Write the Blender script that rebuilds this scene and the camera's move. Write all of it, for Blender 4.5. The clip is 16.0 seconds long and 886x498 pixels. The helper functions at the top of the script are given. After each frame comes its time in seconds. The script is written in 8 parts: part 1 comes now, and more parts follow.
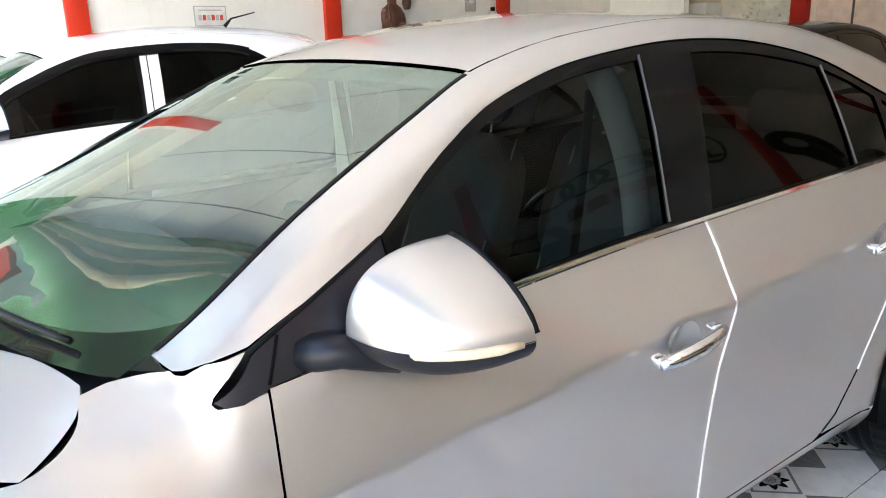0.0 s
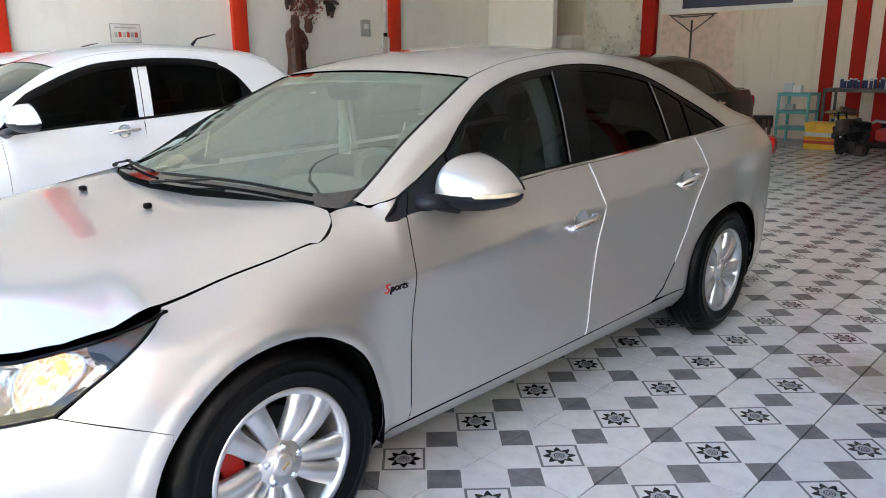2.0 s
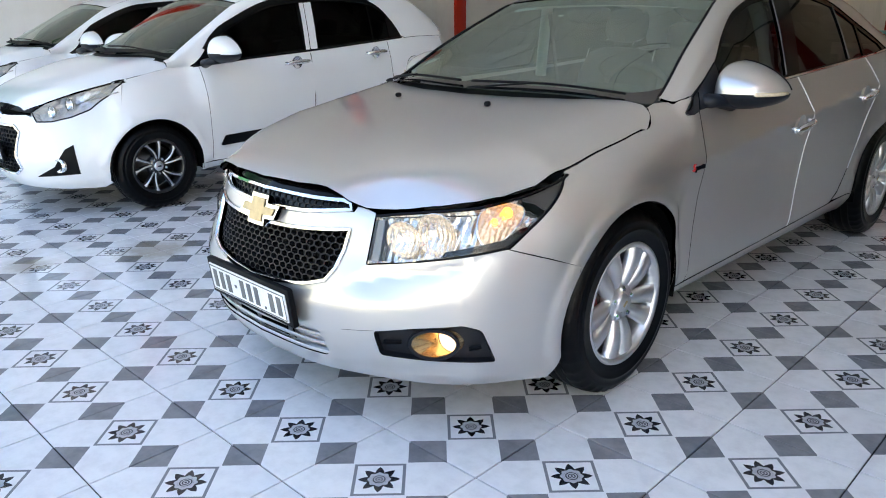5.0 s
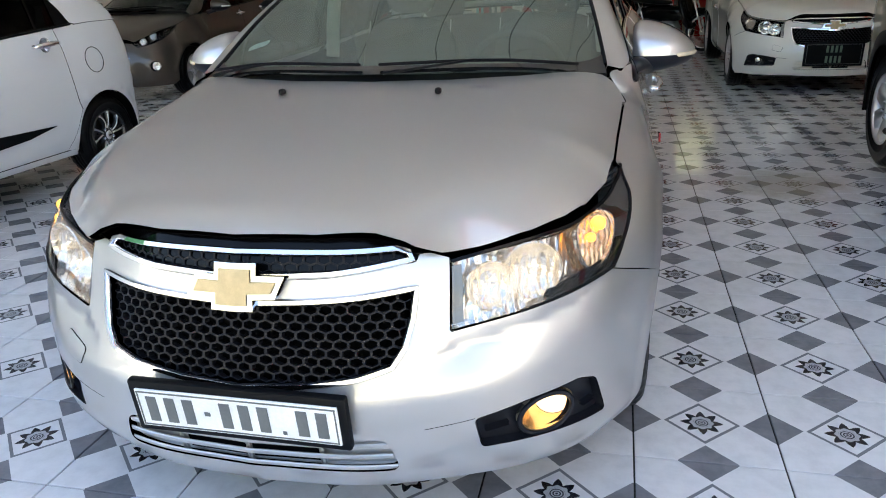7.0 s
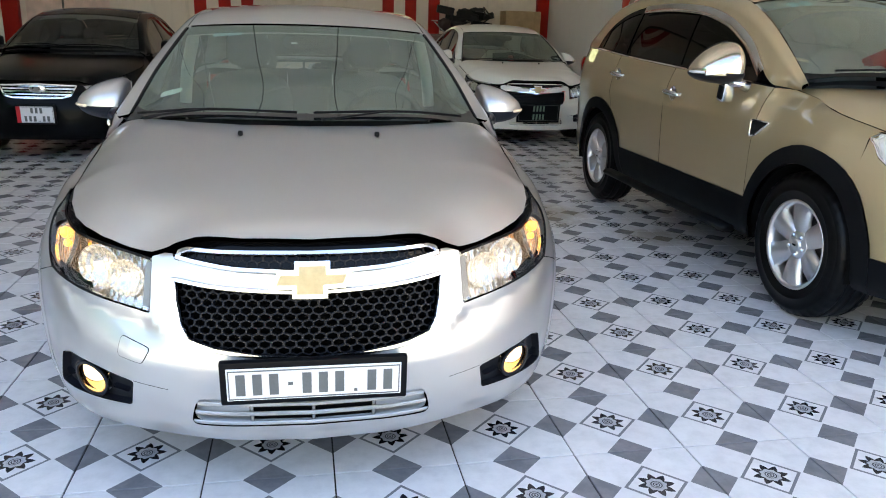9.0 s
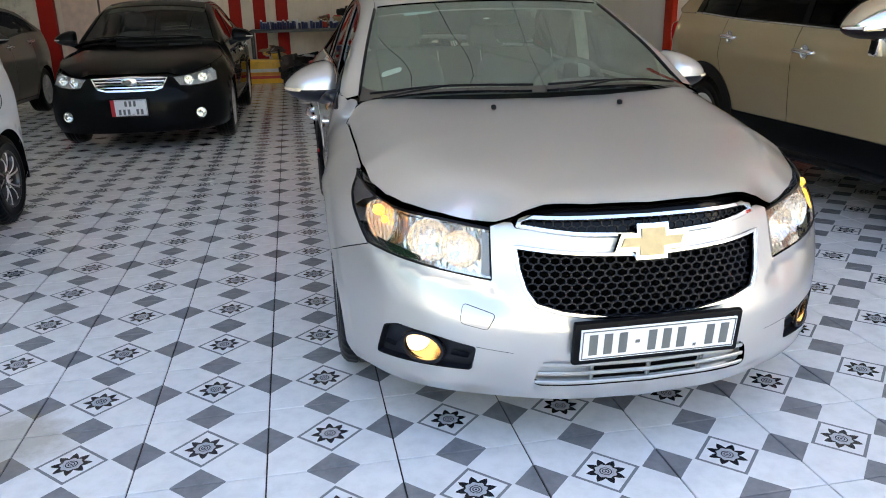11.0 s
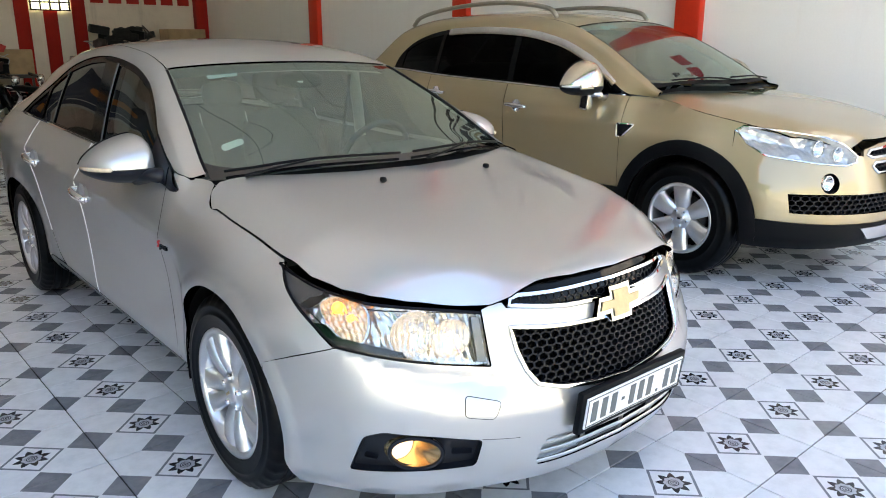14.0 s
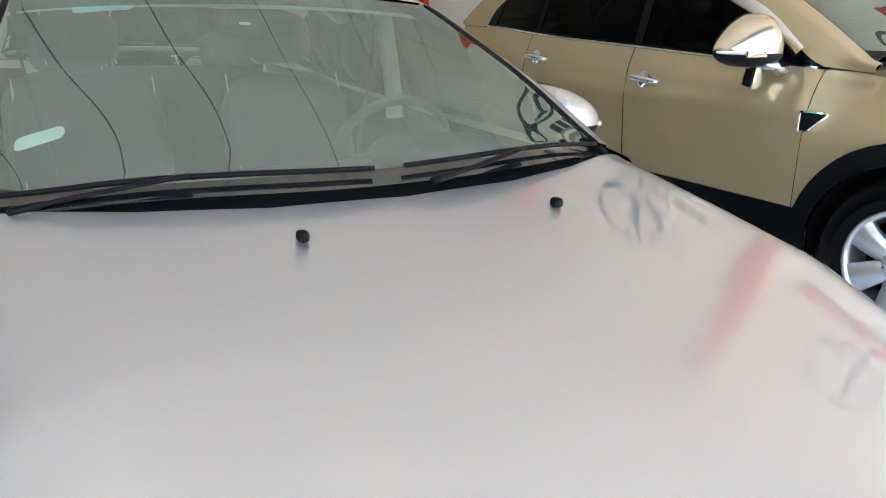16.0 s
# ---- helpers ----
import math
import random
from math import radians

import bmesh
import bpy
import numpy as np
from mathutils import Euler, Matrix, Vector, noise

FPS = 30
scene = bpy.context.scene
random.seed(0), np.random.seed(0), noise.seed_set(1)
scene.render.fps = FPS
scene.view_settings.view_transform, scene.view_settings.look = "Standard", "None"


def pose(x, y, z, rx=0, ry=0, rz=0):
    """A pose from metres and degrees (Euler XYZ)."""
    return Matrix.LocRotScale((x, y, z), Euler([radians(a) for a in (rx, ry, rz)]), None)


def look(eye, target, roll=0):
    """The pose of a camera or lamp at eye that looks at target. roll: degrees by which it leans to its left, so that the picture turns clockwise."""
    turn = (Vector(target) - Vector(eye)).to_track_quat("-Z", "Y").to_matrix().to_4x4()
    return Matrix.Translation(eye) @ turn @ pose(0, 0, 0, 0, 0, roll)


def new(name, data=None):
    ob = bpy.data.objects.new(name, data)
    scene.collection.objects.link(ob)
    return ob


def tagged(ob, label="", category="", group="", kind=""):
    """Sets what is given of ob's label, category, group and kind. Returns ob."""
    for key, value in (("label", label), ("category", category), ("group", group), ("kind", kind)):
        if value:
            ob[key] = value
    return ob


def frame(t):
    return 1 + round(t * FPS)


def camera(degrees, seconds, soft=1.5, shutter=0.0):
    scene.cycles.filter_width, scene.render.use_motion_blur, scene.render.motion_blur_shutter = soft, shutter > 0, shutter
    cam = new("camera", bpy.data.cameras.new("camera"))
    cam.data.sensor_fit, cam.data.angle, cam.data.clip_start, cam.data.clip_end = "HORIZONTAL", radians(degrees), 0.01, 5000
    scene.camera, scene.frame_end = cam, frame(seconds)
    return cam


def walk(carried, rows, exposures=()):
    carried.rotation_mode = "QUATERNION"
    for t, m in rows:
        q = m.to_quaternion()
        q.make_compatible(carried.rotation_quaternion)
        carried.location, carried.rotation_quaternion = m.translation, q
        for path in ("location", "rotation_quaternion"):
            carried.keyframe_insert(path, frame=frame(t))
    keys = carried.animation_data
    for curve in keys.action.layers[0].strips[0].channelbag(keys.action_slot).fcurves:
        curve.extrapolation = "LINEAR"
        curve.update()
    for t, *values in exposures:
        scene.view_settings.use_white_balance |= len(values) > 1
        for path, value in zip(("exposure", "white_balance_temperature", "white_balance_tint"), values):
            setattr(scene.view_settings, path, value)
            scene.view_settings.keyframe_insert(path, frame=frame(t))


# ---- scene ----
cam = camera(61.4, 16.0, 1.0)
PATH = [
    (0, (1.694, -1.195, 1.363), (0.135, -0.058, 0.836), -1.8),
    (0.5, (1.901, -1.514, 1.36), (0.443, -0.249, 0.838), -0.9),
    (1, (2.064, -1.837, 1.351), (0.739, -0.429, 0.839), -0.7),
    (1.5, (2.238, -2.089, 1.347), (0.937, -0.653, 0.852), -0.3),
    (2, (2.395, -2.334, 1.353), (1.045, -0.937, 0.877), -0.3),
    (2.5, (2.502, -2.6, 1.329), (1.132, -1.213, 0.878), -0.1),
    (3, (2.648, -2.847, 1.309), (1.275, -1.456, 0.885), -0.1),
    (3.5, (2.736, -3.099, 1.288), (1.376, -1.712, 0.814), 0.1),
    (4, (2.634, -3.339, 1.283), (1.265, -1.974, 0.772), 1.2),
    (4.5, (2.398, -3.445, 1.276), (1.027, -2.115, 0.682), -0.9),
    (4.7, (2.281, -3.436, 1.277), (0.913, -2.106, 0.679), -0.9),
    (6.8, (0.903, -3.464, 1.27), (0.241, -1.703, 0.591), -1.9),
    (7, (0.781, -3.492, 1.259), (0.315, -1.67, 0.578), -2.5),
    (7.5, (0.598, -3.634, 1.283), (0.527, -1.752, 0.612), -0.2),
    (8, (0.424, -3.809, 1.309), (0.58, -1.911, 0.7), 1.3),
    (8.5, (0.195, -3.966, 1.32), (0.498, -2.074, 0.745), 1.8),
    (9, (0.013, -4.141, 1.329), (0.35, -2.251, 0.768), 1.8),
    (9.5, (-0.188, -4.33, 1.32), (0.1, -2.434, 0.752), 1.8),
    (10, (-0.463, -4.362, 1.309), (-0.218, -2.466, 0.722), 1.6),
    (10.2, (-0.559, -4.339, 1.306), (-0.333, -2.442, 0.713), 0.1),
    (12.3, (-1.416, -3.46, 1.313), (-0.696, -1.707, 0.674), -1.1),
    (12.5, (-1.476, -3.394, 1.329), (-0.655, -1.682, 0.703), -1.5),
    (13, (-1.634, -3.311, 1.363), (-0.535, -1.76, 0.74), -2.0),
    (13.5, (-1.711, -3.359, 1.399), (-0.495, -1.863, 0.866), -0.9),
    (14, (-1.745, -3.46, 1.392), (-0.495, -1.987, 0.874), 0.0),
    (14.5, (-1.647, -3.356, 1.321), (-0.441, -1.873, 0.733), 1.9),
    (15, (-1.346, -3.025, 1.295), (-0.266, -1.454, 0.691), 0.9),
    (15.5, (-0.948, -2.707, 1.317), (0.111, -1.126, 0.701), 1.3),
    (16, (-0.618, -2.416, 1.275), (0.359, -0.775, 0.684), 1.0),
]
walk(cam, [(t, look(eye, target, roll)) for t, eye, target, roll in PATH], [(0.0, 4.32, 7670, 15), (1.0, 4.04, 7720, 15), (2.0, 3.83, 7470, 14), (3.0, 3.57, 7320, 13), (4.5, 3.14, 7270, 12), (7.0, 3.08, 7450, 13), (8.5, 3.35, 7620, 13), (9.0, 3.30, 7570, 13), (10.2, 3.25, 7570, 13), (12.5, 3.31, 7780, 13), (13.0, 3.40, 7780, 13), (14.0, 3.33, 7730, 13), (15.0, 3.20, 7780, 13), (15.5, 3.30, 7710, 13), (16.0, 3.82, 7580, 13)])

# ---- daylight: a bright hazy sky outside the open shop front ----
world = bpy.data.worlds.new("sky")
scene.world = world
world.use_nodes = True
wn, wl = world.node_tree.nodes, world.node_tree.links
wn.clear()
sky_tex = wn.new("ShaderNodeTexSky")
sky_tex.sky_type = "NISHITA"
sky_tex.sun_disc = False
sky_tex.sun_elevation = radians(61)
sky_tex.sun_rotation = radians(333.4)
sky_tex.air_density, sky_tex.dust_density, sky_tex.ozone_density = 1.2, 0.4, 3.0
sky_bg = wn.new("ShaderNodeBackground")
sky_bg.inputs["Strength"].default_value = 0.082
sky_out = wn.new("ShaderNodeOutputWorld")
wl.new(sky_tex.outputs[0], sky_bg.inputs[0])
wl.new(sky_bg.outputs[0], sky_out.inputs[0])

sun = new("sun", bpy.data.lights.new("sun", "SUN"))
sun.data.energy, sun.data.angle, sun.data.color = 5.0, radians(0.6), (1.0, 0.95, 0.88)
sun.matrix_world = look((-3.0, 6.0, 12.0), (0, 0, 0))



# ---- materials ----
def mat(name):
    m = bpy.data.materials.new(name)
    m.use_nodes = True
    nt = m.node_tree
    nt.nodes.clear()
    out = nt.nodes.new("ShaderNodeOutputMaterial")
    bs = nt.nodes.new("ShaderNodeBsdfPrincipled")
    nt.links.new(bs.outputs[0], out.inputs[0])
    return m, nt, bs


def node(nt, kind, **values):
    n = nt.nodes.new("ShaderNode" + kind)
    for k, v in values.items():
        if k == "op":
            n.operation = v
        elif k == "mode":
            n.blend_type = v
        else:
            n.inputs[k].default_value = v
    return n


def math_node(nt, op, a, b=None, c=None):
    n = nt.nodes.new("ShaderNodeMath")
    n.operation = op
    for i, v in enumerate((a, b, c)):
        if v is None:
            continue
        if isinstance(v, (int, float)):
            n.inputs[i].default_value = v
        else:
            nt.links.new(v, n.inputs[i])
    return n.outputs[0]


def mix_color(nt, fac, a, b, mode="MIX"):
    n = nt.nodes.new("ShaderNodeMix")
    n.data_type, n.blend_type = "RGBA", mode
    for i, v in ((0, fac), (6, a), (7, b)):
        if isinstance(v, (int, float)):
            n.inputs[i].default_value = v
        elif isinstance(v, tuple):
            n.inputs[i].default_value = (*v, 1) if len(v) == 3 else v
        else:
            nt.links.new(v, n.inputs[i])
    return n.outputs[2]


def coords(nt, kind="Object"):
    return nt.nodes.new("ShaderNodeTexCoord").outputs[kind]


def noise_tex(nt, vec, scale, detail=4.0, rough=0.55):
    n = nt.nodes.new("ShaderNodeTexNoise")
    n.inputs["Scale"].default_value, n.inputs["Detail"].default_value, n.inputs["Roughness"].default_value = scale, detail, rough
    nt.links.new(vec, n.inputs["Vector"])
    return n.outputs["Fac"]


def ramp(nt, fac, a, b):
    n = nt.nodes.new("ShaderNodeMapRange")
    n.inputs[1].default_value, n.inputs[2].default_value = a, b
    n.interpolation_type = "SMOOTHSTEP"
    nt.links.new(fac, n.inputs[0])
    return n.outputs[0]


def bump(nt, bs, height, strength, distance):
    n = nt.nodes.new("ShaderNodeBump")
    n.inputs["Strength"].default_value, n.inputs["Distance"].default_value = strength, distance
    nt.links.new(height, n.inputs["Height"])
    nt.links.new(n.outputs[0], bs.inputs["Normal"])


def plain(name, color, rough=0.5, metal=0.0, coat=0.0, vary=0.12, scale=6.0, bump_mm=0.0, spec=0.5):
    """A surface with two scales of slight variation in colour and gloss."""
    m, nt, bs = mat(name)
    vec = coords(nt)
    big, fine = noise_tex(nt, vec, scale, 4), noise_tex(nt, vec, scale * 22, 3)
    both = math_node(nt, "ADD", math_node(nt, "MULTIPLY", big, 0.7), math_node(nt, "MULTIPLY", fine, 0.3))
    lo, hi = tuple(c * (1 - vary) for c in color), tuple(min(1.0, c * (1 + vary)) for c in color)
    nt.links.new(mix_color(nt, ramp(nt, both, 0.3, 0.7), lo, hi), bs.inputs["Base Color"])
    nt.links.new(math_node(nt, "MULTIPLY_ADD", big, rough * 0.3, rough * 0.85), bs.inputs["Roughness"])
    bs.inputs["Metallic"].default_value = metal
    bs.inputs["Coat Weight"].default_value = coat
    bs.inputs["Coat Roughness"].default_value = 0.04
    bs.inputs["Specular IOR Level"].default_value = spec
    if bump_mm:
        bump(nt, bs, fine, 0.6, bump_mm / 1000)
    return m


def car_paint(name, color, metal=0.5, rough=0.32, flake=0.05, dusty=0.07, coat_ior=1.5, spec=0.5):
    """Clear-coated paint with fine flakes and a thin uneven film of dust."""
    m, nt, bs = mat(name)
    vec = coords(nt)
    vor = nt.nodes.new("ShaderNodeTexVoronoi")
    vor.inputs["Scale"].default_value = 1400
    nt.links.new(vec, vor.inputs["Vector"])
    fl = math_node(nt, "MULTIPLY_ADD", vor.outputs["Distance"], flake * 2, 1 - flake)
    base = mix_color(nt, 1.0, color, fl, "MULTIPLY")
    dust = ramp(nt, noise_tex(nt, vec, 2.2, 5, 0.55), 0.35, 0.85)
    base = mix_color(nt, math_node(nt, "MULTIPLY", dust, dusty), base, (0.52, 0.50, 0.46))
    nt.links.new(base, bs.inputs["Base Color"])
    nt.links.new(math_node(nt, "MULTIPLY_ADD", dust, 0.04, rough), bs.inputs["Roughness"])
    bs.inputs["Metallic"].default_value = metal
    bs.inputs["Coat Weight"].default_value = 1.0
    bs.inputs["Coat Roughness"].default_value = 0.012
    bs.inputs["Coat IOR"].default_value = coat_ior
    bs.inputs["Specular IOR Level"].default_value = spec
    return m


def glass(name, tint, gloss=0.02, ior=1.5, dust=0.0, film_color=(0.5, 0.52, 0.5), mirror=(1, 1, 1)):
    """Thin tinted sheet: lets light through, mirrors more at a slant, with a pale film of dust and painted haze."""
    m = bpy.data.materials.new(name)
    m.use_nodes = True
    nt = m.node_tree
    nt.nodes.clear()
    out = nt.nodes.new("ShaderNodeOutputMaterial")
    tr = node(nt, "BsdfTransparent", Color=(*tint, 1))
    gl = node(nt, "BsdfGlossy", Color=(*mirror, 1), Roughness=gloss)
    lw = nt.nodes.new("ShaderNodeLayerWeight")
    lw.inputs["Blend"].default_value = 0.5
    f0 = ((ior - 1) / (ior + 1)) ** 2 * 1.15
    fr = math_node(nt, "MULTIPLY_ADD", math_node(nt, "POWER", lw.outputs["Facing"], 5.0), 1 - f0, f0)
    mx = nt.nodes.new("ShaderNodeMixShader")
    nt.links.new(fr, mx.inputs[0])
    first = tr.outputs[0]
    if dust:
        df = node(nt, "BsdfDiffuse", Color=(*film_color, 1))
        dm = nt.nodes.new("ShaderNodeMixShader")
        vec = coords(nt)
        film = math_node(nt, "MULTIPLY_ADD", ramp(nt, noise_tex(nt, vec, 5, 6, 0.65), 0.3, 0.75), dust * 0.9, dust * 0.55)
        nt.links.new(film, dm.inputs[0])
        nt.links.new(first, dm.inputs[1])
        nt.links.new(df.outputs[0], dm.inputs[2])
        first = dm.outputs[0]
    nt.links.new(first, mx.inputs[1])
    nt.links.new(gl.outputs[0], mx.inputs[2])
    nt.links.new(mx.outputs[0], out.inputs[0])
    return m


def glow(name, color, strength):
    m, nt, bs = mat(name)
    bs.inputs["Base Color"].default_value = (*color, 1)
    bs.inputs["Emission Color"].default_value = (*color, 1)
    bs.inputs["Emission Strength"].default_value = strength
    return m


M_SILVER = car_paint("silver_metallic_paint", (0.56, 0.55, 0.53), metal=0.80, rough=0.38, coat_ior=1.85)
M_WHITE = car_paint("white_paint", (0.80, 0.81, 0.82), metal=0.0, flake=0.02)
M_CREAM = car_paint("cream_white_paint", (0.80, 0.78, 0.70), metal=0.0, flake=0.02)
M_GOLD = car_paint("gold_beige_paint", (0.41, 0.315, 0.172), metal=0.45, rough=0.40, flake=0.06, coat_ior=1.7)
M_BLACKPAINT = car_paint("black_paint", (0.004, 0.004, 0.0045), metal=0.0, rough=0.3, flake=0.02, dusty=0.001, coat_ior=1.13, spec=0.03)
M_BRONZE = car_paint("bronze_grey_paint", (0.085, 0.070, 0.056), metal=0.4, dusty=0.02, coat_ior=1.4, spec=0.3)
M_PLASTIC = plain("black_plastic", (0.0032, 0.0034, 0.004), 0.5, bump_mm=0.15, spec=0.14)
M_PLASTIC_SATIN = plain("satin_dark_blue_black_plastic", (0.009, 0.010, 0.014), 0.36, spec=0.3)
M_GLOSSBLACK = plain("gloss_black", (0.003, 0.003, 0.0035), 0.10, vary=0.05, spec=0.15)
# near-black: shade of gaps and cavities put into colour; also liners and underbody
M_DARK = plain("shade_and_liner_black", (0.003, 0.003, 0.003), 0.9, spec=0.05)
M_SEAL = plain("rubber_seal", (0.004, 0.004, 0.004), 0.6, spec=0.15)
M_RUBBER = plain("tyre_rubber", (0.0016, 0.0016, 0.0018), 0.38, bump_mm=0.2, scale=14, spec=0.16)
M_CHROME = plain("chrome", (0.86, 0.86, 0.87), 0.06, metal=1.0, vary=0.03)
M_ALLOY = plain("silver_alloy", (0.66, 0.665, 0.68), 0.30, metal=0.85, coat=0.5, vary=0.05)
M_ALLOY_DARK = plain("black_alloy", (0.02, 0.02, 0.022), 0.3, metal=0.3, coat=0.4)
M_DISC = plain("brake_disc_steel", (0.16, 0.155, 0.15), 0.4, metal=1.0, vary=0.2)
M_CALIPER = plain("red_caliper", (0.45, 0.02, 0.015), 0.35)
M_GOLDBADGE = plain("gold_badge", (0.52, 0.40, 0.22), 0.4, metal=0.3, scale=40)
M_REDPLASTIC = plain("red_lens", (0.5, 0.01, 0.012), 0.12, coat=0.8)
# pale green film: dust, plus the haze of a bright reflection put into colour
M_WINDSCREEN = glass("windscreen_green_glass", (0.55, 0.70, 0.62), gloss=0.01, ior=2.3, dust=0.08, film_color=(0.50, 0.60, 0.53), mirror=(0.86, 1.0, 0.92))
M_TINT = glass("dark_tinted_glass", (0.04, 0.05, 0.053), ior=1.21)
M_TINT_BLACK = glass("black_tinted_glass", (0.010, 0.012, 0.013), ior=1.16)
M_SCREEN = glass("plain_windscreen", (0.42, 0.50, 0.46), gloss=0.01, ior=1.7, dust=0.06, film_color=(0.42, 0.46, 0.43), mirror=(0.9, 1.0, 0.95))
M_LENS = glass("clear_lens", (0.93, 0.94, 0.95), 0.01, 1.45)
M_REFLECTOR = plain("lamp_reflector", (0.85, 0.84, 0.80), 0.13, metal=0.95, vary=0.05, scale=60)
M_PLATE = plain("plate_white", (0.78, 0.79, 0.80), 0.35)
M_PLATEBAR = plain("plate_bars", (0.12, 0.13, 0.13), 0.5)
M_GREENBAR = plain("pale_green_bars", (0.12, 0.20, 0.15), 0.5)
M_CLOTH = plain("grey_seat_leather", (0.075, 0.076, 0.072), 0.55, bump_mm=0.4)
M_CLOTH_DARK = plain("dark_seat_cloth", (0.05, 0.05, 0.052), 0.8, bump_mm=0.5)
M_DASH = plain("dashboard_plastic", (0.06, 0.062, 0.06), 0.65, bump_mm=0.3)
M_HEADLINER = plain("headliner", (0.55, 0.54, 0.50), 0.9)
M_STICKER = plain("white_sticker", (0.75, 0.80, 0.78), 0.5)
M_STICKER_BLUE = plain("pale_blue_sticker", (0.45, 0.68, 0.72), 0.5)
M_BULB_WARM = glow("warm_bulb", (1.0, 0.66, 0.32), 26.0)
M_BULB_AMBER = glow("amber_bulb", (1.0, 0.42, 0.05), 0.5)
M_FOGGLOW = glow("fog_lamp_glow", (1.0, 0.72, 0.40), 0.30)
M_FRIT = plain("black_glass_edge", (0.012, 0.012, 0.012), 0.07, vary=0.05, spec=0.9)
M_LAMPSTRIP = plain("pale_lamp_strip", (0.70, 0.58, 0.42), 0.15, vary=0.15, scale=60)


# ---- shape tools ----
from mathutils.geometry import delaunay_2d_cdt


def pchip(keys):
    """Smooth interpolation without overshoot through rows (t, v...), flat beyond the ends."""
    k = np.array(keys, float)
    t, v = k[:, 0], k[:, 1:]
    h, d = np.diff(t)[:, None], np.diff(v, axis=0) / np.diff(t)[:, None]
    m = np.zeros_like(v)
    if len(t) > 2:
        w1, w2 = 2 * h[1:] + h[:-1], h[1:] + 2 * h[:-1]
        ok = d[:-1] * d[1:] > 0
        with np.errstate(all="ignore"):
            inner = (w1 + w2) / (w1 / d[:-1] + w2 / d[1:])
        m[1:-1] = np.where(ok, inner, 0)
    m[0], m[-1] = d[0], d[-1]

    def at(x):
        x = np.clip(np.asarray(x, float), t[0], t[-1])
        i = np.clip(np.searchsorted(t, x) - 1, 0, len(t) - 2)
        hh = (t[i + 1] - t[i])
        s = ((x - t[i]) / hh)[..., None]
        hh = hh[..., None]
        r = (v[i] * (1 + 2 * s) * (1 - s) ** 2 + m[i] * hh * s * (1 - s) ** 2 + v[i + 1] * s * s * (3 - 2 * s) + m[i + 1] * hh * s * s * (s - 1))
        return r[..., 0] if r.shape[-1] == 1 else r
    return at


def eased(fn, lo, hi, w):
    """The curve fn averaged over w to each side, less towards its ends."""
    off = np.linspace(-1, 1, 11)
    wt = np.cos(off * math.pi / 2) ** 2 + 1e-3
    wt /= wt.sum()

    def at(x):
        x = np.asarray(x, float)
        r = np.clip(np.minimum(x - lo, hi - x), 0.0, w)
        return sum(k * fn(x + o * r) for k, o in zip(wt, off))
    return at


def catmull(pts, n=10, closed=False):
    """A smooth run through the points."""
    p = np.array(pts, float)
    if closed:
        p = np.vstack([p[-1], p, p[0], p[1]])
    else:
        p = np.vstack([2 * p[0] - p[1], p, 2 * p[-1] - p[-2]])
    out = []
    for i in range(1, len(p) - 2):
        a, b, c, d = p[i - 1 : i + 3]
        for s in np.arange(n) / n:
            out.append(0.5 * ((2 * b) + (c - a) * s + (2 * a - 5 * b + 4 * c - d) * s**2 + (3 * b - a - 3 * c + d) * s**3))
    if not closed:
        out.append(p[-2])
    return np.array(out)


def rounded(pts, r, n=4):
    """A closed outline with its corners rounded by about r."""
    p, out = np.array(pts, float), []
    for i in range(len(p)):
        a, b, c = p[i - 1], p[i], p[(i + 1) % len(p)]
        la, lc = np.linalg.norm(a - b), np.linalg.norm(c - b)
        p0, p1 = b + (a - b) * min(r / la, 0.45), b + (c - b) * min(r / lc, 0.45)
        for s in np.linspace(0, 1, n + 1):
            out.append((1 - s) ** 2 * p0 + 2 * s * (1 - s) * b + s * s * p1)
    return np.array(out)


def inset_poly(p, d):
    """The outline moved inward by d."""
    p = np.array(p, float)
    area = 0.5 * np.sum(p[:, 0] * np.roll(p[:, 1], -1) - np.roll(p[:, 0], -1) * p[:, 1])
    e = np.roll(p, -1, 0) - p
    e /= np.maximum(np.linalg.norm(e, axis=1, keepdims=True), 1e-9)
    n = np.stack([-e[:, 1], e[:, 0]], 1) * np.sign(area)
    b = n + np.roll(n, 1, 0)
    b /= np.maximum((b * b).sum(1, keepdims=True) / 2, 0.5)
    return p + b * d


def dense(p, step, closed=True):
    p, out = np.array(p, float), []
    for i in range(len(p) if closed else len(p) - 1):
        a, b = p[i], p[(i + 1) % len(p)]
        n = max(1, int(np.ceil(np.linalg.norm(b - a) / step)))
        out += [a + (b - a) * k / n for k in range(n)]
    if not closed:
        out.append(p[-1])
    out = np.array(out)
    keep = np.linalg.norm(out - np.roll(out, 1, 0), axis=1) > 1e-5
    return out[keep] if closed else out


def inside(q, p):
    """Which of the points q lie inside the outline p."""
    x, y = q[:, 0][:, None], q[:, 1][:, None]
    x0, y0 = p[:, 0][None], p[:, 1][None]
    x1, y1 = np.roll(p[:, 0], -1)[None], np.roll(p[:, 1], -1)[None]
    cross = ((y0 > y) != (y1 > y)) & (x < (x1 - x0) * (y - y0) / np.where(y1 == y0, 1e-12, y1 - y0) + x0)
    return cross.sum(1) % 2 == 1


def near(q, p):
    """Distance of the points q to the outline p's corners."""
    return np.sqrt(((q[:, None] - p[None]) ** 2).sum(-1)).min(1)


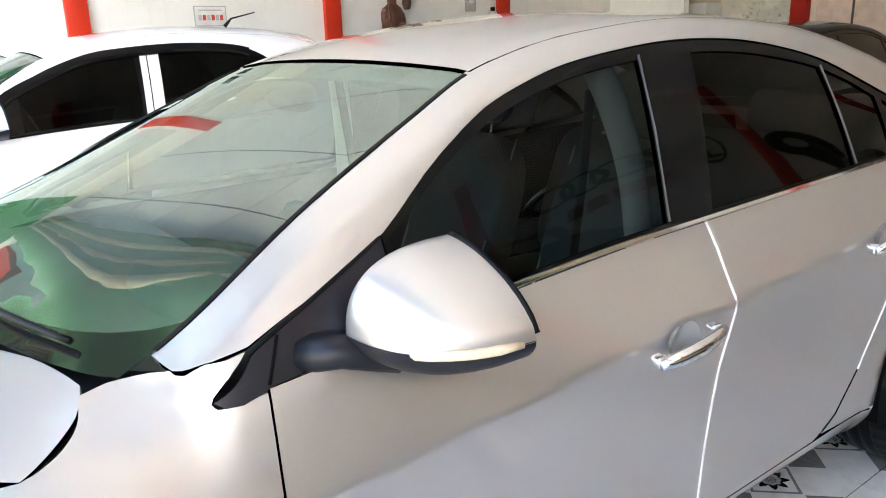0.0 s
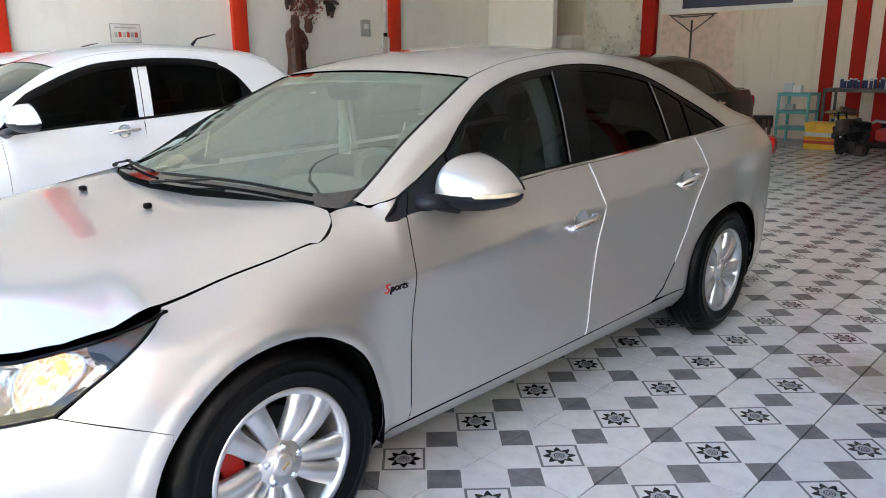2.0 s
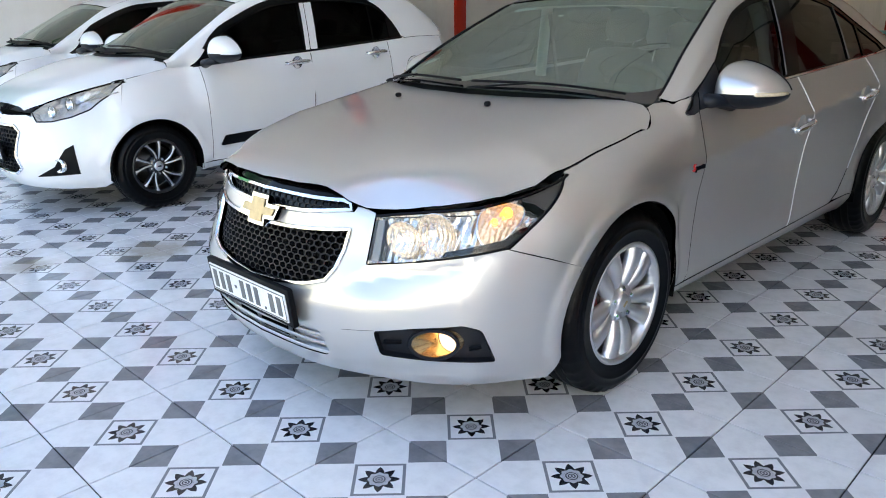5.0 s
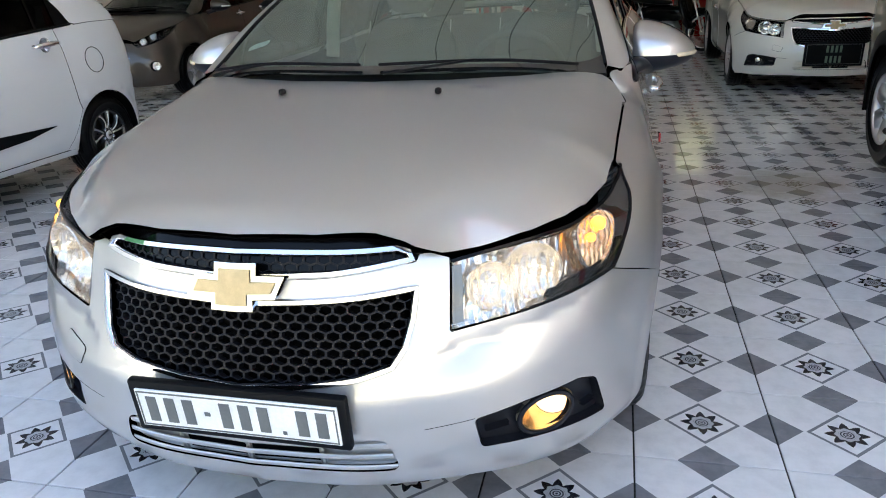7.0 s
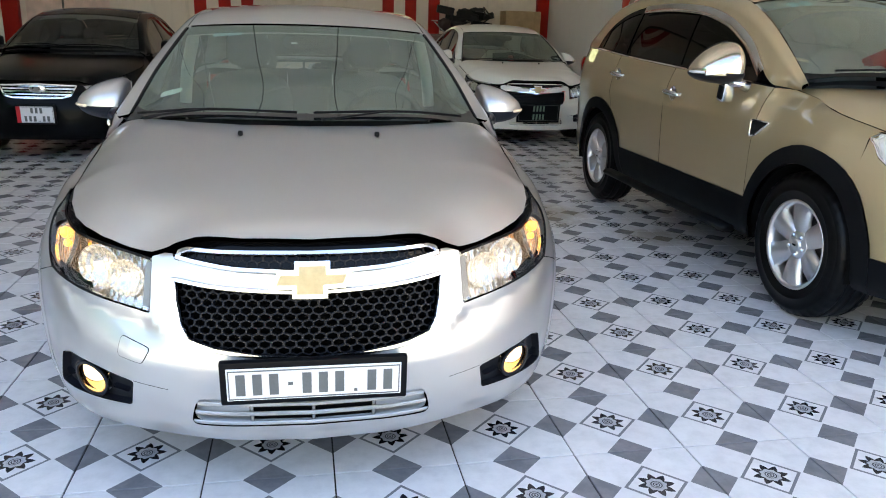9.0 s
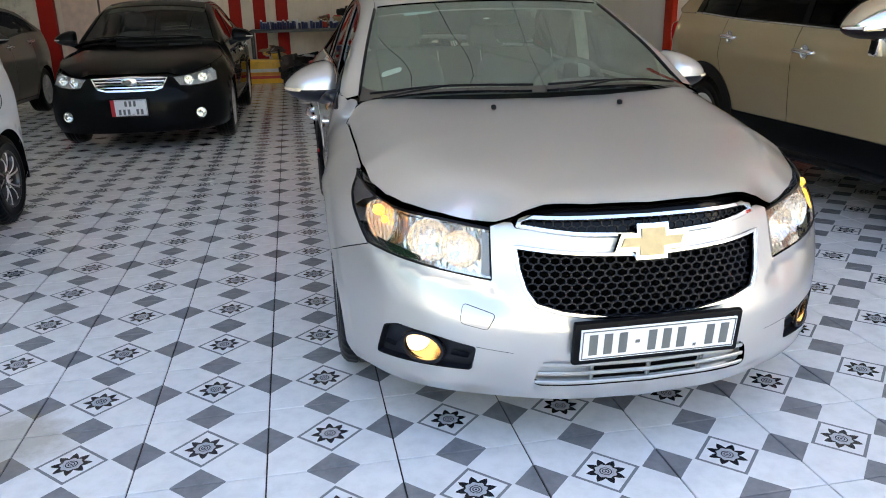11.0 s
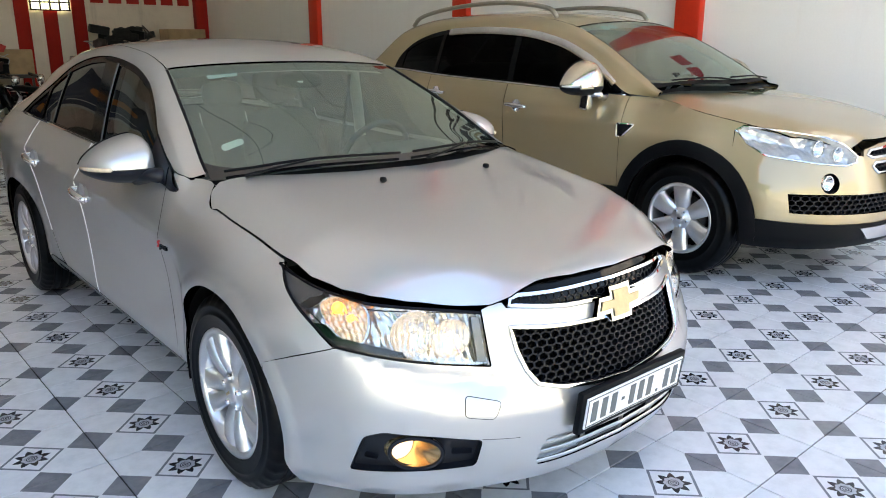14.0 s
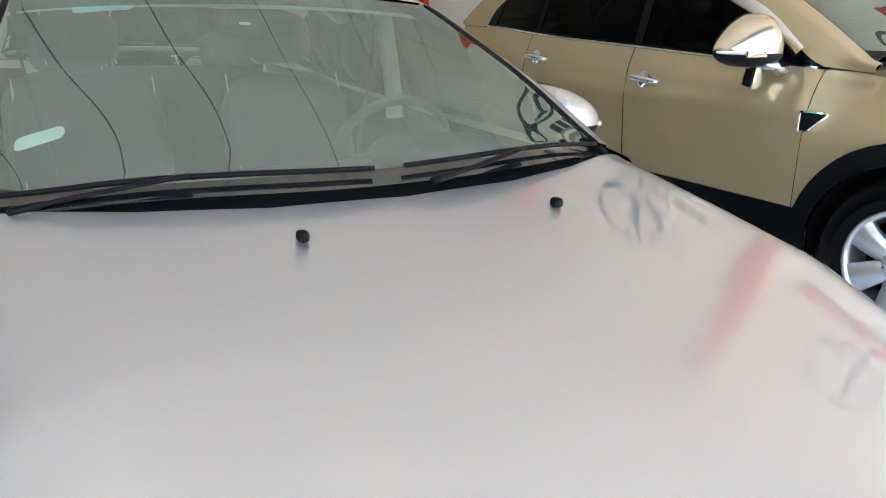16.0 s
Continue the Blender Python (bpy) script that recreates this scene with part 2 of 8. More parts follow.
def surface_normals(fn, q, eu=9e-3, ev=5e-3):
    du = fn(q + [eu, 0]) - fn(q - [eu, 0])
    dv = fn(q + [0, ev]) - fn(q - [0, ev])
    n = np.cross(du, dv)
    return n / np.maximum(np.linalg.norm(n, axis=1, keepdims=True), 1e-12)


def mesh_object(name, verts, faces, material, parent=None, label="", normals=None, smooth=True, matrix=None):
    me = bpy.data.meshes.new(name)
    me.from_pydata([tuple(v) for v in verts], [], [tuple(f) for f in faces])
    me.polygons.foreach_set("use_smooth", [smooth] * len(me.polygons))
    me.materials.append(material)
    me.update()
    if normals is not None:
        me.normals_split_custom_set_from_vertices([tuple(n) for n in normals])
    ob = new(name, me)
    if matrix is not None:
        ob.matrix_world = matrix
    ob.parent = parent
    if label:
        tagged(ob, label)
    return ob


def patch(name, outline, fn, material, parent, res=0.035, holes=(), thick=0.012, sign=1, flip=False, gap=0.0, lift=0.0, label="", scale=(1, 1)):
    """A piece of the surface fn inside an outline of its two coordinates, with folded edges."""
    sc = np.array(scale, float)
    out = np.array(outline, float) * sc
    if gap:
        out = inset_poly(out, gap)
    loops = [dense(out, res)] + [dense(np.array(h, float) * sc, res) for h in holes]
    lo, hi = loops[0].min(0), loops[0].max(0)
    gx, gy = np.meshgrid(np.arange(lo[0] + res / 2, hi[0], res), np.arange(lo[1] + res / 2, hi[1], res))
    gx = gx + (np.arange(gx.shape[0]) % 2)[:, None] * res / 2
    grid = np.stack([gx.ravel(), gy.ravel()], 1)
    ok = inside(grid, loops[0])
    for h in loops[1:]:
        ok &= ~inside(grid, h)
    grid = grid[ok]
    for l in loops:
        if len(grid):
            grid = grid[near(grid, l) > res * 0.55]
    pts = np.vstack(loops + [grid])
    edges, base = [], 0
    for l in loops:
        edges += [(base + i, base + (i + 1) % len(l)) for i in range(len(l))]
        base += len(l)
    v2, _, f2, *_ = delaunay_2d_cdt([Vector(p) for p in pts], edges, [], 0, 1e-6, True)
    v2, tri = np.array([tuple(v) for v in v2]), np.array([f for f in f2 if len(f) == 3])
    cen = v2[tri].mean(1)
    ok = inside(cen, loops[0])
    for h in loops[1:]:
        ok &= ~inside(cen, h)
    tri = tri[ok]
    q = v2 / sc
    nrm = surface_normals(fn, q) * sign
    pos = fn(q) + nrm * lift
    a, b, c = pos[tri[:, 0]], pos[tri[:, 1]], pos[tri[:, 2]]
    wrong = (np.cross(b - a, c - a) * nrm[tri[:, 0]]).sum(1) < 0
    tri[wrong] = tri[wrong][:, ::-1]
    verts, normals, faces = [pos], [nrm], [tuple(t) for t in tri]
    total = len(pos)
    if thick:
        for l in loops:
            ql = l / sc
            nl = surface_normals(fn, ql) * sign
            pl = fn(ql) + nl * lift
            tan = np.roll(pl, -1, 0) - np.roll(pl, 1, 0)
            side = np.cross(tan, nl)
            side /= np.maximum(np.linalg.norm(side, axis=1, keepdims=True), 1e-9)
            verts += [pl, pl - nl * thick]
            normals += [side, side]
            n = len(l)
            faces += [(total + i, total + (i + 1) % n, total + n + (i + 1) % n, total + n + i) for i in range(n)]
            total += 2 * n
    pos, nrm = np.vstack(verts), np.vstack(normals)
    if flip:
        pos, nrm = pos * [-1, 1, 1], nrm * [-1, 1, 1]
        faces = [f[::-1] for f in faces]
    return mesh_object(name, pos, faces, material, parent, label, nrm)


def walls(name, outline, fn, material, parent, deep, res=0.03, sign=1, flip=False, lift=0.0, label="", back=True, back_material=None):
    """A recess behind an outline of a surface: side walls that go in by deep, and a back."""
    l = dense(np.array(outline, float), res)
    nl = surface_normals(fn, l) * sign
    p0 = fn(l) + nl * lift
    p1 = p0 - nl * deep
    n = len(l)
    pos = np.vstack([p0, p1])
    faces = [(i, i + n, (i + 1) % n + n, (i + 1) % n) for i in range(n)]
    if back:
        pos = np.vstack([pos, p1, p1.mean(0)[None]])
        faces += [(2 * n + i, 2 * n + (i + 1) % n, 3 * n) for i in range(n)]
    if flip:
        pos = pos * [-1, 1, 1]
    return mesh_object(name, pos, faces, material, parent, label, smooth=False)


def tube(name, pts, r, material, parent=None, label="", sides=8, closed=False, squash=1.0):
    """A round bar along the points; r may be one radius or one for each point."""
    p = np.array(pts, float)
    n = len(p)
    rr = np.broadcast_to(np.asarray(r, float), (n,))
    tan = np.roll(p, -1, 0) - np.roll(p, 1, 0)
    if not closed:
        tan[0], tan[-1] = p[1] - p[0], p[-1] - p[-2]
    tan /= np.maximum(np.linalg.norm(tan, axis=1, keepdims=True), 1e-9)
    ref = np.array([0, 0, 1.0]) if abs(tan[:, 2]).mean() < 0.8 else np.array([1.0, 0, 0])
    s = np.cross(tan, ref)
    s /= np.maximum(np.linalg.norm(s, axis=1, keepdims=True), 1e-9)
    w = np.cross(s, tan)
    verts, faces = [], []
    for i in range(n):
        for k in range(sides):
            a = 2 * math.pi * k / sides
            verts.append(p[i] + rr[i] * (math.cos(a) * s[i] + squash * math.sin(a) * w[i]))
    for i in range(n if closed else n - 1):
        j = (i + 1) % n
        for k in range(sides):
            m = (k + 1) % sides
            faces.append((i * sides + k, i * sides + m, j * sides + m, j * sides + k))
    if not closed:
        faces += [tuple(range(sides))[::-1], tuple((n - 1) * sides + k for k in range(sides))]
    return mesh_object(name, verts, faces, material, parent, label)


def lathe(name, prof, material, parent=None, label="", sides=48, axis="x", matrix=None, smooth=True):
    """Turns the profile rows (along, radius) round an axis."""
    verts, faces, n = [], [], len(prof)
    for k in range(sides):
        a = 2 * math.pi * k / sides
        for d, r in prof:
            c, s = r * math.cos(a), r * math.sin(a)
            verts.append((d, c, s) if axis == "x" else (c, s, d) if axis == "z" else (s, d, c))
    for k in range(sides):
        m = (k + 1) % sides
        for i in range(n - 1):
            faces.append((k * n + i, k * n + i + 1, m * n + i + 1, m * n + i))
    ob = mesh_object(name, verts, faces, material, parent, label, smooth=smooth, matrix=matrix)
    bm = bmesh.new()
    bm.from_mesh(ob.data)
    bmesh.ops.remove_doubles(bm, verts=bm.verts, dist=1e-5)
    bmesh.ops.recalc_face_normals(bm, faces=bm.faces)
    bm.to_mesh(ob.data)
    bm.free()
    return ob


def box_bm(bm, size, centre=(0, 0, 0), bevel=0.0, turn=(0, 0, 0), seg=2):
    """Adds a box with rounded edges to a bmesh."""
    made = bmesh.ops.create_cube(bm, size=1.0)
    vs = made["verts"]
    bmesh.ops.scale(bm, vec=size, verts=vs)
    if bevel:
        es = list({e for v in vs for e in v.link_edges})
        r = bmesh.ops.bevel(bm, geom=es, offset=bevel, segments=seg, profile=0.5, affect="EDGES")
        vs = list({v for f in r["faces"] for v in f.verts} | {v for v in vs if v.is_valid})
    m = pose(*centre, *turn)
    bmesh.ops.transform(bm, matrix=m, verts=vs)
    return vs


def part(name, bm, material, parent=None, label="", smooth=False, angle=35):
    """Links a bmesh as one mesh object."""
    me = bpy.data.meshes.new(name)
    bmesh.ops.recalc_face_normals(bm, faces=bm.faces)
    bm.to_mesh(me)
    bm.free()
    me.materials.append(material)
    ob = new(name, me)
    ob.parent = parent
    if smooth:
        me.polygons.foreach_set("use_smooth", [True] * len(me.polygons))
        me.set_sharp_from_angle(angle=radians(angle))
    if label:
        tagged(ob, label)
    return ob


def box(name, size, centre, material, parent=None, label="", bevel=0.004, turn=(0, 0, 0), seg=2):
    bm = bmesh.new()
    box_bm(bm, size, centre, min(bevel, min(size) * 0.45), turn, seg)
    return part(name, bm, material, parent, label, smooth=bevel > 0.003)


def thing(name, label, category, group="", kind="", matrix=None):
    e = new(name)
    e.empty_display_size = 0.1
    if matrix is not None:
        e.matrix_world = matrix
    return tagged(e, label, category, group, kind)


def blob(name, size, centre, material, parent=None, label="", power=2.5, turn=(0, 0, 0), rings=14, sides=24):
    """A rounded body between a ball and a box."""
    verts, faces = [], []
    f = lambda c: math.copysign(abs(c) ** (2 / power), c)  # noqa: E731
    for i in range(rings + 1):
        a = -math.pi / 2 + math.pi * i / rings
        for k in range(sides):
            b = 2 * math.pi * k / sides
            verts.append((size[0] / 2 * f(math.cos(a)) * f(math.cos(b)), size[1] / 2 * f(math.cos(a)) * f(math.sin(b)), size[2] / 2 * f(math.sin(a))))
    for i in range(rings):
        for k in range(sides):
            m = (k + 1) % sides
            faces.append((i * sides + k, i * sides + m, (i + 1) * sides + m, (i + 1) * sides + k))
    rot = pose(*centre, *turn)
    ob = mesh_object(name, [rot @ Vector(v) for v in verts], faces, material, parent, label)
    bm = bmesh.new()
    bm.from_mesh(ob.data)
    bmesh.ops.remove_doubles(bm, verts=bm.verts, dist=1e-5)
    bmesh.ops.recalc_face_normals(bm, faces=bm.faces)
    bm.to_mesh(ob.data)
    bm.free()
    return ob


# ---- the hall ----
X0, X1, Y0, Y1, H = -9.2, 5.1, -6.0, 12.4, 4.7
YC = -2.35  # the roof ends here, over the first columns
PITCH, GRID_TURN, STAR = 0.3919, radians(0.79), (1.4168, -1.0915)


def dirty_wall(name, base, dirt, amount=0.5, low=1.2):
    """Painted plaster with faint clouds, streaks and grime."""
    m, nt, bs = mat(name)
    vec = coords(nt)
    cloud = ramp(nt, noise_tex(nt, vec, 0.8, 6, 0.65), 0.5, 0.78)
    streak_map = nt.nodes.new("ShaderNodeMapping")
    streak_map.inputs["Scale"].default_value = (3.0, 3.0, 0.35)
    nt.links.new(vec, streak_map.inputs["Vector"])
    streak = ramp(nt, noise_tex(nt, streak_map.outputs[0], 1.6, 6, 0.7), 0.52, 0.8)
    f = math_node(nt, "MULTIPLY", math_node(nt, "ADD", cloud, streak), amount)
    col = mix_color(nt, f, base, dirt)
    fine = noise_tex(nt, vec, 60, 3)
    nt.links.new(mix_color(nt, math_node(nt, "MULTIPLY", fine, 0.12), col, (0.4, 0.4, 0.38)), bs.inputs["Base Color"])
    bs.inputs["Roughness"].default_value = 0.62
    bump(nt, bs, math_node(nt, "ADD", fine, cloud), 0.25, 0.002)
    return m


def mould_wall(name):
    """Old plaster blackened by mould."""
    m, nt, bs = mat(name)
    vec = coords(nt)
    big = ramp(nt, noise_tex(nt, vec, 1.3, 8, 0.72), 0.43, 0.60)
    spots = ramp(nt, noise_tex(nt, vec, 9, 6, 0.7), 0.52, 0.66)
    f = math_node(nt, "MULTIPLY", big, math_node(nt, "MULTIPLY_ADD", spots, 0.7, 0.3))
    col = mix_color(nt, f, (0.62, 0.59, 0.52), (0.09, 0.085, 0.065))
    nt.links.new(mix_color(nt, ramp(nt, noise_tex(nt, vec, 0.6, 4), 0.5, 0.8), col, (0.50, 0.40, 0.33)), bs.inputs["Base Color"])
    bs.inputs["Roughness"].default_value = 0.8
    bump(nt, bs, noise_tex(nt, vec, 40, 4), 0.4, 0.003)
    return m


M_WALL = dirty_wall("white_wall", (0.87, 0.85, 0.81), (0.58, 0.54, 0.48), 0.26)
M_WALL_EAST = dirty_wall("cream_white_wall", (0.89, 0.865, 0.82), (0.72, 0.66, 0.59), 0.22)
M_WALL_NORTH = dirty_wall("stained_back_wall", (0.68, 0.575, 0.475), (0.30, 0.235, 0.18), 0.55)
M_MOULD = mould_wall("mouldy_plaster")
M_RED = plain("red_column_paint", (0.60, 0.032, 0.012), 0.42, vary=0.08, scale=2, spec=0.3)
M_DARKRED = plain("dark_red_stripe", (0.33, 0.012, 0.007), 0.6, vary=0.1, scale=2, spec=0.15)
M_CEIL = plain("ceiling_panel", (0.89, 0.885, 0.86), 0.7, vary=0.03)
M_CEILGAP = plain("ceiling_joint", (0.10, 0.10, 0.10), 0.8)
M_GROUT = plain("dark_grout", (0.022, 0.020, 0.018), 0.9, spec=0.2)
M_FARWALL = plain("unseen_far_wall", (0.24, 0.26, 0.21), 0.9, vary=0.4, scale=0.5, bump_mm=3)
M_STREET = plain("street_concrete", (0.36, 0.345, 0.32), 0.85, vary=0.2, scale=0.8, bump_mm=2)
M_LETTER = plain("black_wall_letter", (0.02, 0.02, 0.022), 0.45)
M_REDLETTER = plain("red_wall_letter", (0.55, 0.02, 0.03), 0.4)
M_STEEL = plain("galvanised_steel", (0.42, 0.42, 0.42), 0.4, metal=0.8, vary=0.2)
M_WOOD = plain("dark_brown_wood", (0.10, 0.045, 0.025), 0.5, vary=0.4, scale=10)


def slab(name, lo, hi, material, label, cat="wall", parent=None):
    lo, hi = np.array(lo, float), np.array(hi, float)
    ob = box(name, tuple(hi - lo), tuple((lo + hi) / 2), material, parent, bevel=0)
    return ob if parent else tagged(ob, label, cat, kind="structure")


YF = -5.0  # the tiles end here, a step above the street
floor = slab("floor", (X0, YF, -0.2), (X1, Y1, -0.006), M_GROUT, "glossy patterned tile floor with dark joints", "floor")
wall_west = slab("wall_west", (X0 - 0.2, Y0, -0.2), (X0, Y1, H), M_WALL, "white painted wall with faint stains")
wall_east = slab("wall_east", (X1, Y0, -0.2), (X1 + 0.2, Y1, H), M_WALL_EAST, "cream white painted wall")
wall_north = slab("wall_north", (X0 - 0.2, Y1, -0.2), (X1 + 0.2, Y1 + 0.2, H), M_WALL_NORTH, "stained off-white back wall")
ground = slab("ground", (-300, -300, -0.45), (300, 300, -0.21), M_STREET, "grey concrete street outside", "ground")
# unseen wall, added to keep low sky light off the car's nose
sky_block = slab("wall_street", (-60, -19.0, -0.3), (60, -18.6, 5.2), M_FARWALL, "unseen weathered wall added to block the low sky", "wall")
slab("lintel", (X0, YC - 0.2, H - 0.12), (X1, YC, H + 0.22), M_RED, "red steel beam over the shop opening", "beam")


def panel_ceiling():
    """Square white panels with dark joints, in one mesh."""
    me = bpy.data.meshes.new("ceiling")
    bm = bmesh.new()
    box_bm(bm, (X1 - X0 + 0.4, Y1 - YC + 0.2, 0.2), ((X0 + X1) / 2, (YC + Y1 + 0.2) / 2, H + 0.12))
    for f in bm.faces:
        f.material_index = 1
    n = 1.2
    for i in range(int((X1 - X0) / n) + 1):
        for j in range(int((Y1 - YC) / n) + 1):
            x, y = X0 + (i + 0.5) * n, YC + (j + 0.5) * n
            if x + n / 2 < X1 + 0.3 and y + n / 2 < Y1 + 0.3:
                box_bm(bm, (n - 0.024, n - 0.024, 0.03), (x, y, H + 0.004))
    bm.to_mesh(me)
    bm.free()
    me.materials.append(M_CEIL)
    me.materials.append(M_CEILGAP)
    return tagged(new("ceiling", me), "white square panel ceiling with dark joints", "ceiling", kind="structure")


panel_ceiling()
ROOF = slab("roof_slab", (X0 - 0.2, YC - 0.4, H + 0.22), (X1 + 0.2, Y1 + 0.2, H + 0.4), M_WALL, "flat roof over the hall", "roof")

for x, ys in ((X0 + 0.045, (1.02, 4.72, 8.25)), (X1 - 0.045, (0.82, 4.18, 7.85))):
    for y in ys:
        tagged(box("wall_column", (0.09, 0.28, H), (x, y, H / 2), M_RED, None, bevel=0.012), "red painted wall column", "column", "red columns", "structure")
tagged(box("wall_column", (0.30, 0.16, H), (-5.75, Y1 - 0.08, H / 2), M_DARKRED, None, bevel=0.012), "dark red painted wall column", "column", "red columns", "structure")
tagged(box("wall_column", (0.30, 0.16, H), (5.0, Y1 - 0.08, H / 2), M_DARKRED, None, bevel=0.012), "dark red corner column", "column", "red columns", "structure")
for x in (-2.2, -1.72, -1.27, 1.62, 2.10, 2.60):
    tagged(box("wall_stripe", (0.24, 0.03, H), (x, Y1 - 0.014, H / 2), M_DARKRED, None, bevel=0.003), "dark red stripe on the back wall", "stripe", "wall stripes", "structure")
for x0, x1 in ((-9.2, -8.3),):
    slab("partition", (x0, 11.2, 0), (x1 + 0.9, 11.35, H), M_WALL, "white partition wall", "partition")
slab("mould_panel", (-7.35, Y1 - 0.05, 0), (-5.9, Y1 - 0.003, H), M_MOULD, "blackened mouldy plaster", "wall panel")
slab("pipe_duct", (-8.0, 11.9, 0), (-7.4, Y1 - 0.003, 2.0), M_WALL, "low white plastered ledge", "ledge")


# ---- cars ----
class Body:
    """The skin of a car: nose at -y, its left side at +x. Below the belt it is given by the distance round the
    car (u, from the middle of the nose) and the height; above it by the length y and s (0 roof middle, 1 rail, 2 belt)."""

    def __init__(self, plan, sections, crease, belt, rail, top, arches, lip=0.012, ref=(0.30, 0.72, 0.95), bulge=0.012, soft=0.13, relief=None, ease=0.0):
        p = catmull(plan, 24)
        seg = np.linalg.norm(np.diff(p, axis=0), axis=1)
        self.U = np.r_[0, np.cumsum(seg)]
        self.X, self.Y = p[:, 0], np.maximum.accumulate(p[:, 1] + 1e-9 * np.arange(len(p)))
        t = np.gradient(p, axis=0)
        ker = np.ones(9) / 9
        t = np.stack([np.convolve(np.pad(t[:, i], 4, mode="edge"), ker, "valid") for i in (0, 1)], 1)
        t[0], t[-1] = (1, 0), (-1, 0)
        t /= np.linalg.norm(t, axis=1, keepdims=True)
        self.N = np.stack([t[:, 1], -t[:, 0]], 1)
        self.crease, self.belt, self.rail, self.top = pchip(crease), pchip(belt), pchip(rail), pchip(top)
        if ease:
            self.rail, self.top = eased(self.rail, rail[0][0], rail[-1][0], ease), eased(self.top, top[0][0], top[-1][0], ease)
        self.relief, self.ease = relief, ease
        self.arches, self.lip, self.ref, self.bulge, self.soft = arches, lip, ref, bulge, soft
        self.su = np.array([self.ux(h[1]) if h[0] == "x" else self.uy(h[1]) for h, _ in sections])
        self.sf = [pchip(k) for _, k in sections]

    def ux(self, x):
        k = int(np.argmax(self.X)) + 1
        return float(np.interp(x, self.X[:k], self.U[:k]))

    def uy(self, y):
        r = np.interp(y, self.Y, self.U)
        return float(r) if np.ndim(y) == 0 else r

    def inset(self, u, z, y):
        z0, z1, z2 = self.ref
        zc, zb = self.crease(y), self.belt(y)
        w = np.where(z < z0, z, np.where(z < zc, z0 + (z - z0) / (zc - z0) * (z1 - z0), z1 + (z - zc) / (zb - zc) * (z2 - z1)))
        d = np.stack([g(w) for g in self.sf])
        n = np.arange(len(u))
        h = np.diff(self.su)[:, None]
        sec = np.diff(d, axis=0) / h
        both = sec[:-1] * sec[1:]
        mid = np.where(both > 0, 2 * both / np.where(np.abs(sec[:-1] + sec[1:]) > 1e-9, sec[:-1] + sec[1:], 1), 0)
        m = np.vstack([sec[:1], mid, sec[-1:]])

        def blend(v):
            i = np.clip(np.searchsorted(self.su, v) - 1, 0, len(self.su) - 2)
            f = np.clip((v - self.su[i]) / (self.su[i + 1] - self.su[i]), 0, 1)
            hi = h[i, 0]
            return d[i, n] * (1 + 2 * f) * (1 - f) ** 2 + m[i, n] * hi * f * (1 - f) ** 2 + d[i + 1, n] * f * f * (3 - 2 * f) + m[i + 1, n] * hi * f * f * (f - 1)
        if self.ease:
            spread = 0.075 * np.clip((-1.25 - y) / 0.2, 0, 1)
            r = sum(k * blend(np.abs(u + o * spread)) for k, o in ((0.08, -1), (0.17, -0.66), (0.16, -0.33), (0.18, 0), (0.16, 0.33), (0.17, 0.66), (0.08, 1)))
        else:
            r = blend(u)
        if self.relief:
            r = r + self.relief(u, z, y)
        for ay, az, ar in self.arches:
            rad = np.hypot(y - ay, z - az)
            e = np.clip((rad - ar - 0.022) / 0.036, 0, 1)
            r = r - self.lip * (1 - e * e * (3 - 2 * e)) * np.clip((rad - ar + 0.006) / 0.012, 0.55, 1)
        return r

    def skin(self, q):
        q = np.asarray(q, float)
        s, u, z = np.where(q[:, 0] < 0, -1.0, 1.0), np.abs(q[:, 0]), q[:, 1]
        x, y = np.interp(u, self.U, self.X), np.interp(u, self.U, self.Y)
        nx, ny = np.interp(u, self.U, self.N[:, 0]), np.interp(u, self.U, self.N[:, 1])
        d = self.inset(u, z, y)
        return np.stack([s * (x - nx * d), y - ny * d, z], 1)

    def _cab(self, y, s):
        xr, zr = np.moveaxis(self.rail(y), -1, 0)
        zc, zb = self.top(y), self.belt(y)
        a = np.abs(s)
        u = self.uy(y)
        xb = np.interp(u, self.U, self.X) - self.inset(u, zb, y)
        w = 2 - a
        side = a > 1
        x = np.where(side, xb + (xr - xb) * w + self.bulge * np.sin(np.pi * np.clip(w, 0, 1)), a * xr)
        z = np.where(side, zb + (zr - zb) * w, zr + (zc - zr) * (1 - np.minimum(a, 1) ** 2.2))
        return np.stack([np.sign(s + 1e-12) * x, y, z], 1)

    def cab(self, q):
        q = np.asarray(q, float)
        y, s = q[:, 0], q[:, 1]
        return np.mean([self._cab(y, s + d) for d in np.linspace(-self.soft, self.soft, 9)], axis=0)

    def ys(self, pts):
        """Points (y, z) of the upper side as (y, s)."""
        p = np.array(pts, float)
        zr, zb = self.rail(p[:, 0])[:, 1], self.belt(p[:, 0])
        return np.stack([p[:, 0], 2 - (p[:, 1] - zb) / (zr - zb)], 1)

    def uz(self, pts):
        """Points (y, z) of the lower side as (u, z)."""
        p = np.array(pts, float)
        return np.stack([self.uy(p[:, 0]), p[:, 1]], 1)

    def fz(self, pts):
        """Points (x, z) of the nose as (u, z)."""
        return np.array([(self.ux(abs(x)) * (1 if x >= 0 else -1), z) for x, z in pts])

    def arch(self, i, a0, a1, n=18, grow=0.0):
        y, z, r = self.arches[i]
        a = np.radians(np.linspace(a0, a1, n))
        return self.uz(np.stack([y + (r + grow) * np.cos(a), z + (r + grow) * np.sin(a)], 1))


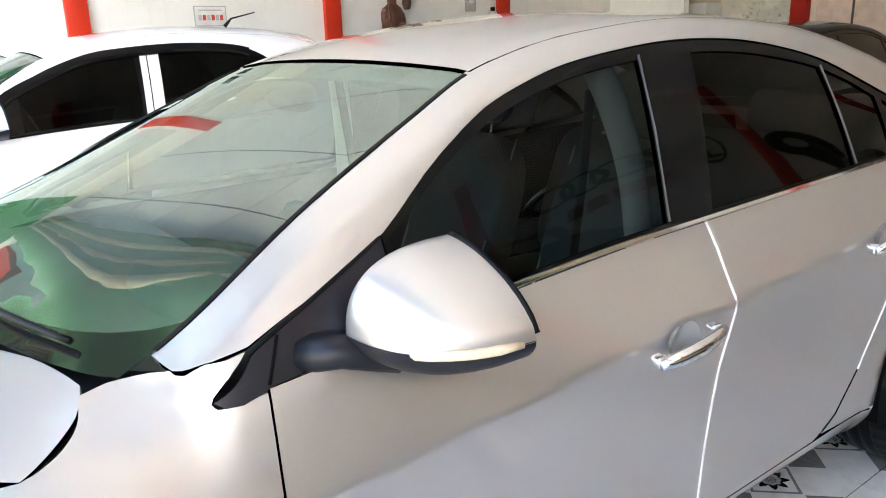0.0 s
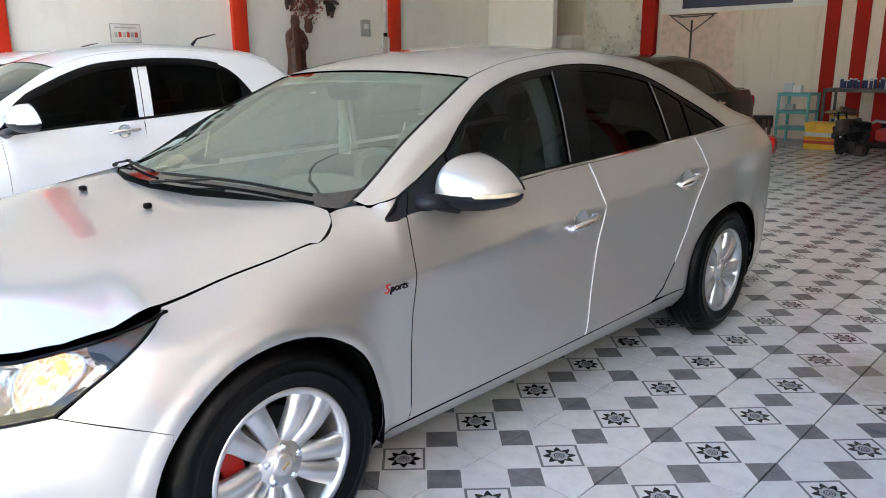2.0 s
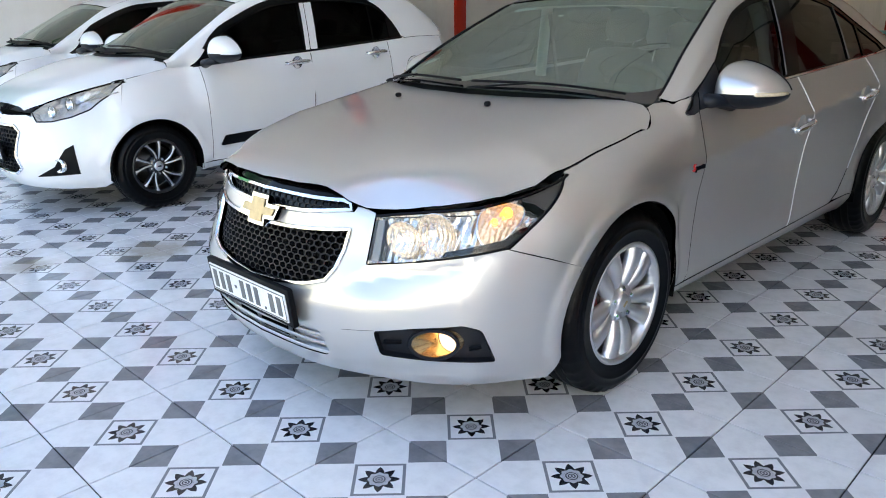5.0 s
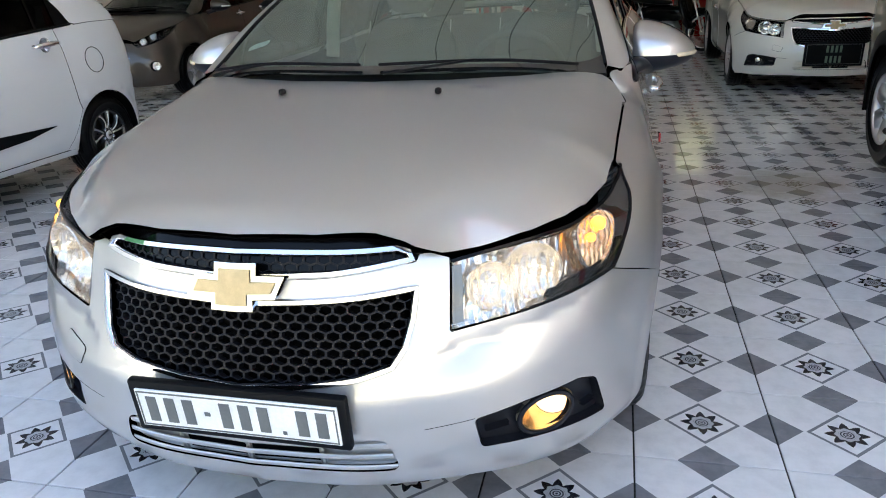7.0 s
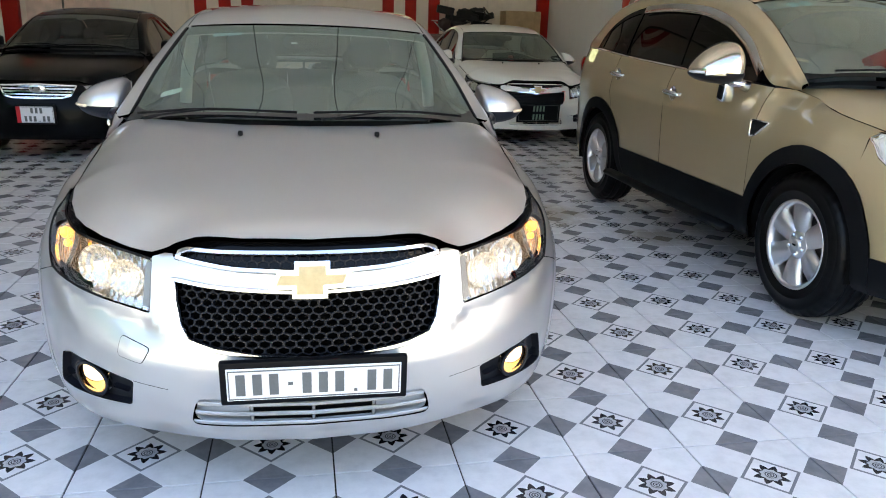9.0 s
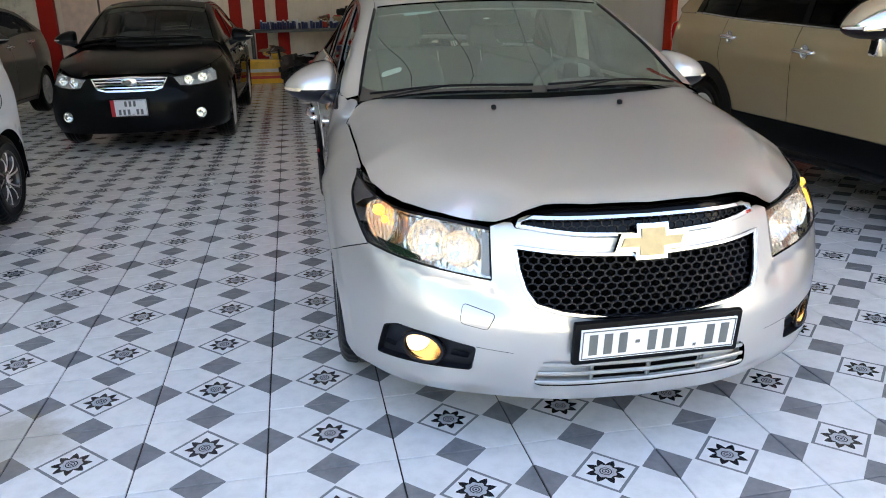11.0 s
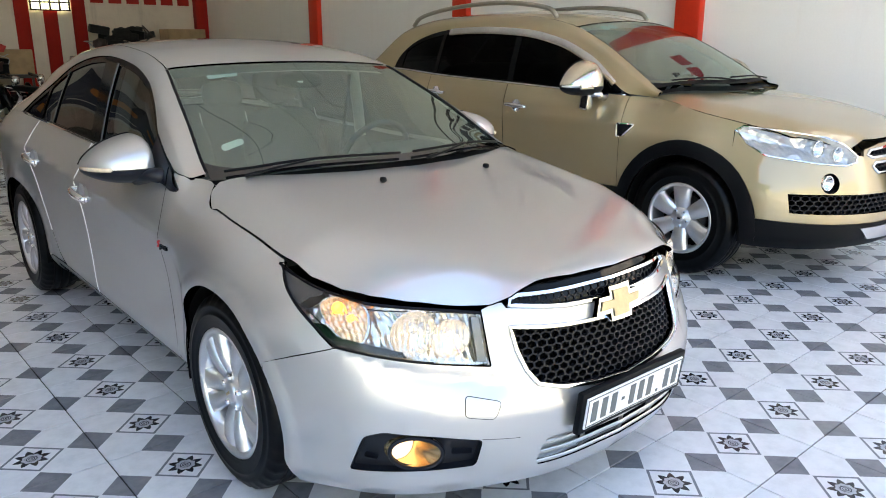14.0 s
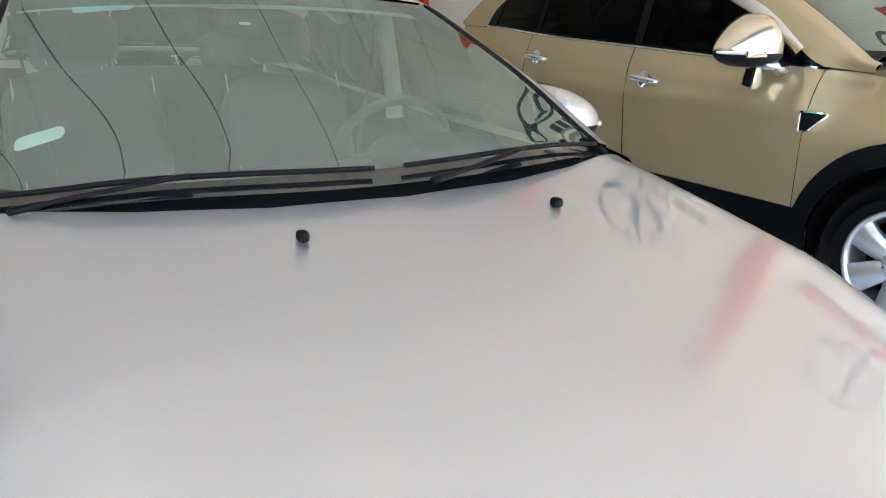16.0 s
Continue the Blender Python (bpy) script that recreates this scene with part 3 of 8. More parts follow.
def spoke_mesh(name, n, twin, hub_r, rim_r, w0, w1, spread0, spread1, depth0, depth1, material, parent, tilt=0.0):
    """Spokes as tapered ridged bars in the plane x = 0, outward +x."""
    verts, faces = [], []
    for k in range(n):
        for side in ((-1, 1) if twin else (0,)):
            base = len(verts)
            steps = 9
            for i in range(steps):
                f = i / (steps - 1)
                r = hub_r + (rim_r - hub_r) * f
                a = 2 * math.pi * k / n + math.pi / 2 + side * radians(spread0 + (spread1 - spread0) * f ** 1.2) + tilt * f
                w = w0 + (w1 - w0) * f + 0.012 * max(0.0, f - 0.85) / 0.15
                d = depth0 + (depth1 - depth0) * f + 0.012 * math.sin(math.pi * f)
                c, s = math.cos(a), math.sin(a)
                for dw, dd in ((-1, -0.035), (-0.93, -0.004), (0.0, 0.0), (0.93, -0.004), (1, -0.035)):
                    verts.append((d + dd, r * c - dw * w * s, r * s + dw * w * c))
            for i in range(steps - 1):
                for j in range(4):
                    a, b = base + i * 5 + j, base + (i + 1) * 5 + j
                    faces.append((a, a + 1, b + 1, b))
    return mesh_object(name, verts, faces, material, parent)


def wheel(parent, at, left, radius=0.325, rim=0.213, width=0.205, style="twin", caliper=None):
    """Tyre, rim, spokes, hub cap, nuts, brake disc and caliper. at: middle of the outer face."""
    turn = (pose(*at) if left else pose(*at, 0, 0, 180)) @ pose(0, 0, 0, 36 if style == "twin" else 0, 0, 0)
    dark = style == "dark"
    w = width
    barrel = lathe("wheel", [(-w + 0.01, rim), (-w + 0.02, rim - 0.012), (-0.10, rim - 0.03), (-0.03, rim - 0.022), (-0.006, rim - 0.016), (0.0, rim - 0.008), (0.0, rim + 0.002), (-0.008, rim + 0.004)],
                   M_ALLOY_DARK if dark else M_ALLOY, parent, "alloy wheel", sides=64)
    barrel.matrix_local = turn
    prof = [(-w + 0.004, rim - 0.002), (-w - 0.004, rim + 0.03), (-w - 0.002, radius - 0.035), (-w + 0.018, radius - 0.008), (-w + 0.045, radius - 0.001), (-w + 0.055, radius), (-w + 0.058, radius - 0.008), (-w + 0.066, radius - 0.008), (-w + 0.069, radius),
            (-w / 2 - 0.005, radius + 0.001), (-w / 2 - 0.002, radius - 0.008), (-w / 2 + 0.007, radius - 0.008), (-w / 2 + 0.01, radius + 0.001), (-0.069, radius), (-0.066, radius - 0.008), (-0.058, radius - 0.008), (-0.055, radius),
            (-0.045, radius - 0.001), (-0.020, radius - 0.007), (-0.006, radius - 0.022), (0.001, radius - 0.035), (0.0025, radius - 0.040), (0.001, radius - 0.046), (0.0035, rim + 0.052), (0.0065, rim + 0.049), (0.0065, rim + 0.045), (0.004, rim + 0.042), (0.0045, rim + 0.022), (0.001, rim + 0.014), (0.0, rim + 0.004)]
    notched = {3, 4, 17, 18, 19}
    verts, faces, sides, n = [], [], 120, len(prof)
    for k in range(sides):
        a = 2 * math.pi * k / sides
        for i, (d, r) in enumerate(prof):
            if k % 3 == 0 and i in notched:
                r -= 0.005
            verts.append((d, r * math.cos(a), r * math.sin(a)))
    for k in range(sides):
        m = (k + 1) % sides
        faces += [(k * n + i, m * n + i, m * n + i + 1, k * n + i + 1) for i in range(n - 1)]
    mesh_object("tyre", verts, faces, M_RUBBER, barrel, "black rubber tyre")
    if style == "twin":
        spoke_mesh("spokes", 5, True, 0.045, rim - 0.010, 0.020, 0.033, 16.5, 12.0, -0.028, -0.010, M_ALLOY, barrel)
    elif style == "five":
        spoke_mesh("spokes", 6, False, 0.05, rim - 0.010, 0.042, 0.064, 0, 0, -0.030, -0.012, M_ALLOY, barrel)
    else:
        spoke_mesh("spokes", 5, True, 0.045, rim - 0.010, 0.010, 0.011, 8, 17, -0.024, -0.008, M_ALLOY_DARK, barrel, 0.18)
        spoke_mesh("spoke_faces", 5, True, 0.047, rim - 0.012, 0.006, 0.007, 8, 17, -0.021, -0.005, M_ALLOY, barrel, 0.18)
    lathe("hub", [(-0.06, 0.075), (-0.030, 0.072), (-0.022, 0.064), (-0.020, 0.035), (-0.014, 0.033)], M_ALLOY_DARK if dark else M_ALLOY, barrel, sides=32)
    lathe("hub_cap", [(-0.016, 0.033), (-0.010, 0.030), (-0.007, 0.018), (-0.006, 0.0001)], M_ALLOY, barrel, sides=28)
    box("cap_badge", (0.003, 0.026, 0.009), (-0.0045, 0, 0), M_GOLDBADGE if style == "twin" else M_GLOSSBLACK, barrel, bevel=0.001)
    for k in range(5):
        a = 2 * math.pi * (k + 0.5) / 5 + math.pi / 2
        lathe("wheel_nut", [(-0.03, 0.0115), (-0.014, 0.0105), (-0.009, 0.007), (-0.009, 0.0001)], M_CHROME, barrel, sides=6, smooth=False).matrix_local = pose(0, 0.052 * math.cos(a), 0.052 * math.sin(a))
    lathe("brake_disc", [(-0.105, 0.05), (-0.105, 0.138), (-0.085, 0.138), (-0.085, 0.07), (-0.06, 0.065), (-0.06, 0.02)], M_DISC, barrel, sides=48)
    if caliper:
        b = bmesh.new()
        box_bm(b, (0.05, 0.07, 0.13), (-0.083, -0.125 * math.cos(0.63) + 0.035 * math.sin(0.63), 0.035 * math.cos(0.63) + 0.125 * math.sin(0.63)), 0.014, (18 - 36, 0, 0))
        part("caliper", b, caliper, barrel, "red brake caliper", smooth=True)
    lathe("backing_plate", [(-0.13, 0.001), (-0.13, rim - 0.03)], M_DARK, barrel, sides=32)
    return barrel


def honeycomb(name, outline, fn, material, parent, cw=0.034, ch=0.0235, deep=0.018, lift=0.0, bar=0.17, flip=False):
    """A mesh of six-sided cells inside an outline of the surface."""
    o = np.array(outline, float)
    lo, hi = o.min(0), o.max(0)
    cells, row = [], 0
    z = lo[1]
    while z < hi[1] + ch:
        x = lo[0] - cw + (row % 2) * cw / 2
        while x < hi[0] + cw:
            cells.append((x, z))
            x += cw
        z += ch * 0.76
        row += 1
    cells = np.array(cells)
    cells = cells[inside(cells, o)]
    ang = np.radians(np.arange(6) * 60 + 30)
    hexa = np.stack([np.cos(ang) * cw / math.sqrt(3), np.sin(ang) * ch / 2 / math.sin(math.pi / 2)], 1)
    q, faces = [], []
    for c in cells:
        q += [c + hexa * 1.0, c + hexa * (1 - bar)]
    q = np.vstack(q)
    n = surface_normals(fn, q)
    n *= np.sign((n[:, 1]).mean()) * -1
    front = fn(q) + n * lift
    verts = np.vstack([front, front - n * deep])
    t = len(q)
    for k in range(len(cells)):
        b = k * 12
        for i in range(6):
            j = (i + 1) % 6
            faces += [(b + i, b + j, b + 6 + j, b + 6 + i), (b + 6 + i, b + 6 + j, t + b + 6 + j, t + b + 6 + i)]
    if flip:
        verts = verts * [-1, 1, 1]
    return mesh_object(name, verts, faces, material, parent, smooth=False)


def strip(name, line, fn, half, material, parent, lift=0.006, closed=False, flip=False, sign=1, label="", high=0.5):
    """A raised moulding along a line of the surface."""
    l = np.array(line, float)
    n = surface_normals(fn, l) * sign
    p = fn(l) + n * lift
    t = np.roll(p, -1, 0) - np.roll(p, 1, 0)
    if not closed:
        t[0], t[-1] = p[1] - p[0], p[-1] - p[-2]
    w = np.cross(t, n)
    w /= np.maximum(np.linalg.norm(w, axis=1, keepdims=True), 1e-9)
    prof = [(-1, -lift - 0.004), (-1, 0), (-0.6, half * high), (0.6, half * high), (1, 0), (1, -lift - 0.004)]
    verts, faces, m = [], [], len(prof)
    for i in range(len(l)):
        verts += [p[i] + w[i] * half * a + n[i] * b for a, b in prof]
    for i in range(len(l) if closed else len(l) - 1):
        j = (i + 1) % len(l)
        faces += [(i * m + k, j * m + k, j * m + k + 1, i * m + k + 1) for k in range(m - 1)]
    verts = np.array(verts)
    if flip:
        verts = verts * [-1, 1, 1]
    ob = mesh_object(name, verts, faces, material, parent, label)
    ob.data.set_sharp_from_angle(angle=radians(40))
    return ob


def lettering(name, text, size, material, parent, matrix, depth=0.002, shear=0.0):
    c = bpy.data.curves.new(name, "FONT")
    c.body, c.size, c.extrude, c.shear = text, size, depth, shear
    c.align_x, c.align_y = "CENTER", "CENTER"
    tmp = new(name, c)
    me = bpy.data.meshes.new_from_object(tmp)
    bpy.data.objects.remove(tmp)
    me.materials.clear()
    me.materials.append(material)
    ob = new(name, me)
    ob.parent = parent
    ob.matrix_local = matrix
    return ob


def plate(parent, at, size, pattern, turn=(0, 0, 0), stripe=None, dark=False):
    """A number plate on its holder; each row of pattern is a row of bars."""
    w, h = size
    holder = box("plate_holder", (w + 0.035, 0.022, h + 0.035), (0, 0, 0), M_PLASTIC, parent, "black plate holder", 0.006)
    holder.matrix_local = pose(*at, *turn)
    b = bmesh.new()
    box_bm(b, (w, 0.006, h), (0, -0.013, 0), 0.0025)
    part("plate", b, M_PLASTIC if dark else M_PLATE, holder, "dark dealer plate with pale bars" if dark else "white number plate with dark bars")
    rows = len(pattern)
    rim = bmesh.new()
    for sx, sz, x, z in ((w - 0.008, 0.003, 0, h / 2 - 0.006), (w - 0.008, 0.003, 0, -h / 2 + 0.006), (0.003, h - 0.012, w / 2 - 0.006, 0), (0.003, h - 0.012, -w / 2 + 0.006, 0)):
        box_bm(rim, (sx, 0.002, sz), (x, -0.0165, z))
    part("plate_rim", rim, M_PLATEBAR, holder)
    for r, text in enumerate(pattern):
        ch = h / rows * 0.66
        cw = min(0.062 if rows == 1 else 0.04, (w - 0.03) / max(len(text), 1))
        z = h / 2 - (r + 0.5) * h / rows
        for k, c in enumerate(text):
            size_c, dz = {"#": ((cw * 0.56, 0.002, ch), 0), "-": ((cw * 0.3, 0.002, cw * 0.22), 0), ".": ((cw * 0.2, 0.002, cw * 0.2), -ch * 0.45)}[c]
            box("plate_bar", size_c, ((k - (len(text) - 1) / 2) * cw, -0.0165, z + dz), M_GREENBAR if dark else M_PLATEBAR, holder, bevel=0)
    if stripe:
        s = bmesh.new()
        box_bm(s, (w * 0.12, 0.003, h), (-w * 0.5 - 0.01, -0.017, 0))
        part("red_edge", s, stripe, holder)
    return holder


def side_mirror(parent, at, left, cap, size=(0.21, 0.185, 0.235), lamp=None, base=(0.772, -0.775, 0.947), arm=None):
    """A door mirror that tapers outward: painted cap, black lower shell and foot, lamp strip and glass."""
    sx = 1 if left else -1
    w, d, h = size
    fs, nn = np.r_[0, 0.015, 0.04, 0.08, np.linspace(0.14, 0.9, 14), 0.94, 0.97, 0.99, 1.0], 14

    def rows(part_of):  # noqa
        v = []
        for f in fs:
            g = 1 - max(0.0, 1 - f / 0.12) ** 2
            dep = d * max(0.0, 1 - f ** 3) ** 0.5 * (0.80 + 0.20 * math.sqrt(g))
            top = h * 0.44 * max(0.0, 1 - f ** 1.9) ** 0.72 * (0.76 + 0.24 * math.sqrt(g)) + 0.012
            low = 0.062 * max(0.0, 1 - f ** 2.4) ** 0.6 * (0.72 + 0.28 * math.sqrt(g)) + 0.006
            for k in range(nn):
                a = math.pi / 2 * k / (nn - 1)
                if part_of == "cap":
                    y, z = -dep * max(0.0, math.sin(a)) ** 0.72, 0.002 + top * max(0.0, math.cos(a)) ** 0.85
                else:
                    y, z = -dep * 1.01 * max(0.0, math.cos(a)) ** 0.6, 0.004 - low * math.sin(a) ** 1.2
                v.append((sx * (w * (f - 0.5) - 0.012 * (1 - g)), d / 2 + y, z))
        n0 = len(v)
        faces = [(i * nn + k, (i + 1) * nn + k, (i + 1) * nn + k + 1, i * nn + k + 1) for i in range(len(fs) - 1) for k in range(nn - 1)]
        v.append((sx * (-w * 0.5 - 0.012), d / 2, 0.0))
        faces += [(n0, k, k + 1) for k in range(nn - 1)]
        return v, faces
    v, f = rows("cap")
    root = mesh_object("door_mirror", v, f, cap, parent, "painted door mirror")
    v, f = rows("shell")
    mesh_object("lower_shell", v, f, M_PLASTIC_SATIN, root, "dark plastic lower shell")
    root.matrix_local = pose(*at)
    pts = [(sx * (w * (f - 0.5) + 0.001), d / 2 - d * max(0.0, 1 - f ** 3) ** 0.5 - 0.001, 0.004) for f in np.linspace(0.66, 0.995, 12)]
    tube("lamp_strip", pts, [0.003] + [0.0075] * 10 + [0.005], lamp or M_LAMPSTRIP, root, "indicator lamp strip", 8)
    rim = [(sx * w * (f - 0.5), d / 2 + 0.002, 0.002 + h * 0.44 * max(0.0, 1 - f ** 1.9) ** 0.72 + 0.012) for f in np.linspace(0.1, 1, 16)]
    tube("mirror_rim", rim, 0.0045, M_PLASTIC, root, sides=6)
    blob("mirror_glass", (w * 0.66, 0.012, h * 0.42), (-sx * w * 0.12, d / 2 - 0.002, 0.02), M_CHROME, root, power=2.6)
    mesh_object("mirror_back", [(sx * w * 0.5, d / 2 - 0.008, 0.0)] + [(sx * w * (f - 0.5), d / 2 - 0.008, 0.002 + h * 0.44 * max(0.0, 1 - f ** 1.9) ** 0.72) for f in np.linspace(1, 0, 12)] + [(sx * w * (f - 0.5), d / 2 - 0.008, -0.055 * max(0.0, 1 - f ** 2.4) ** 0.6) for f in np.linspace(0, 1, 12)],
                [tuple(range(25))], M_PLASTIC, root)
    a = Vector((sx * base[0] - at[0], base[1] - at[1], base[2] - at[2]))
    if arm:
        box("mirror_foot", (0.075, 0.07, 0.15), (-sx * (w * 0.5 - 0.03), d * 0.18, -0.085), arm, root, "chromed mirror foot", bevel=0.018, turn=(10, 0, 0))
        box("foot_inset", (0.012, 0.045, 0.075), (-sx * (w * 0.5 - 0.069), d * 0.16, -0.105), M_PLASTIC, root, bevel=0.004, turn=(10, 0, 0))
        box("chrome_band", (w * 0.90, 0.02, 0.030), (-sx * w * 0.03, -d * 0.40, 0.002), arm, root, "chromed lower band", bevel=0.008)
    tube("mirror_arm", [a, a * 0.7 + Vector((0, 0, -0.004)), Vector((-sx * w * 0.30, -0.02, -0.042))], [0.042, 0.034, 0.032], arm or M_PLASTIC_SATIN, root, "mirror arm", 14, squash=0.75)
    return root


def handle(parent, at, left, tilt=0.0, width=0.20, cup=True):
    """A chrome pull handle over a round finger cup."""
    sx = 1 if left else -1
    pts = [(sx * (0.022 + 0.016 * math.sin(math.pi * f)), (f - 0.5) * width, 0.004 * math.sin(math.pi * f)) for f in np.linspace(0, 1, 9)]
    ob = tube("door_handle", pts, [0.009, 0.013, 0.015, 0.0155, 0.016, 0.0155, 0.015, 0.013, 0.009], M_CHROME, parent, "chrome door handle", 10, squash=1.1)
    ob.matrix_local = pose(*at, tilt, 0, 0)
    for e in (-1, 1):
        blob("handle_foot", (0.035, 0.030, 0.026), (sx * 0.008, e * width * 0.43, 0), M_CHROME, ob, power=3)
    if cup:
        lathe("finger_cup", [(0.004, 0.047), (0.002, 0.043), (-0.012, 0.034), (-0.016, 0.0001)] if left else [(-0.004, 0.047), (-0.002, 0.043), (0.012, 0.034), (0.016, 0.0001)], M_SILVER if cup is True else cup, ob, sides=24)
    return ob


def seat(parent, x, y, z, material, width=0.5, piping=False):
    """A car seat with cushion, back and head rest."""
    s = blob("seat", (width, 0.5, 0.16), (0, 0, 0.08), material, parent, "car seat", 4)
    s.matrix_local = pose(x, y, z)
    blob("seat_back", (width, 0.15, 0.66), (0, 0.27, 0.42), material, s, power=4, turn=(-18, 0, 0))
    blob("head_rest", (0.26, 0.10, 0.19), (0, 0.40, 0.86), material, s, power=3.4, turn=(-14, 0, 0))
    for e in (-0.06, 0.06):
        tube("head_rest_post", [(e, 0.36, 0.68), (e, 0.39, 0.82)], 0.006, M_CHROME, s, sides=6)
    if piping:
        for e in (-1, 1):
            arc = [(e * 0.108, 0.352 + 0.06 * math.sin(a), 0.865 + 0.088 * math.cos(a)) for a in np.linspace(-0.3, math.pi + 0.2, 16)]
            tube("head_rest_piping", arc, 0.0035, M_HEADLINER, s, "pale piping", 6)
            line = [(e * width * 0.44, 0.10 + 0.26 * f, 0.16 + 0.60 * f) for f in np.linspace(0.15, 0.95, 8)]
            tube("seat_piping", line, 0.0035, M_HEADLINER, s, "pale piping", 6)
    return s


def cabin(parent, dash_y, dash_z, seat_z, w, cloth, dash=M_DASH, wheel_at=None, rear_y=1.0, front_y=0.05, piping=False):
    """Dashboard, steering wheel, seats and floor of a car."""
    d = blob("dashboard", (w * 1.9, 0.52, 0.24), (0, dash_y, dash_z - 0.13), dash, parent, "dark dashboard", 5)
    blob("instrument_hood", (0.36, 0.22, 0.09), (w * 0.48, dash_y + 0.12, dash_z - 0.005), dash, d, power=3)
    box("console", (0.22, 0.7, 0.2), (0, dash_y + 0.5, seat_z - 0.02), dash, d, bevel=0.03)
    for sx in (-1, 1):
        seat(parent, sx * w * 0.5, front_y, seat_z, cloth, piping=piping)
    b = blob("rear_bench", (w * 1.75, 0.5, 0.17), (0, rear_y - 0.15, seat_z + 0.10), cloth, parent, "rear bench seat", 5)
    blob("bench_back", (w * 1.75, 0.16, 0.62), (0, rear_y + 0.14, seat_z + 0.42), cloth, b, power=5, turn=(-20, 0, 0))
    for sx in (-1, 1):
        blob("rear_head_rest", (0.26, 0.11, 0.17), (sx * w * 0.5, rear_y + 0.27, seat_z + 0.78), cloth, b, power=3.4, turn=(-14, 0, 0))
    hub = lathe("steering_wheel", [(-0.02, 0.001), (-0.03, 0.05), (0.0, 0.08), (0.02, 0.05), (0.02, 0.001)], dash, parent, "dark steering wheel", sides=20, axis="y")
    ring = [(0.185 * math.cos(a), 0, 0.185 * math.sin(a)) for a in np.linspace(0, 2 * math.pi, 32, endpoint=False)]
    tube("wheel_rim", ring, 0.014, dash, hub, sides=8, closed=True)
    for a in (0, 180, 270):
        c, s = math.cos(radians(a)), math.sin(radians(a))
        tube("wheel_spoke", [(0.06 * c, 0, 0.06 * s), (0.18 * c, 0, 0.18 * s)], 0.014, dash, hub, sides=6)
    hub.matrix_local = pose(w * 0.5, dash_y + 0.42, dash_z - 0.06, 25, 0, 0)
    box("cabin_floor", (w * 1.85, 2.6, 0.02), (0, 0.4, 0.24), M_DARK, parent, bevel=0)


def cruze_body():
    plan = [(0, -2.255), (0.25, -2.235), (0.45, -2.17), (0.6, -2.075), (0.72, -1.955), (0.80, -1.825), (0.86, -1.69), (0.886, -1.55), (0.886, -1.35), (0.869, -1.05), (0.860, -0.8), (0.857, 0),
            (0.861, 0.9), (0.882, 1.35), (0.87, 1.7), (0.80, 2.0), (0.66, 2.2), (0.4, 2.30), (0, 2.335)]
    door = [(0.17, 0.13), (0.20, 0.10), (0.25, 0.062), (0.27, 0.050), (0.32, 0.037), (0.45, 0.033), (0.58, 0.024), (0.705, 0.0035), (0.72, 0.002), (0.735, 0.009), (0.80, 0.039), (0.88, 0.076), (0.95, 0.108), (1.05, 0.145)]
    front = door[:9] + [(0.735, 0.004), (0.80, 0.018), (0.88, 0.036), (0.95, 0.055), (1.0, 0.090), (1.05, 0.115)]
    rear = [(0.2, 0.05), (0.35, 0.01), (0.6, 0), (0.72, 0.002), (0.76, 0.015), (0.85, 0.05), (0.95, 0.11)]
    sections = [
        (("x", 0.0), [(0.17, 0.075), (0.19, 0.055), (0.25, 0.02), (0.33, 0.005), (0.42, 0), (0.47, 0.012), (0.60, 0.047), (0.70, 0.075), (0.78, 0.115)]),
        (("x", 0.25), [(0.17, 0.075), (0.19, 0.055), (0.25, 0.02), (0.33, 0.005), (0.42, 0), (0.47, 0.012), (0.60, 0.050), (0.70, 0.082), (0.78, 0.12)]),
        (("x", 0.45), [(0.17, 0.08), (0.19, 0.06), (0.26, 0.02), (0.35, 0.002), (0.43, 0), (0.5, 0.025), (0.567, 0.055), (0.69, 0.10), (0.74, 0.13)]),
        (("x", 0.66), [(0.17, 0.06), (0.19, 0.035), (0.24, 0.01), (0.3, 0), (0.45, 0), (0.53, 0.012), (0.58, 0.028), (0.64, 0.055), (0.70, 0.085), (0.735, 0.11)]),
        (("y", -1.845), [(0.17, 0.04), (0.22, 0.015), (0.3, 0.003), (0.45, 0), (0.55, 0.008), (0.62, 0.020), (0.68, 0.046), (0.73, 0.085), (0.76, 0.118)]),
        (("y", -1.587), [(0.17, 0.03), (0.45, 0), (0.58, 0.005), (0.66, 0.025), (0.72, 0.055), (0.77, 0.10), (0.805, 0.14), (0.85, 0.20)]),
        (("y", -1.34), [(0.2, 0.03), (0.45, 0.0), (0.62, 0), (0.70, 0.008), (0.76, 0.030), (0.81, 0.072), (0.85, 0.130), (0.88, 0.18)]),
        (("y", -1.10), [(0.2, 0.09), (0.27, 0.04), (0.45, 0.008), (0.62, 0.0), (0.74, 0.014), (0.82, 0.038), (0.87, 0.068), (0.90, 0.104), (0.925, 0.130), (0.97, 0.153), (1.05, 0.17)]),
        (("y", -0.96), front[:9] + [(0.735, 0.005), (0.80, 0.022), (0.88, 0.052), (0.93, 0.080), (0.96, 0.105), (0.985, 0.134), (1.0, 0.152), (1.05, 0.19)]),
        (("y", -0.88), front), (("y", 0.1), door), (("y", 1.0), door), (("y", 1.34), rear), (("y", 2.0), rear),
        (("y", 2.335), [(0.2, 0.06), (0.3, 0), (0.55, 0), (0.6, 0.04), (0.95, 0.07)]),
    ]
    crease = [(-1.2, 0.74), (-0.88, 0.752), (-0.4, 0.783), (0.095, 0.812), (0.9, 0.872), (1.5, 0.91), (2.3, 0.92)]
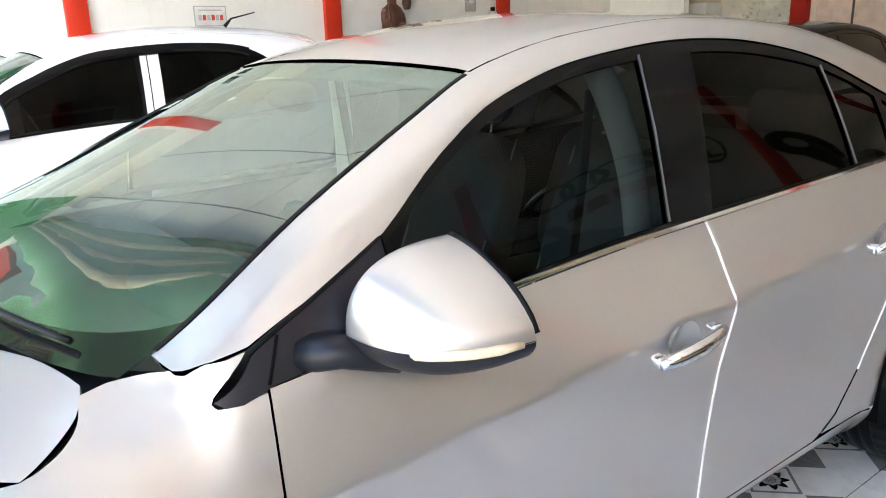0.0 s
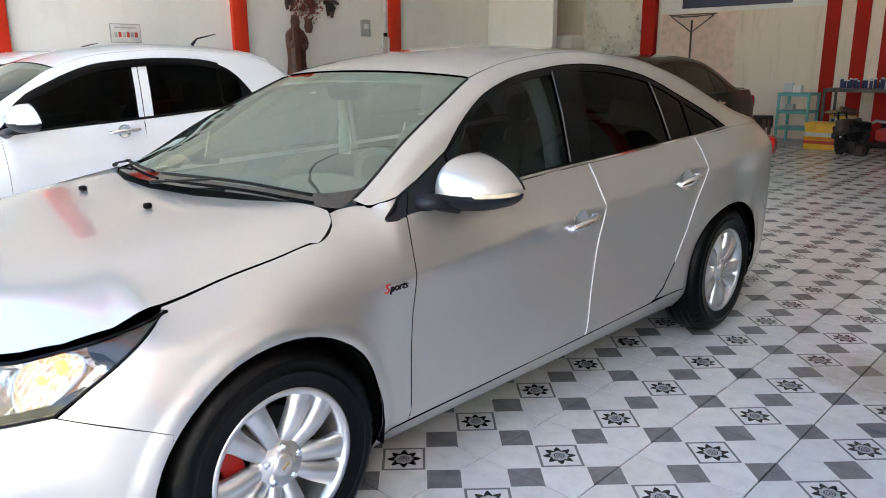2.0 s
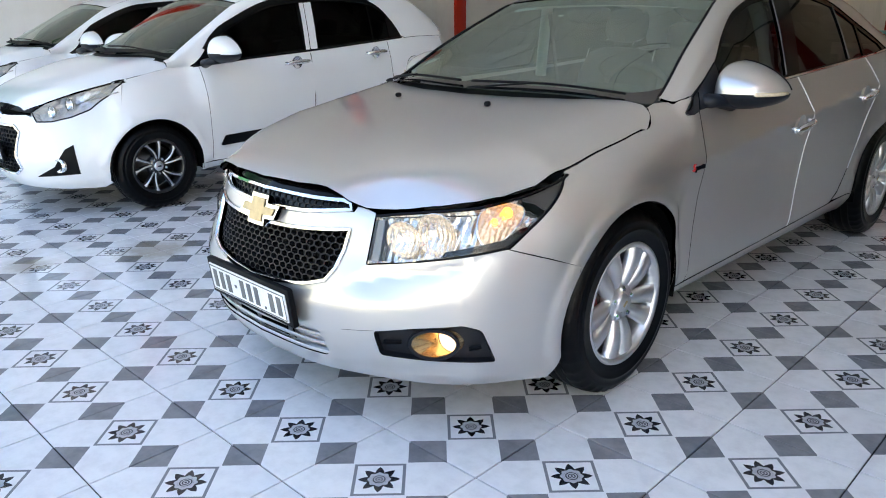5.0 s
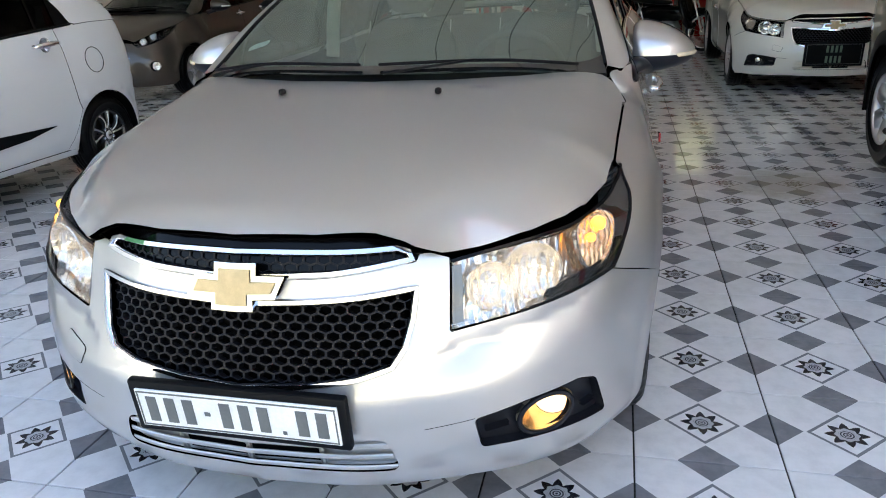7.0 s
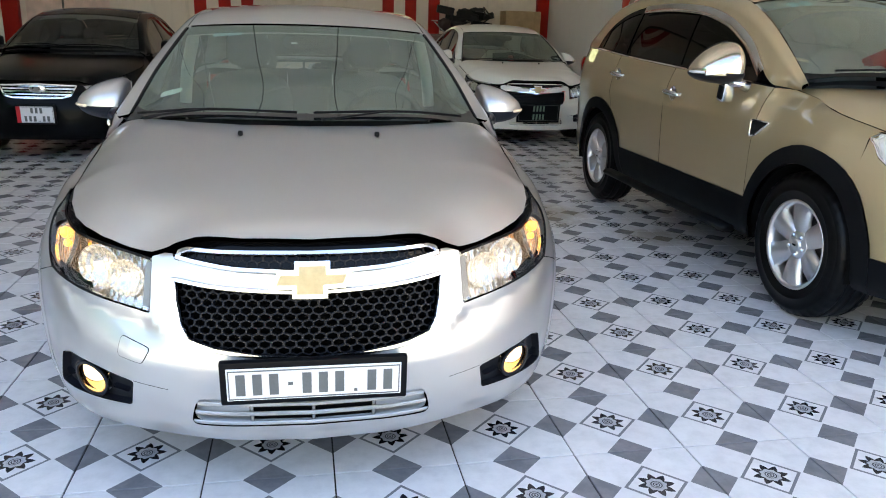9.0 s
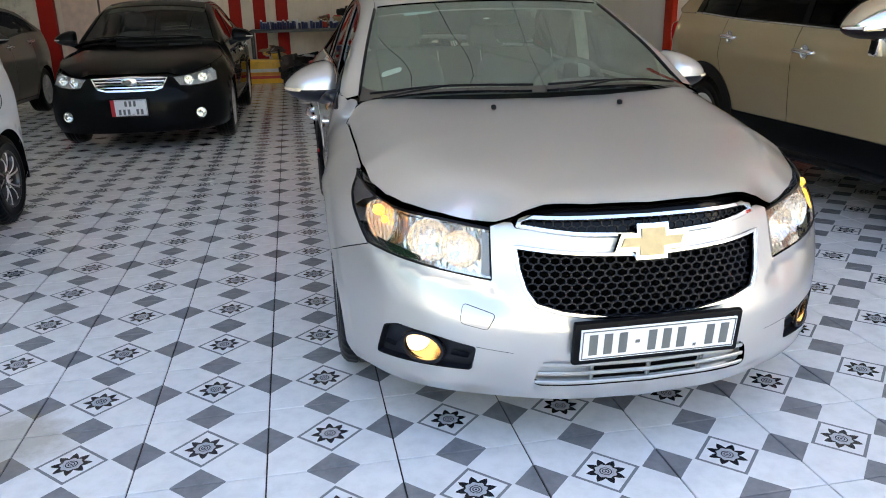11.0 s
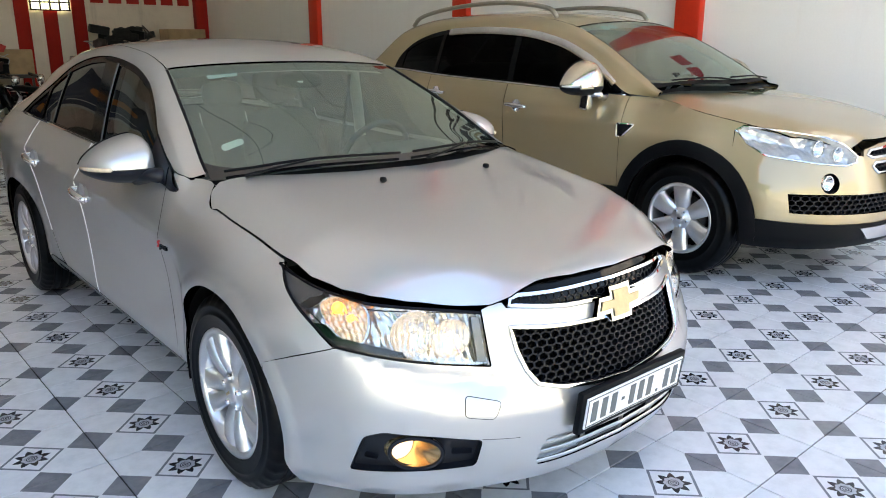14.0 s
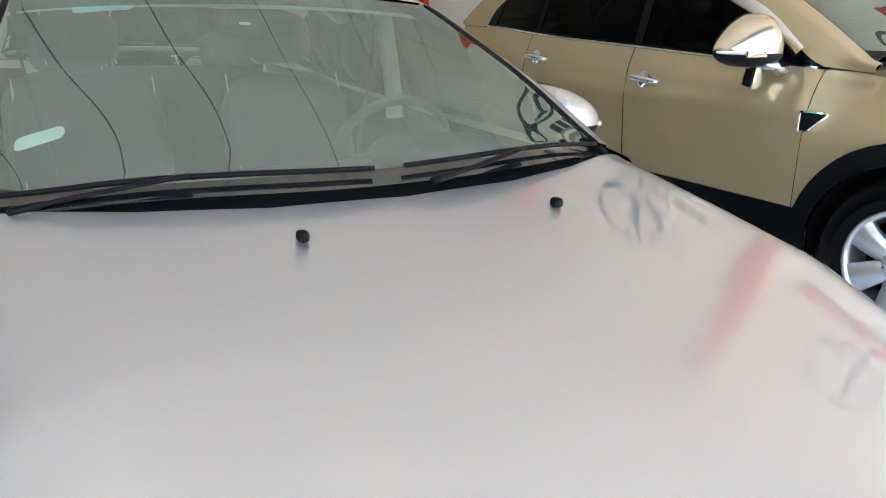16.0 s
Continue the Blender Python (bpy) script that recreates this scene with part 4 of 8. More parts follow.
    belt = [(-1.2, 0.95), (-1.0, 0.925), (-0.88, 0.918), (-0.84, 0.927), (-0.6, 0.944), (-0.206, 0.960), (0.21, 0.974), (1.09, 1.016), (1.485, 1.045), (1.95, 1.045), (2.3, 1.03)]
    rail = [(-1.08, 0.778, 0.912), (-0.985, 0.765, 0.945), (-0.7, 0.705, 1.115), (-0.45, 0.650, 1.24), (-0.29, 0.615, 1.312), (0, 0.597, 1.375), (0.4, 0.592, 1.405), (0.8, 0.592, 1.385), (1.2, 0.60, 1.31), (1.6, 0.61, 1.18), (1.95, 0.64, 1.075), (2.28, 0.60, 1.035)]
    top = [(-1.45, 0.905), (-1.25, 0.985), (-0.99, 1.087), (-0.6, 1.236), (-0.33, 1.338), (-0.27, 1.36), (0, 1.418), (0.3, 1.446), (0.6, 1.446), (0.95, 1.415), (1.25, 1.36), (1.6, 1.23), (1.95, 1.10), (2.28, 1.06)]

    def scoop(u, z, y):
        """The valley in the bumper under each headlamp, and the swell of the wing up to the pillar's foot."""
        zl = np.interp(u, [0.41, 0.49, 0.69, 0.885], [0.513, 0.565, 0.590, 0.616])
        zv = np.interp(u, [0.41, 0.49, 0.76, 0.885], [0.509, 0.524, 0.566, 0.612])
        amp = np.where((u > 0.41) & (u < 0.885), np.minimum(0.013, 0.34 * (zl - zv)), 0.0)
        h = np.clip((zl - z) / np.maximum(zl - zv, 1e-4), 0, 1)
        foot = np.interp(y, [-1.03, -0.99, -0.958, -0.90, -0.858, -0.80], [0.0, 0.012, 0.030, 0.023, 0.021, 0.0]) * np.clip((z - 0.918) / 0.045, 0, 1) ** 1.3
        return amp * np.where(z > zv, h, np.exp(-np.maximum(zv - z, 0) / 0.045)) - foot
    return Body(plan, sections, crease, belt, rail, top, [(-1.3425, 0.322, 0.362), (1.3425, 0.322, 0.362)], lip=0.007, relief=scoop, ease=0.07)


def hood_surface(centre, edge, crease=((-2.3, 0.80), (-1.0, 0.80)), part=0.26, ease=0.0):
    """A bonnet between its middle line and its edges, with a soft ridge on each flank."""
    zc, ed, fc = pchip(centre), pchip(edge), pchip(crease)
    w = 0.045

    def raw(x, y):
        xe, ze = np.moveaxis(ed(y), -1, 0)
        f, c = np.abs(x) / xe, fc(y)
        ridge = lambda g: part * g * g + (1 - part) / (1 - c) * w * np.logaddexp(0, (g - c) / w)  # noqa: E731
        top = ridge(np.ones_like(f))
        slope = 2 * part + (1 - part) / (1 - c)
        full = np.where(f <= 1, ridge(np.minimum(f, 1)), top + (f - 1) * slope) / top
        z = zc(y)
        return z - (z - ze) * full

    def at(q):
        x, y = q[:, 0], q[:, 1]
        if not ease:
            return np.stack([x, y, raw(x, y)], 1)
        k = np.linspace(-1, 1, 7)
        wt = np.cos(k * math.pi / 2) ** 2 + 0.02
        wt /= wt.sum()
        return np.stack([x, y, sum(a * b * raw(x + ease * i, y + ease * j) for a, i in zip(wt, k) for b, j in zip(wt, k))], 1)
    return at


def oriented(B, fine):
    """patch() with the cabin's normals turned outward."""
    def made(*a, **k):
        k.setdefault("res", fine)
        if a[2] == B.cab:
            k["sign"] = -1
        return patch(*a, **k)
    return made


def cruze(paint, label, group, matrix, lamps_on=True, tint=M_TINT, plate_text=("###-###.##",), cloth=M_CLOTH, near_view=True):
    car = thing("sedan", label, "car", group)
    B = cruze_body()
    fine = 0.028 if near_view else 0.06
    sides = ((False, 1), (True, -1))
    P = oriented(B, fine)

    # nose
    # the seam between wing and bonnet, and the bonnet's edge along it
    seam_y = np.linspace(-1.612, -1.165, 12)
    zs = np.linspace(0.76, 0.90, 141)
    seam_x = np.interp(seam_y, [-1.612, -1.59, -1.45, -1.326, -1.165], [0.757, 0.757, 0.760, 0.765, 0.770])
    seam_z = np.array([np.interp(-x, -B.skin(np.stack([np.full(141, B.uy(y)), zs], 1))[:, 0], zs) for y, x in zip(seam_y, seam_x)])
    seam = B.uz(np.stack([seam_y, seam_z], 1))
    hl = np.vstack([B.fz([(0.462, 0.567), (0.478, 0.704)]), B.fz([(0.55, 0.714), (0.62, 0.722)]), B.uz([(-1.93, 0.733), (-1.80, 0.755), (-1.69, 0.777), (-1.62, 0.800), (-1.608, 0.800), (-1.64, 0.780), (-1.70, 0.741), (-1.80, 0.672), (-1.866, 0.622)]),
                    B.fz([(0.70, 0.603), (0.60, 0.586)])])
    ugr = B.fz([(-0.373, 0.716), (-0.2, 0.700), (0, 0.691), (0.2, 0.700), (0.373, 0.716), (0.368, 0.728), (0.345, 0.736), (0.2, 0.738), (0, 0.738), (-0.2, 0.738), (-0.345, 0.736), (-0.368, 0.728)])
    ugr = ugr * [1.05, 1]
    lgr_half = [(0, 0.634), (0.13, 0.639), (0.26, 0.647), (0.377, 0.656), (0.366, 0.60), (0.346, 0.545), (0.318, 0.508), (0.25, 0.488), (0.13, 0.470), (0, 0.463)]
    lgr = B.fz(lgr_half + [(-x, z) for x, z in lgr_half[-2:0:-1]])
    lgr = lgr * [1.05, 1]
    intake = rounded(B.fz([(-0.342, 0.255), (0.342, 0.255), (0.315, 0.345), (-0.315, 0.345)]), 0.03)
    fog = rounded(B.fz([(0.506, 0.293), (0.490, 0.372), (0.60, 0.390), (0.70, 0.398), (0.735, 0.380), (0.760, 0.272), (0.66, 0.283)]), 0.014)
    fog_m = fog * [-1, 1]
    low = 0.185
    half = np.vstack([B.fz([(0, 0.188), (0.34, 0.196), (0.6, 0.193)]), B.uz([(-1.85, 0.186), (-1.733, 0.178)]), B.arch(0, 192, 145, 8), B.uz([(-1.642, 0.5385), (-1.75, 0.5775), (-1.866, 0.618)]),
                      B.fz([(0.70, 0.599), (0.60, 0.582), (0.462, 0.5625), (0.4585, 0.567), (0.475, 0.709), (0.435, 0.722), (0.412, 0.722), (0.402, 0.708), (0.2, 0.689), (0, 0.680)])])
    bumper = np.vstack([half, (half[::-1] * [-1, 1])[1:-1]])
    P("front_bumper", bumper, B.skin, paint, car, holes=[lgr, intake, fog, fog_m], thick=0.02, label="painted front bumper", res=0.017 if near_view else 0.06)
    # dark sheet behind the grilles, painted as the shade inside the nose
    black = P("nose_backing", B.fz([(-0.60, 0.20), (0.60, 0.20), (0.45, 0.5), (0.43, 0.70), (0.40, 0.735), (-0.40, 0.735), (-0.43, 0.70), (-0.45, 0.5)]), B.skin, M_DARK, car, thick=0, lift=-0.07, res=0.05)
    P("grille_gap", np.vstack([B.fz([(-0.39, 0.69), (0.405, 0.69), (0.425, 0.722), (0.405, 0.745), (0.37, 0.779), (-0.37, 0.779), (-0.405, 0.745), (-0.425, 0.722)])]), B.skin, M_GLOSSBLACK, car, thick=0, lift=-0.018, res=0.04)
    for nm, pl, c in (("upper_grille", ugr, 0.031), ("lower_grille", lgr, 0.034)):
        g = honeycomb(nm, pl, B.skin, M_GRILLE, car, cw=c, lift=-0.016)
        tagged(g, "black honeycomb grille mesh")
        strip("chrome_surround", dense(inset_poly(pl, -0.002), 0.02), B.skin, 0.0075, M_CHROME, car, 0.004, closed=True, label="chrome grille surround")
    # badge: a bow tie in gold on chrome
    tie = [(-0.112, 0.646), (-0.052, 0.646), (-0.052, 0.622), (0.046, 0.622), (0.046, 0.646), (0.094, 0.648), (0.116, 0.694), (0.054, 0.694), (0.054, 0.718), (-0.046, 0.718), (-0.046, 0.694), (-0.090, 0.694)]
    P("badge_rim", B.fz(tie), B.skin, M_CHROME, car, thick=0.016, lift=0.022, res=0.03, label="chrome badge rim")
    P("badge", inset_poly(B.fz(tie), 0.012), B.skin, M_GOLDBADGE, car, thick=0.004, lift=0.0255, res=0.03, label="gold bow-tie badge")
    # lower intake: silver slats over a dark sheet painted for its shaded opening
    walls("intake_recess", inset_poly(intake, -0.003), B.skin, paint, car, 0.032, res=0.03, label="painted intake recess", back=False, lift=-0.003)
    P("intake_back", inset_poly(intake, -0.006), B.skin, paint, car, thick=0, lift=-0.028, res=0.03)
    P("intake_dark", B.fz([(-0.17, 0.262), (0.17, 0.262), (0.17, 0.336), (-0.17, 0.336)]), B.skin, M_DARK, car, thick=0, lift=-0.022, res=0.03)
    for z in (0.263, 0.296, 0.326):
        strip("intake_slat", dense(B.fz([(-0.335 + (z - 0.263) * 0.3, z), (0.335 - (z - 0.263) * 0.3, z)]), 0.03, False), B.skin, 0.007, paint, car, -0.006, label="silver slat")
    for x in (-0.17, 0.0, 0.17):
        strip("intake_post", dense(B.fz([(x, 0.262), (x, 0.335)]), 0.02, False), B.skin, 0.005, paint, car, -0.012)
    plate(car, (0.006, -2.268, 0.412), (0.465, 0.098) if near_view else (0.50, 0.20), plate_text, (7, 0, 0), dark=not near_view)
    # tow-eye cover
    tow = rounded(B.fz([(-0.532, 0.443), (-0.462, 0.430), (-0.442, 0.473), (-0.530, 0.496)]), 0.012)
    P("tow_cover", tow, B.skin, paint, car, thick=0.004, lift=0.0015, res=0.02)
    strip("tow_cover_gap", dense(inset_poly(tow, -0.001), 0.01), B.skin, 0.0011, M_SEAL, car, 0.0003, closed=True)

    for flip, sx in sides:
        # lamps: bright housing, two cut bowls, an amber cell, a dark tip and rim
        back = walls("headlamp", hl, B.skin, M_LAMPCHROME if lamps_on else M_GLOSSBLACK, car, 0.062, res=0.025, flip=flip, lift=-0.004, label="clear headlamp with amber indicator", back=False)
        P("lamp_housing", inset_poly(hl, 0.002), B.skin, M_FLUTED if lamps_on else M_GLOSSBLACK, back, thick=0, lift=-0.058, flip=flip, res=0.03)
        P("lamp_lens", hl, B.skin, M_LENS, back, thick=0.006, flip=flip, res=0.02, gap=0.001)
        tip = np.vstack([B.uz([(-1.612, 0.797), (-1.64, 0.778), (-1.70, 0.739), (-1.735, 0.714)]), B.uz([(-1.752, 0.722), (-1.768, 0.736), (-1.80, 0.745), (-1.80, 0.754), (-1.70, 0.774), (-1.63, 0.795)])])
        P("lamp_tip", tip, B.skin, M_LAMPTIP, back, thick=0.05, lift=-0.007, flip=flip, res=0.02, label="dark satin panel behind the lamp lens")
        edge = np.vstack([B.fz([(0.478, 0.703), (0.55, 0.713), (0.62, 0.721)]), B.uz([(-1.93, 0.733), (-1.80, 0.755), (-1.69, 0.777), (-1.60, 0.799)])])
        strip("lamp_top_seal", dense(edge - [0, 0.001], 0.02, False), B.skin, 0.0045, M_GLOSSBLACK, back, 0.0, flip=flip)
        strip("lamp_lower_seal", dense(hl[-8:], 0.02, False), B.skin, 0.0028, M_PLASTIC, back, 0.001, flip=flip)
        foot = np.vstack([B.uz([(-1.79, 0.676), (-1.862, 0.627)]), B.fz([(0.70, 0.608), (0.655, 0.600), (0.665, 0.616)]), B.uz([(-1.872, 0.646), (-1.815, 0.677)])])
        P("lamp_foot", foot, B.skin, M_GLOSSBLACK, back, thick=0.02, lift=-0.010, flip=flip, res=0.02)
        inner_end = B.fz([(0.468, 0.576), (0.492, 0.579), (0.503, 0.694), (0.481, 0.692)])
        P("lamp_end_panel", inner_end, B.skin, M_LAMPGREY, back, thick=0.02, lift=-0.014, flip=flip, res=0.02, label="grey panel at the lamp's inner end")
        bowl_mat = M_CRYSTAL if lamps_on else M_REFLECTOR
        for nm, x, z, r in (("main_reflector", 0.632, 0.654, 0.066), ("inner_reflector", 0.548, 0.637, 0.056)):
            c = B.skin(np.array([[B.ux(x), z]]))[0]
            bowl = lathe(nm, [(-0.004, r * 1.02), (-0.006, r * 0.99), (-0.002, r * 0.95), (0.010, r * 0.84), (0.022, r * 0.62), (0.032, r * 0.36), (0.036, 0.001)], bowl_mat, back, sides=26, axis="y", smooth=False)
            bowl.matrix_local = pose(sx * c[0], c[1] + 0.026, z, 0, 0, sx * 20)
            ring = [(1.01 * r * math.cos(a), -0.005, 1.01 * r * math.sin(a)) for a in np.linspace(0, 2 * math.pi, 40, endpoint=False)]
            tube("bowl_rim", ring, 0.0022, M_LAMPCHROME, back, sides=6, closed=True).matrix_local = bowl.matrix_local
            if lamps_on:
                bulb = lathe("bulb", [(0.004, 0.001), (0.006, 0.007), (0.016, 0.009), (0.032, 0.008)], M_BULB_WARM, back, sides=12, axis="y")
                bulb.matrix_local = bowl.matrix_local
                lathe("bulb_shield", [(-0.010, 0.001), (-0.009, 0.009), (0.0, 0.0105), (0.003, 0.009)], M_LAMPCHROME, back, sides=14, axis="y").matrix_local = bowl.matrix_local
        cell = catmull([(0.985, 0.728), (0.975, 0.700), (0.93, 0.661), (0.885, 0.636), (0.848, 0.634), (0.830, 0.66), (0.832, 0.70), (0.852, 0.726), (0.90, 0.740), (0.95, 0.744)], 4, True)
        P("amber_reflector", cell, B.skin, M_AMBERLIT if lamps_on else M_FLUTED, back, thick=0.03, lift=-0.018, flip=flip, res=0.015, label="clear cell of the amber indicator")
        strip("cell_rim", dense(cell, 0.012), B.skin, 0.0022, M_LAMPCHROME, back, -0.015, closed=True, flip=flip)
        if lamps_on:
            for u, z, w in ((0.925, 0.714, 0.034), (0.880, 0.692, 0.022)):
                c = B.skin(np.array([[u, z]]))[0]
                blob("bulb", (w, w * 0.7, w), (sx * (c[0] - 0.006), c[1] + 0.014, z), M_BULB_AMBER, back, power=2.2)
        # fog lamps: a round lamp deep in an oval mouth that is cut slanting by the bumper
        rec = walls("fog_recess", inset_poly(fog, 0.0025), B.skin, M_PLASTIC_SATIN, car, 0.028, flip=flip, res=0.02, label="black fog lamp recess", back=False)
        a = np.linspace(0, 2 * math.pi, 40, endpoint=False)
        mouth = np.stack([B.ux(0.638) + 0.073 * np.cos(a), 0.335 + 0.047 * np.sin(a)], 1)
        P("fog_panel", inset_poly(fog, 0.002), B.skin, M_PLASTIC_SATIN, rec, thick=0, lift=-0.024, flip=flip, res=0.02, holes=[mouth])
        strip("fog_ring", mouth, B.skin, 0.006, M_PLASTIC_SATIN, rec, -0.008, closed=True, flip=flip, high=0.9)
        front = B.skin(mouth) - surface_normals(B.skin, mouth) * 0.010
        mid = front.mean(0)
        c0 = np.array([mid[0] + 0.012, mid[1] + 0.062, 0.335])
        rim_ = np.stack([c0[0] + 0.043 * np.cos(a), np.full(40, c0[1]) + 0.012 * np.cos(a), c0[2] + 0.043 * np.sin(a)], 1)
        v = np.vstack([front, front * 0.45 + rim_ * 0.55, rim_]) * [sx, 1, 1]
        f = [(r_ * 40 + i, r_ * 40 + (i + 1) % 40, (r_ + 1) * 40 + (i + 1) % 40, (r_ + 1) * 40 + i) for r_ in (0, 1) for i in range(40)]
        fl = mesh_object("fog_lamp", v, f, M_AMBERBOWL if lamps_on else M_PLASTIC, rec, "fog lamp in a deep oval mouth")
        lathe("fog_glass", [(0.0, 0.001), (0.002, 0.022), (0.006, 0.041), (0.012, 0.043)], M_FOGGLOW if lamps_on else M_REFLECTOR, fl, "lit round lamp glass" if lamps_on else "", sides=32, axis="y").matrix_local = pose(sx * c0[0], c0[1] - 0.006, c0[2], 0, 0, sx * 14)
        for z0_, x0_, x1_ in ((0.335, 0.515, 0.562), (0.318, 0.712, 0.735)):
            strip("fog_bar", dense(B.fz([(x0_, z0_), (x1_, z0_ + 0.004)]), 0.015, False), B.skin, 0.004, M_PLASTIC_SATIN, rec, -0.018, flip=flip)
        # thin dark strip paints the shade of a groove in the bumper
        strip("bumper_groove", dense(B.fz([(0.392, 0.363), (0.492, 0.373)]), 0.015, False), B.skin, 0.0012, M_SEAL, car, -0.0005, flip=flip)
        # wings, doors, sills
        corner = catmull([(-1.14, 0.8855), (-1.115, 0.8915), (-1.085, 0.904), (-1.065, 0.922), (-1.055, 0.950)], 5)
        fender = np.vstack([seam, B.uz(corner), B.uz([(-1.02, 0.957), (-0.968, 0.960), (-0.955, 0.9585), (-0.905, 0.9655), (-0.862, 0.9735), (-0.885, 0.952), (-0.914, 0.926), (-0.9185, 0.918), (-0.914, 0.912), (-0.90, 0.912), (-0.8475, 0.919), (-0.8575, 0.78), (-0.8585, 0.68), (-0.8555, 0.268), (-0.985, 0.262)]),
                            B.arch(0, -10, 148, 26), B.uz([(-1.646, 0.541), (-1.75, 0.581), (-1.858, 0.618), (-1.80, 0.666), (-1.70, 0.735), (-1.64, 0.774)])])
        P("fender", fender, B.skin, paint, car, flip=flip, label="painted front wing", res=fine * 0.65)
        fd = B.uz([(-0.844, 0.924), (-0.6, 0.942), (-0.206, 0.957), (0.0, 0.965), (0.205, 0.972), (0.200, 0.92), (0.187, 0.853), (0.165, 0.70), (0.143, 0.45), (0.132, 0.284), (-0.1, 0.276), (-0.5, 0.270), (-0.852, 0.268), (-0.855, 0.68), (-0.854, 0.78)])
        fdo = P("front_door", fd, B.skin, paint, car, flip=flip, gap=0.0005, res=fine * 0.65, label="painted front door")
        rd = B.uz([(0.212, 0.973), (0.6, 0.990), (1.086, 1.015), (1.080, 0.97), (1.068, 0.934), (1.02, 0.80), (0.94, 0.61), (0.85, 0.46), (0.755, 0.352), (0.66, 0.300), (0.4, 0.290), (0.139, 0.284), (0.150, 0.45), (0.172, 0.70), (0.194, 0.853), (0.207, 0.92)])
        rdo = P("rear_door", rd, B.skin, paint, car, flip=flip, gap=0.0005, res=fine * 0.65, label="painted rear door")
        sill = B.uz([(-0.985, 0.256), (-0.5, 0.263), (0.132, 0.277), (0.66, 0.294), (0.80, 0.30), (0.98, 0.30), (0.965, 0.20), (0.3, 0.196), (-0.985, 0.198)])
        P("sill", sill, B.skin, paint, car, flip=flip, label="painted sill")
        q = np.vstack([B.uz([(1.093, 1.016), (1.485, 1.045), (1.95, 1.045), (2.3, 1.03), (2.335, 0.60), (2.335, 0.22), (2.0, 0.2), (1.72, 0.2)]), B.arch(1, -10, 190, 28), B.uz([(0.98, 0.306), (0.80, 0.306), (0.70, 0.310), (0.762, 0.346), (0.858, 0.456), (0.948, 0.606), (1.028, 0.797), (1.075, 0.93), (1.088, 0.97)])])
        P("quarter_panel", q, B.skin, paint, car, flip=flip, res=0.04, label="painted rear wing")
        for yy, side_line in ((0, [(0.2085, 0.972), (0.2035, 0.92), (0.1905, 0.853), (0.1685, 0.70), (0.1465, 0.45), (0.136, 0.285)]), (1, [(1.0895, 1.015), (1.084, 0.97), (1.0715, 0.932), (1.024, 0.7985), (0.944, 0.608), (0.854, 0.458)])):
            strip("edge_guard", dense(B.uz(side_line), 0.03, False), B.skin, 0.0024, M_PLATE, fdo if yy == 0 else rdo, 0.0015, flip=flip, label="thin white edge guard")
        # added dark shell inside the panels, so no light shows through their gaps
        inner = np.vstack([B.uz([(-1.58, 0.785), (-1.326, 0.835), (-1.10, 0.895), (-0.98, 0.90), (-0.6, 0.92), (0.2, 0.96), (1.09, 1.0), (1.9, 1.03), (2.28, 1.0), (2.28, 0.3), (1.75, 0.3)]), B.arch(1, 0, 180, 20, 0.01), B.uz([(0.95, 0.3), (-0.95, 0.27)]), B.arch(0, 0, 140, 16, 0.01)])
        P("inner_shell", inner, B.skin, M_DARK, car, flip=flip, res=0.08, thick=0, lift=-0.024)
        # wheel houses and wheels
        for i, yy in ((0, -1.3425), (1, 1.3425)):
            ang = np.radians(np.linspace(-12, 192, 20))
            v, f = [], []
            for a in ang:
                for x in (0.842, 0.52):
                    v.append((sx * x, yy + 0.362 * math.cos(a), 0.322 + 0.362 * math.sin(a)))
            f = [(2 * k, 2 * k + 1, 2 * k + 3, 2 * k + 2) for k in range(len(ang) - 1)]
            n0 = len(v)
            v.append((sx * 0.52, yy, 0.322))
            f += [(2 * k + 1, n0, 2 * k + 3) for k in range(len(ang) - 1)]
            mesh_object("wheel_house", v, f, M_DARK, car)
            wheel(car, (sx * 0.858, yy, 0.325), not flip, caliper=M_CALIPER if near_view else None)
        # cabin sides
        dlo = [(-0.61, 1.085), (-0.45, 1.190), (-0.19, 1.299), (0.0, 1.337), (0.189, 1.358), (0.4, 1.361), (0.57, 1.349), (0.8, 1.312), (0.984, 1.256), (1.2, 1.172), (1.34, 1.105), (1.425, 1.050)]
        top_line = catmull(B.ys(dlo), 4)
        ws = [(y, (B.rail(y)[0] - w) / B.rail(y)[0]) for y, w in ((-0.966, 0.042), (-0.8, 0.047), (-0.6, 0.05), (-0.45, 0.052), (-0.30, 0.055))]
        frame_out = np.vstack([ws, [(-0.298, 0.925), (0.0, 0.922), (0.4, 0.922), (0.8, 0.922), (1.2, 0.92), (1.24, 0.88), (1.6, 0.87), (1.93, 0.88), (1.94, 2.0), (1.7, 2.0), (1.45, 2.0)], top_line[::-1], B.ys([(-0.75, 1.022), (-0.858, 0.9785)]), [(-0.905, 1.265), (-0.953, 1.055)]])
        P("side_frame", frame_out, B.cab, paint, car, flip=flip, scale=(1, 0.5), label="painted roof rail and pillars")
        sail = B.ys([(-0.918, 0.920), (-0.905, 0.912), (-0.84, 0.926), (-0.62, 0.943), (-0.617, 0.99), (-0.617, 1.078), (-0.75, 1.018), (-0.857, 0.968)])
        P("mirror_sail", sail, B.cab, M_PLASTIC_SATIN, car, flip=flip, scale=(1, 0.5), lift=0.001, label="black plastic mirror triangle")
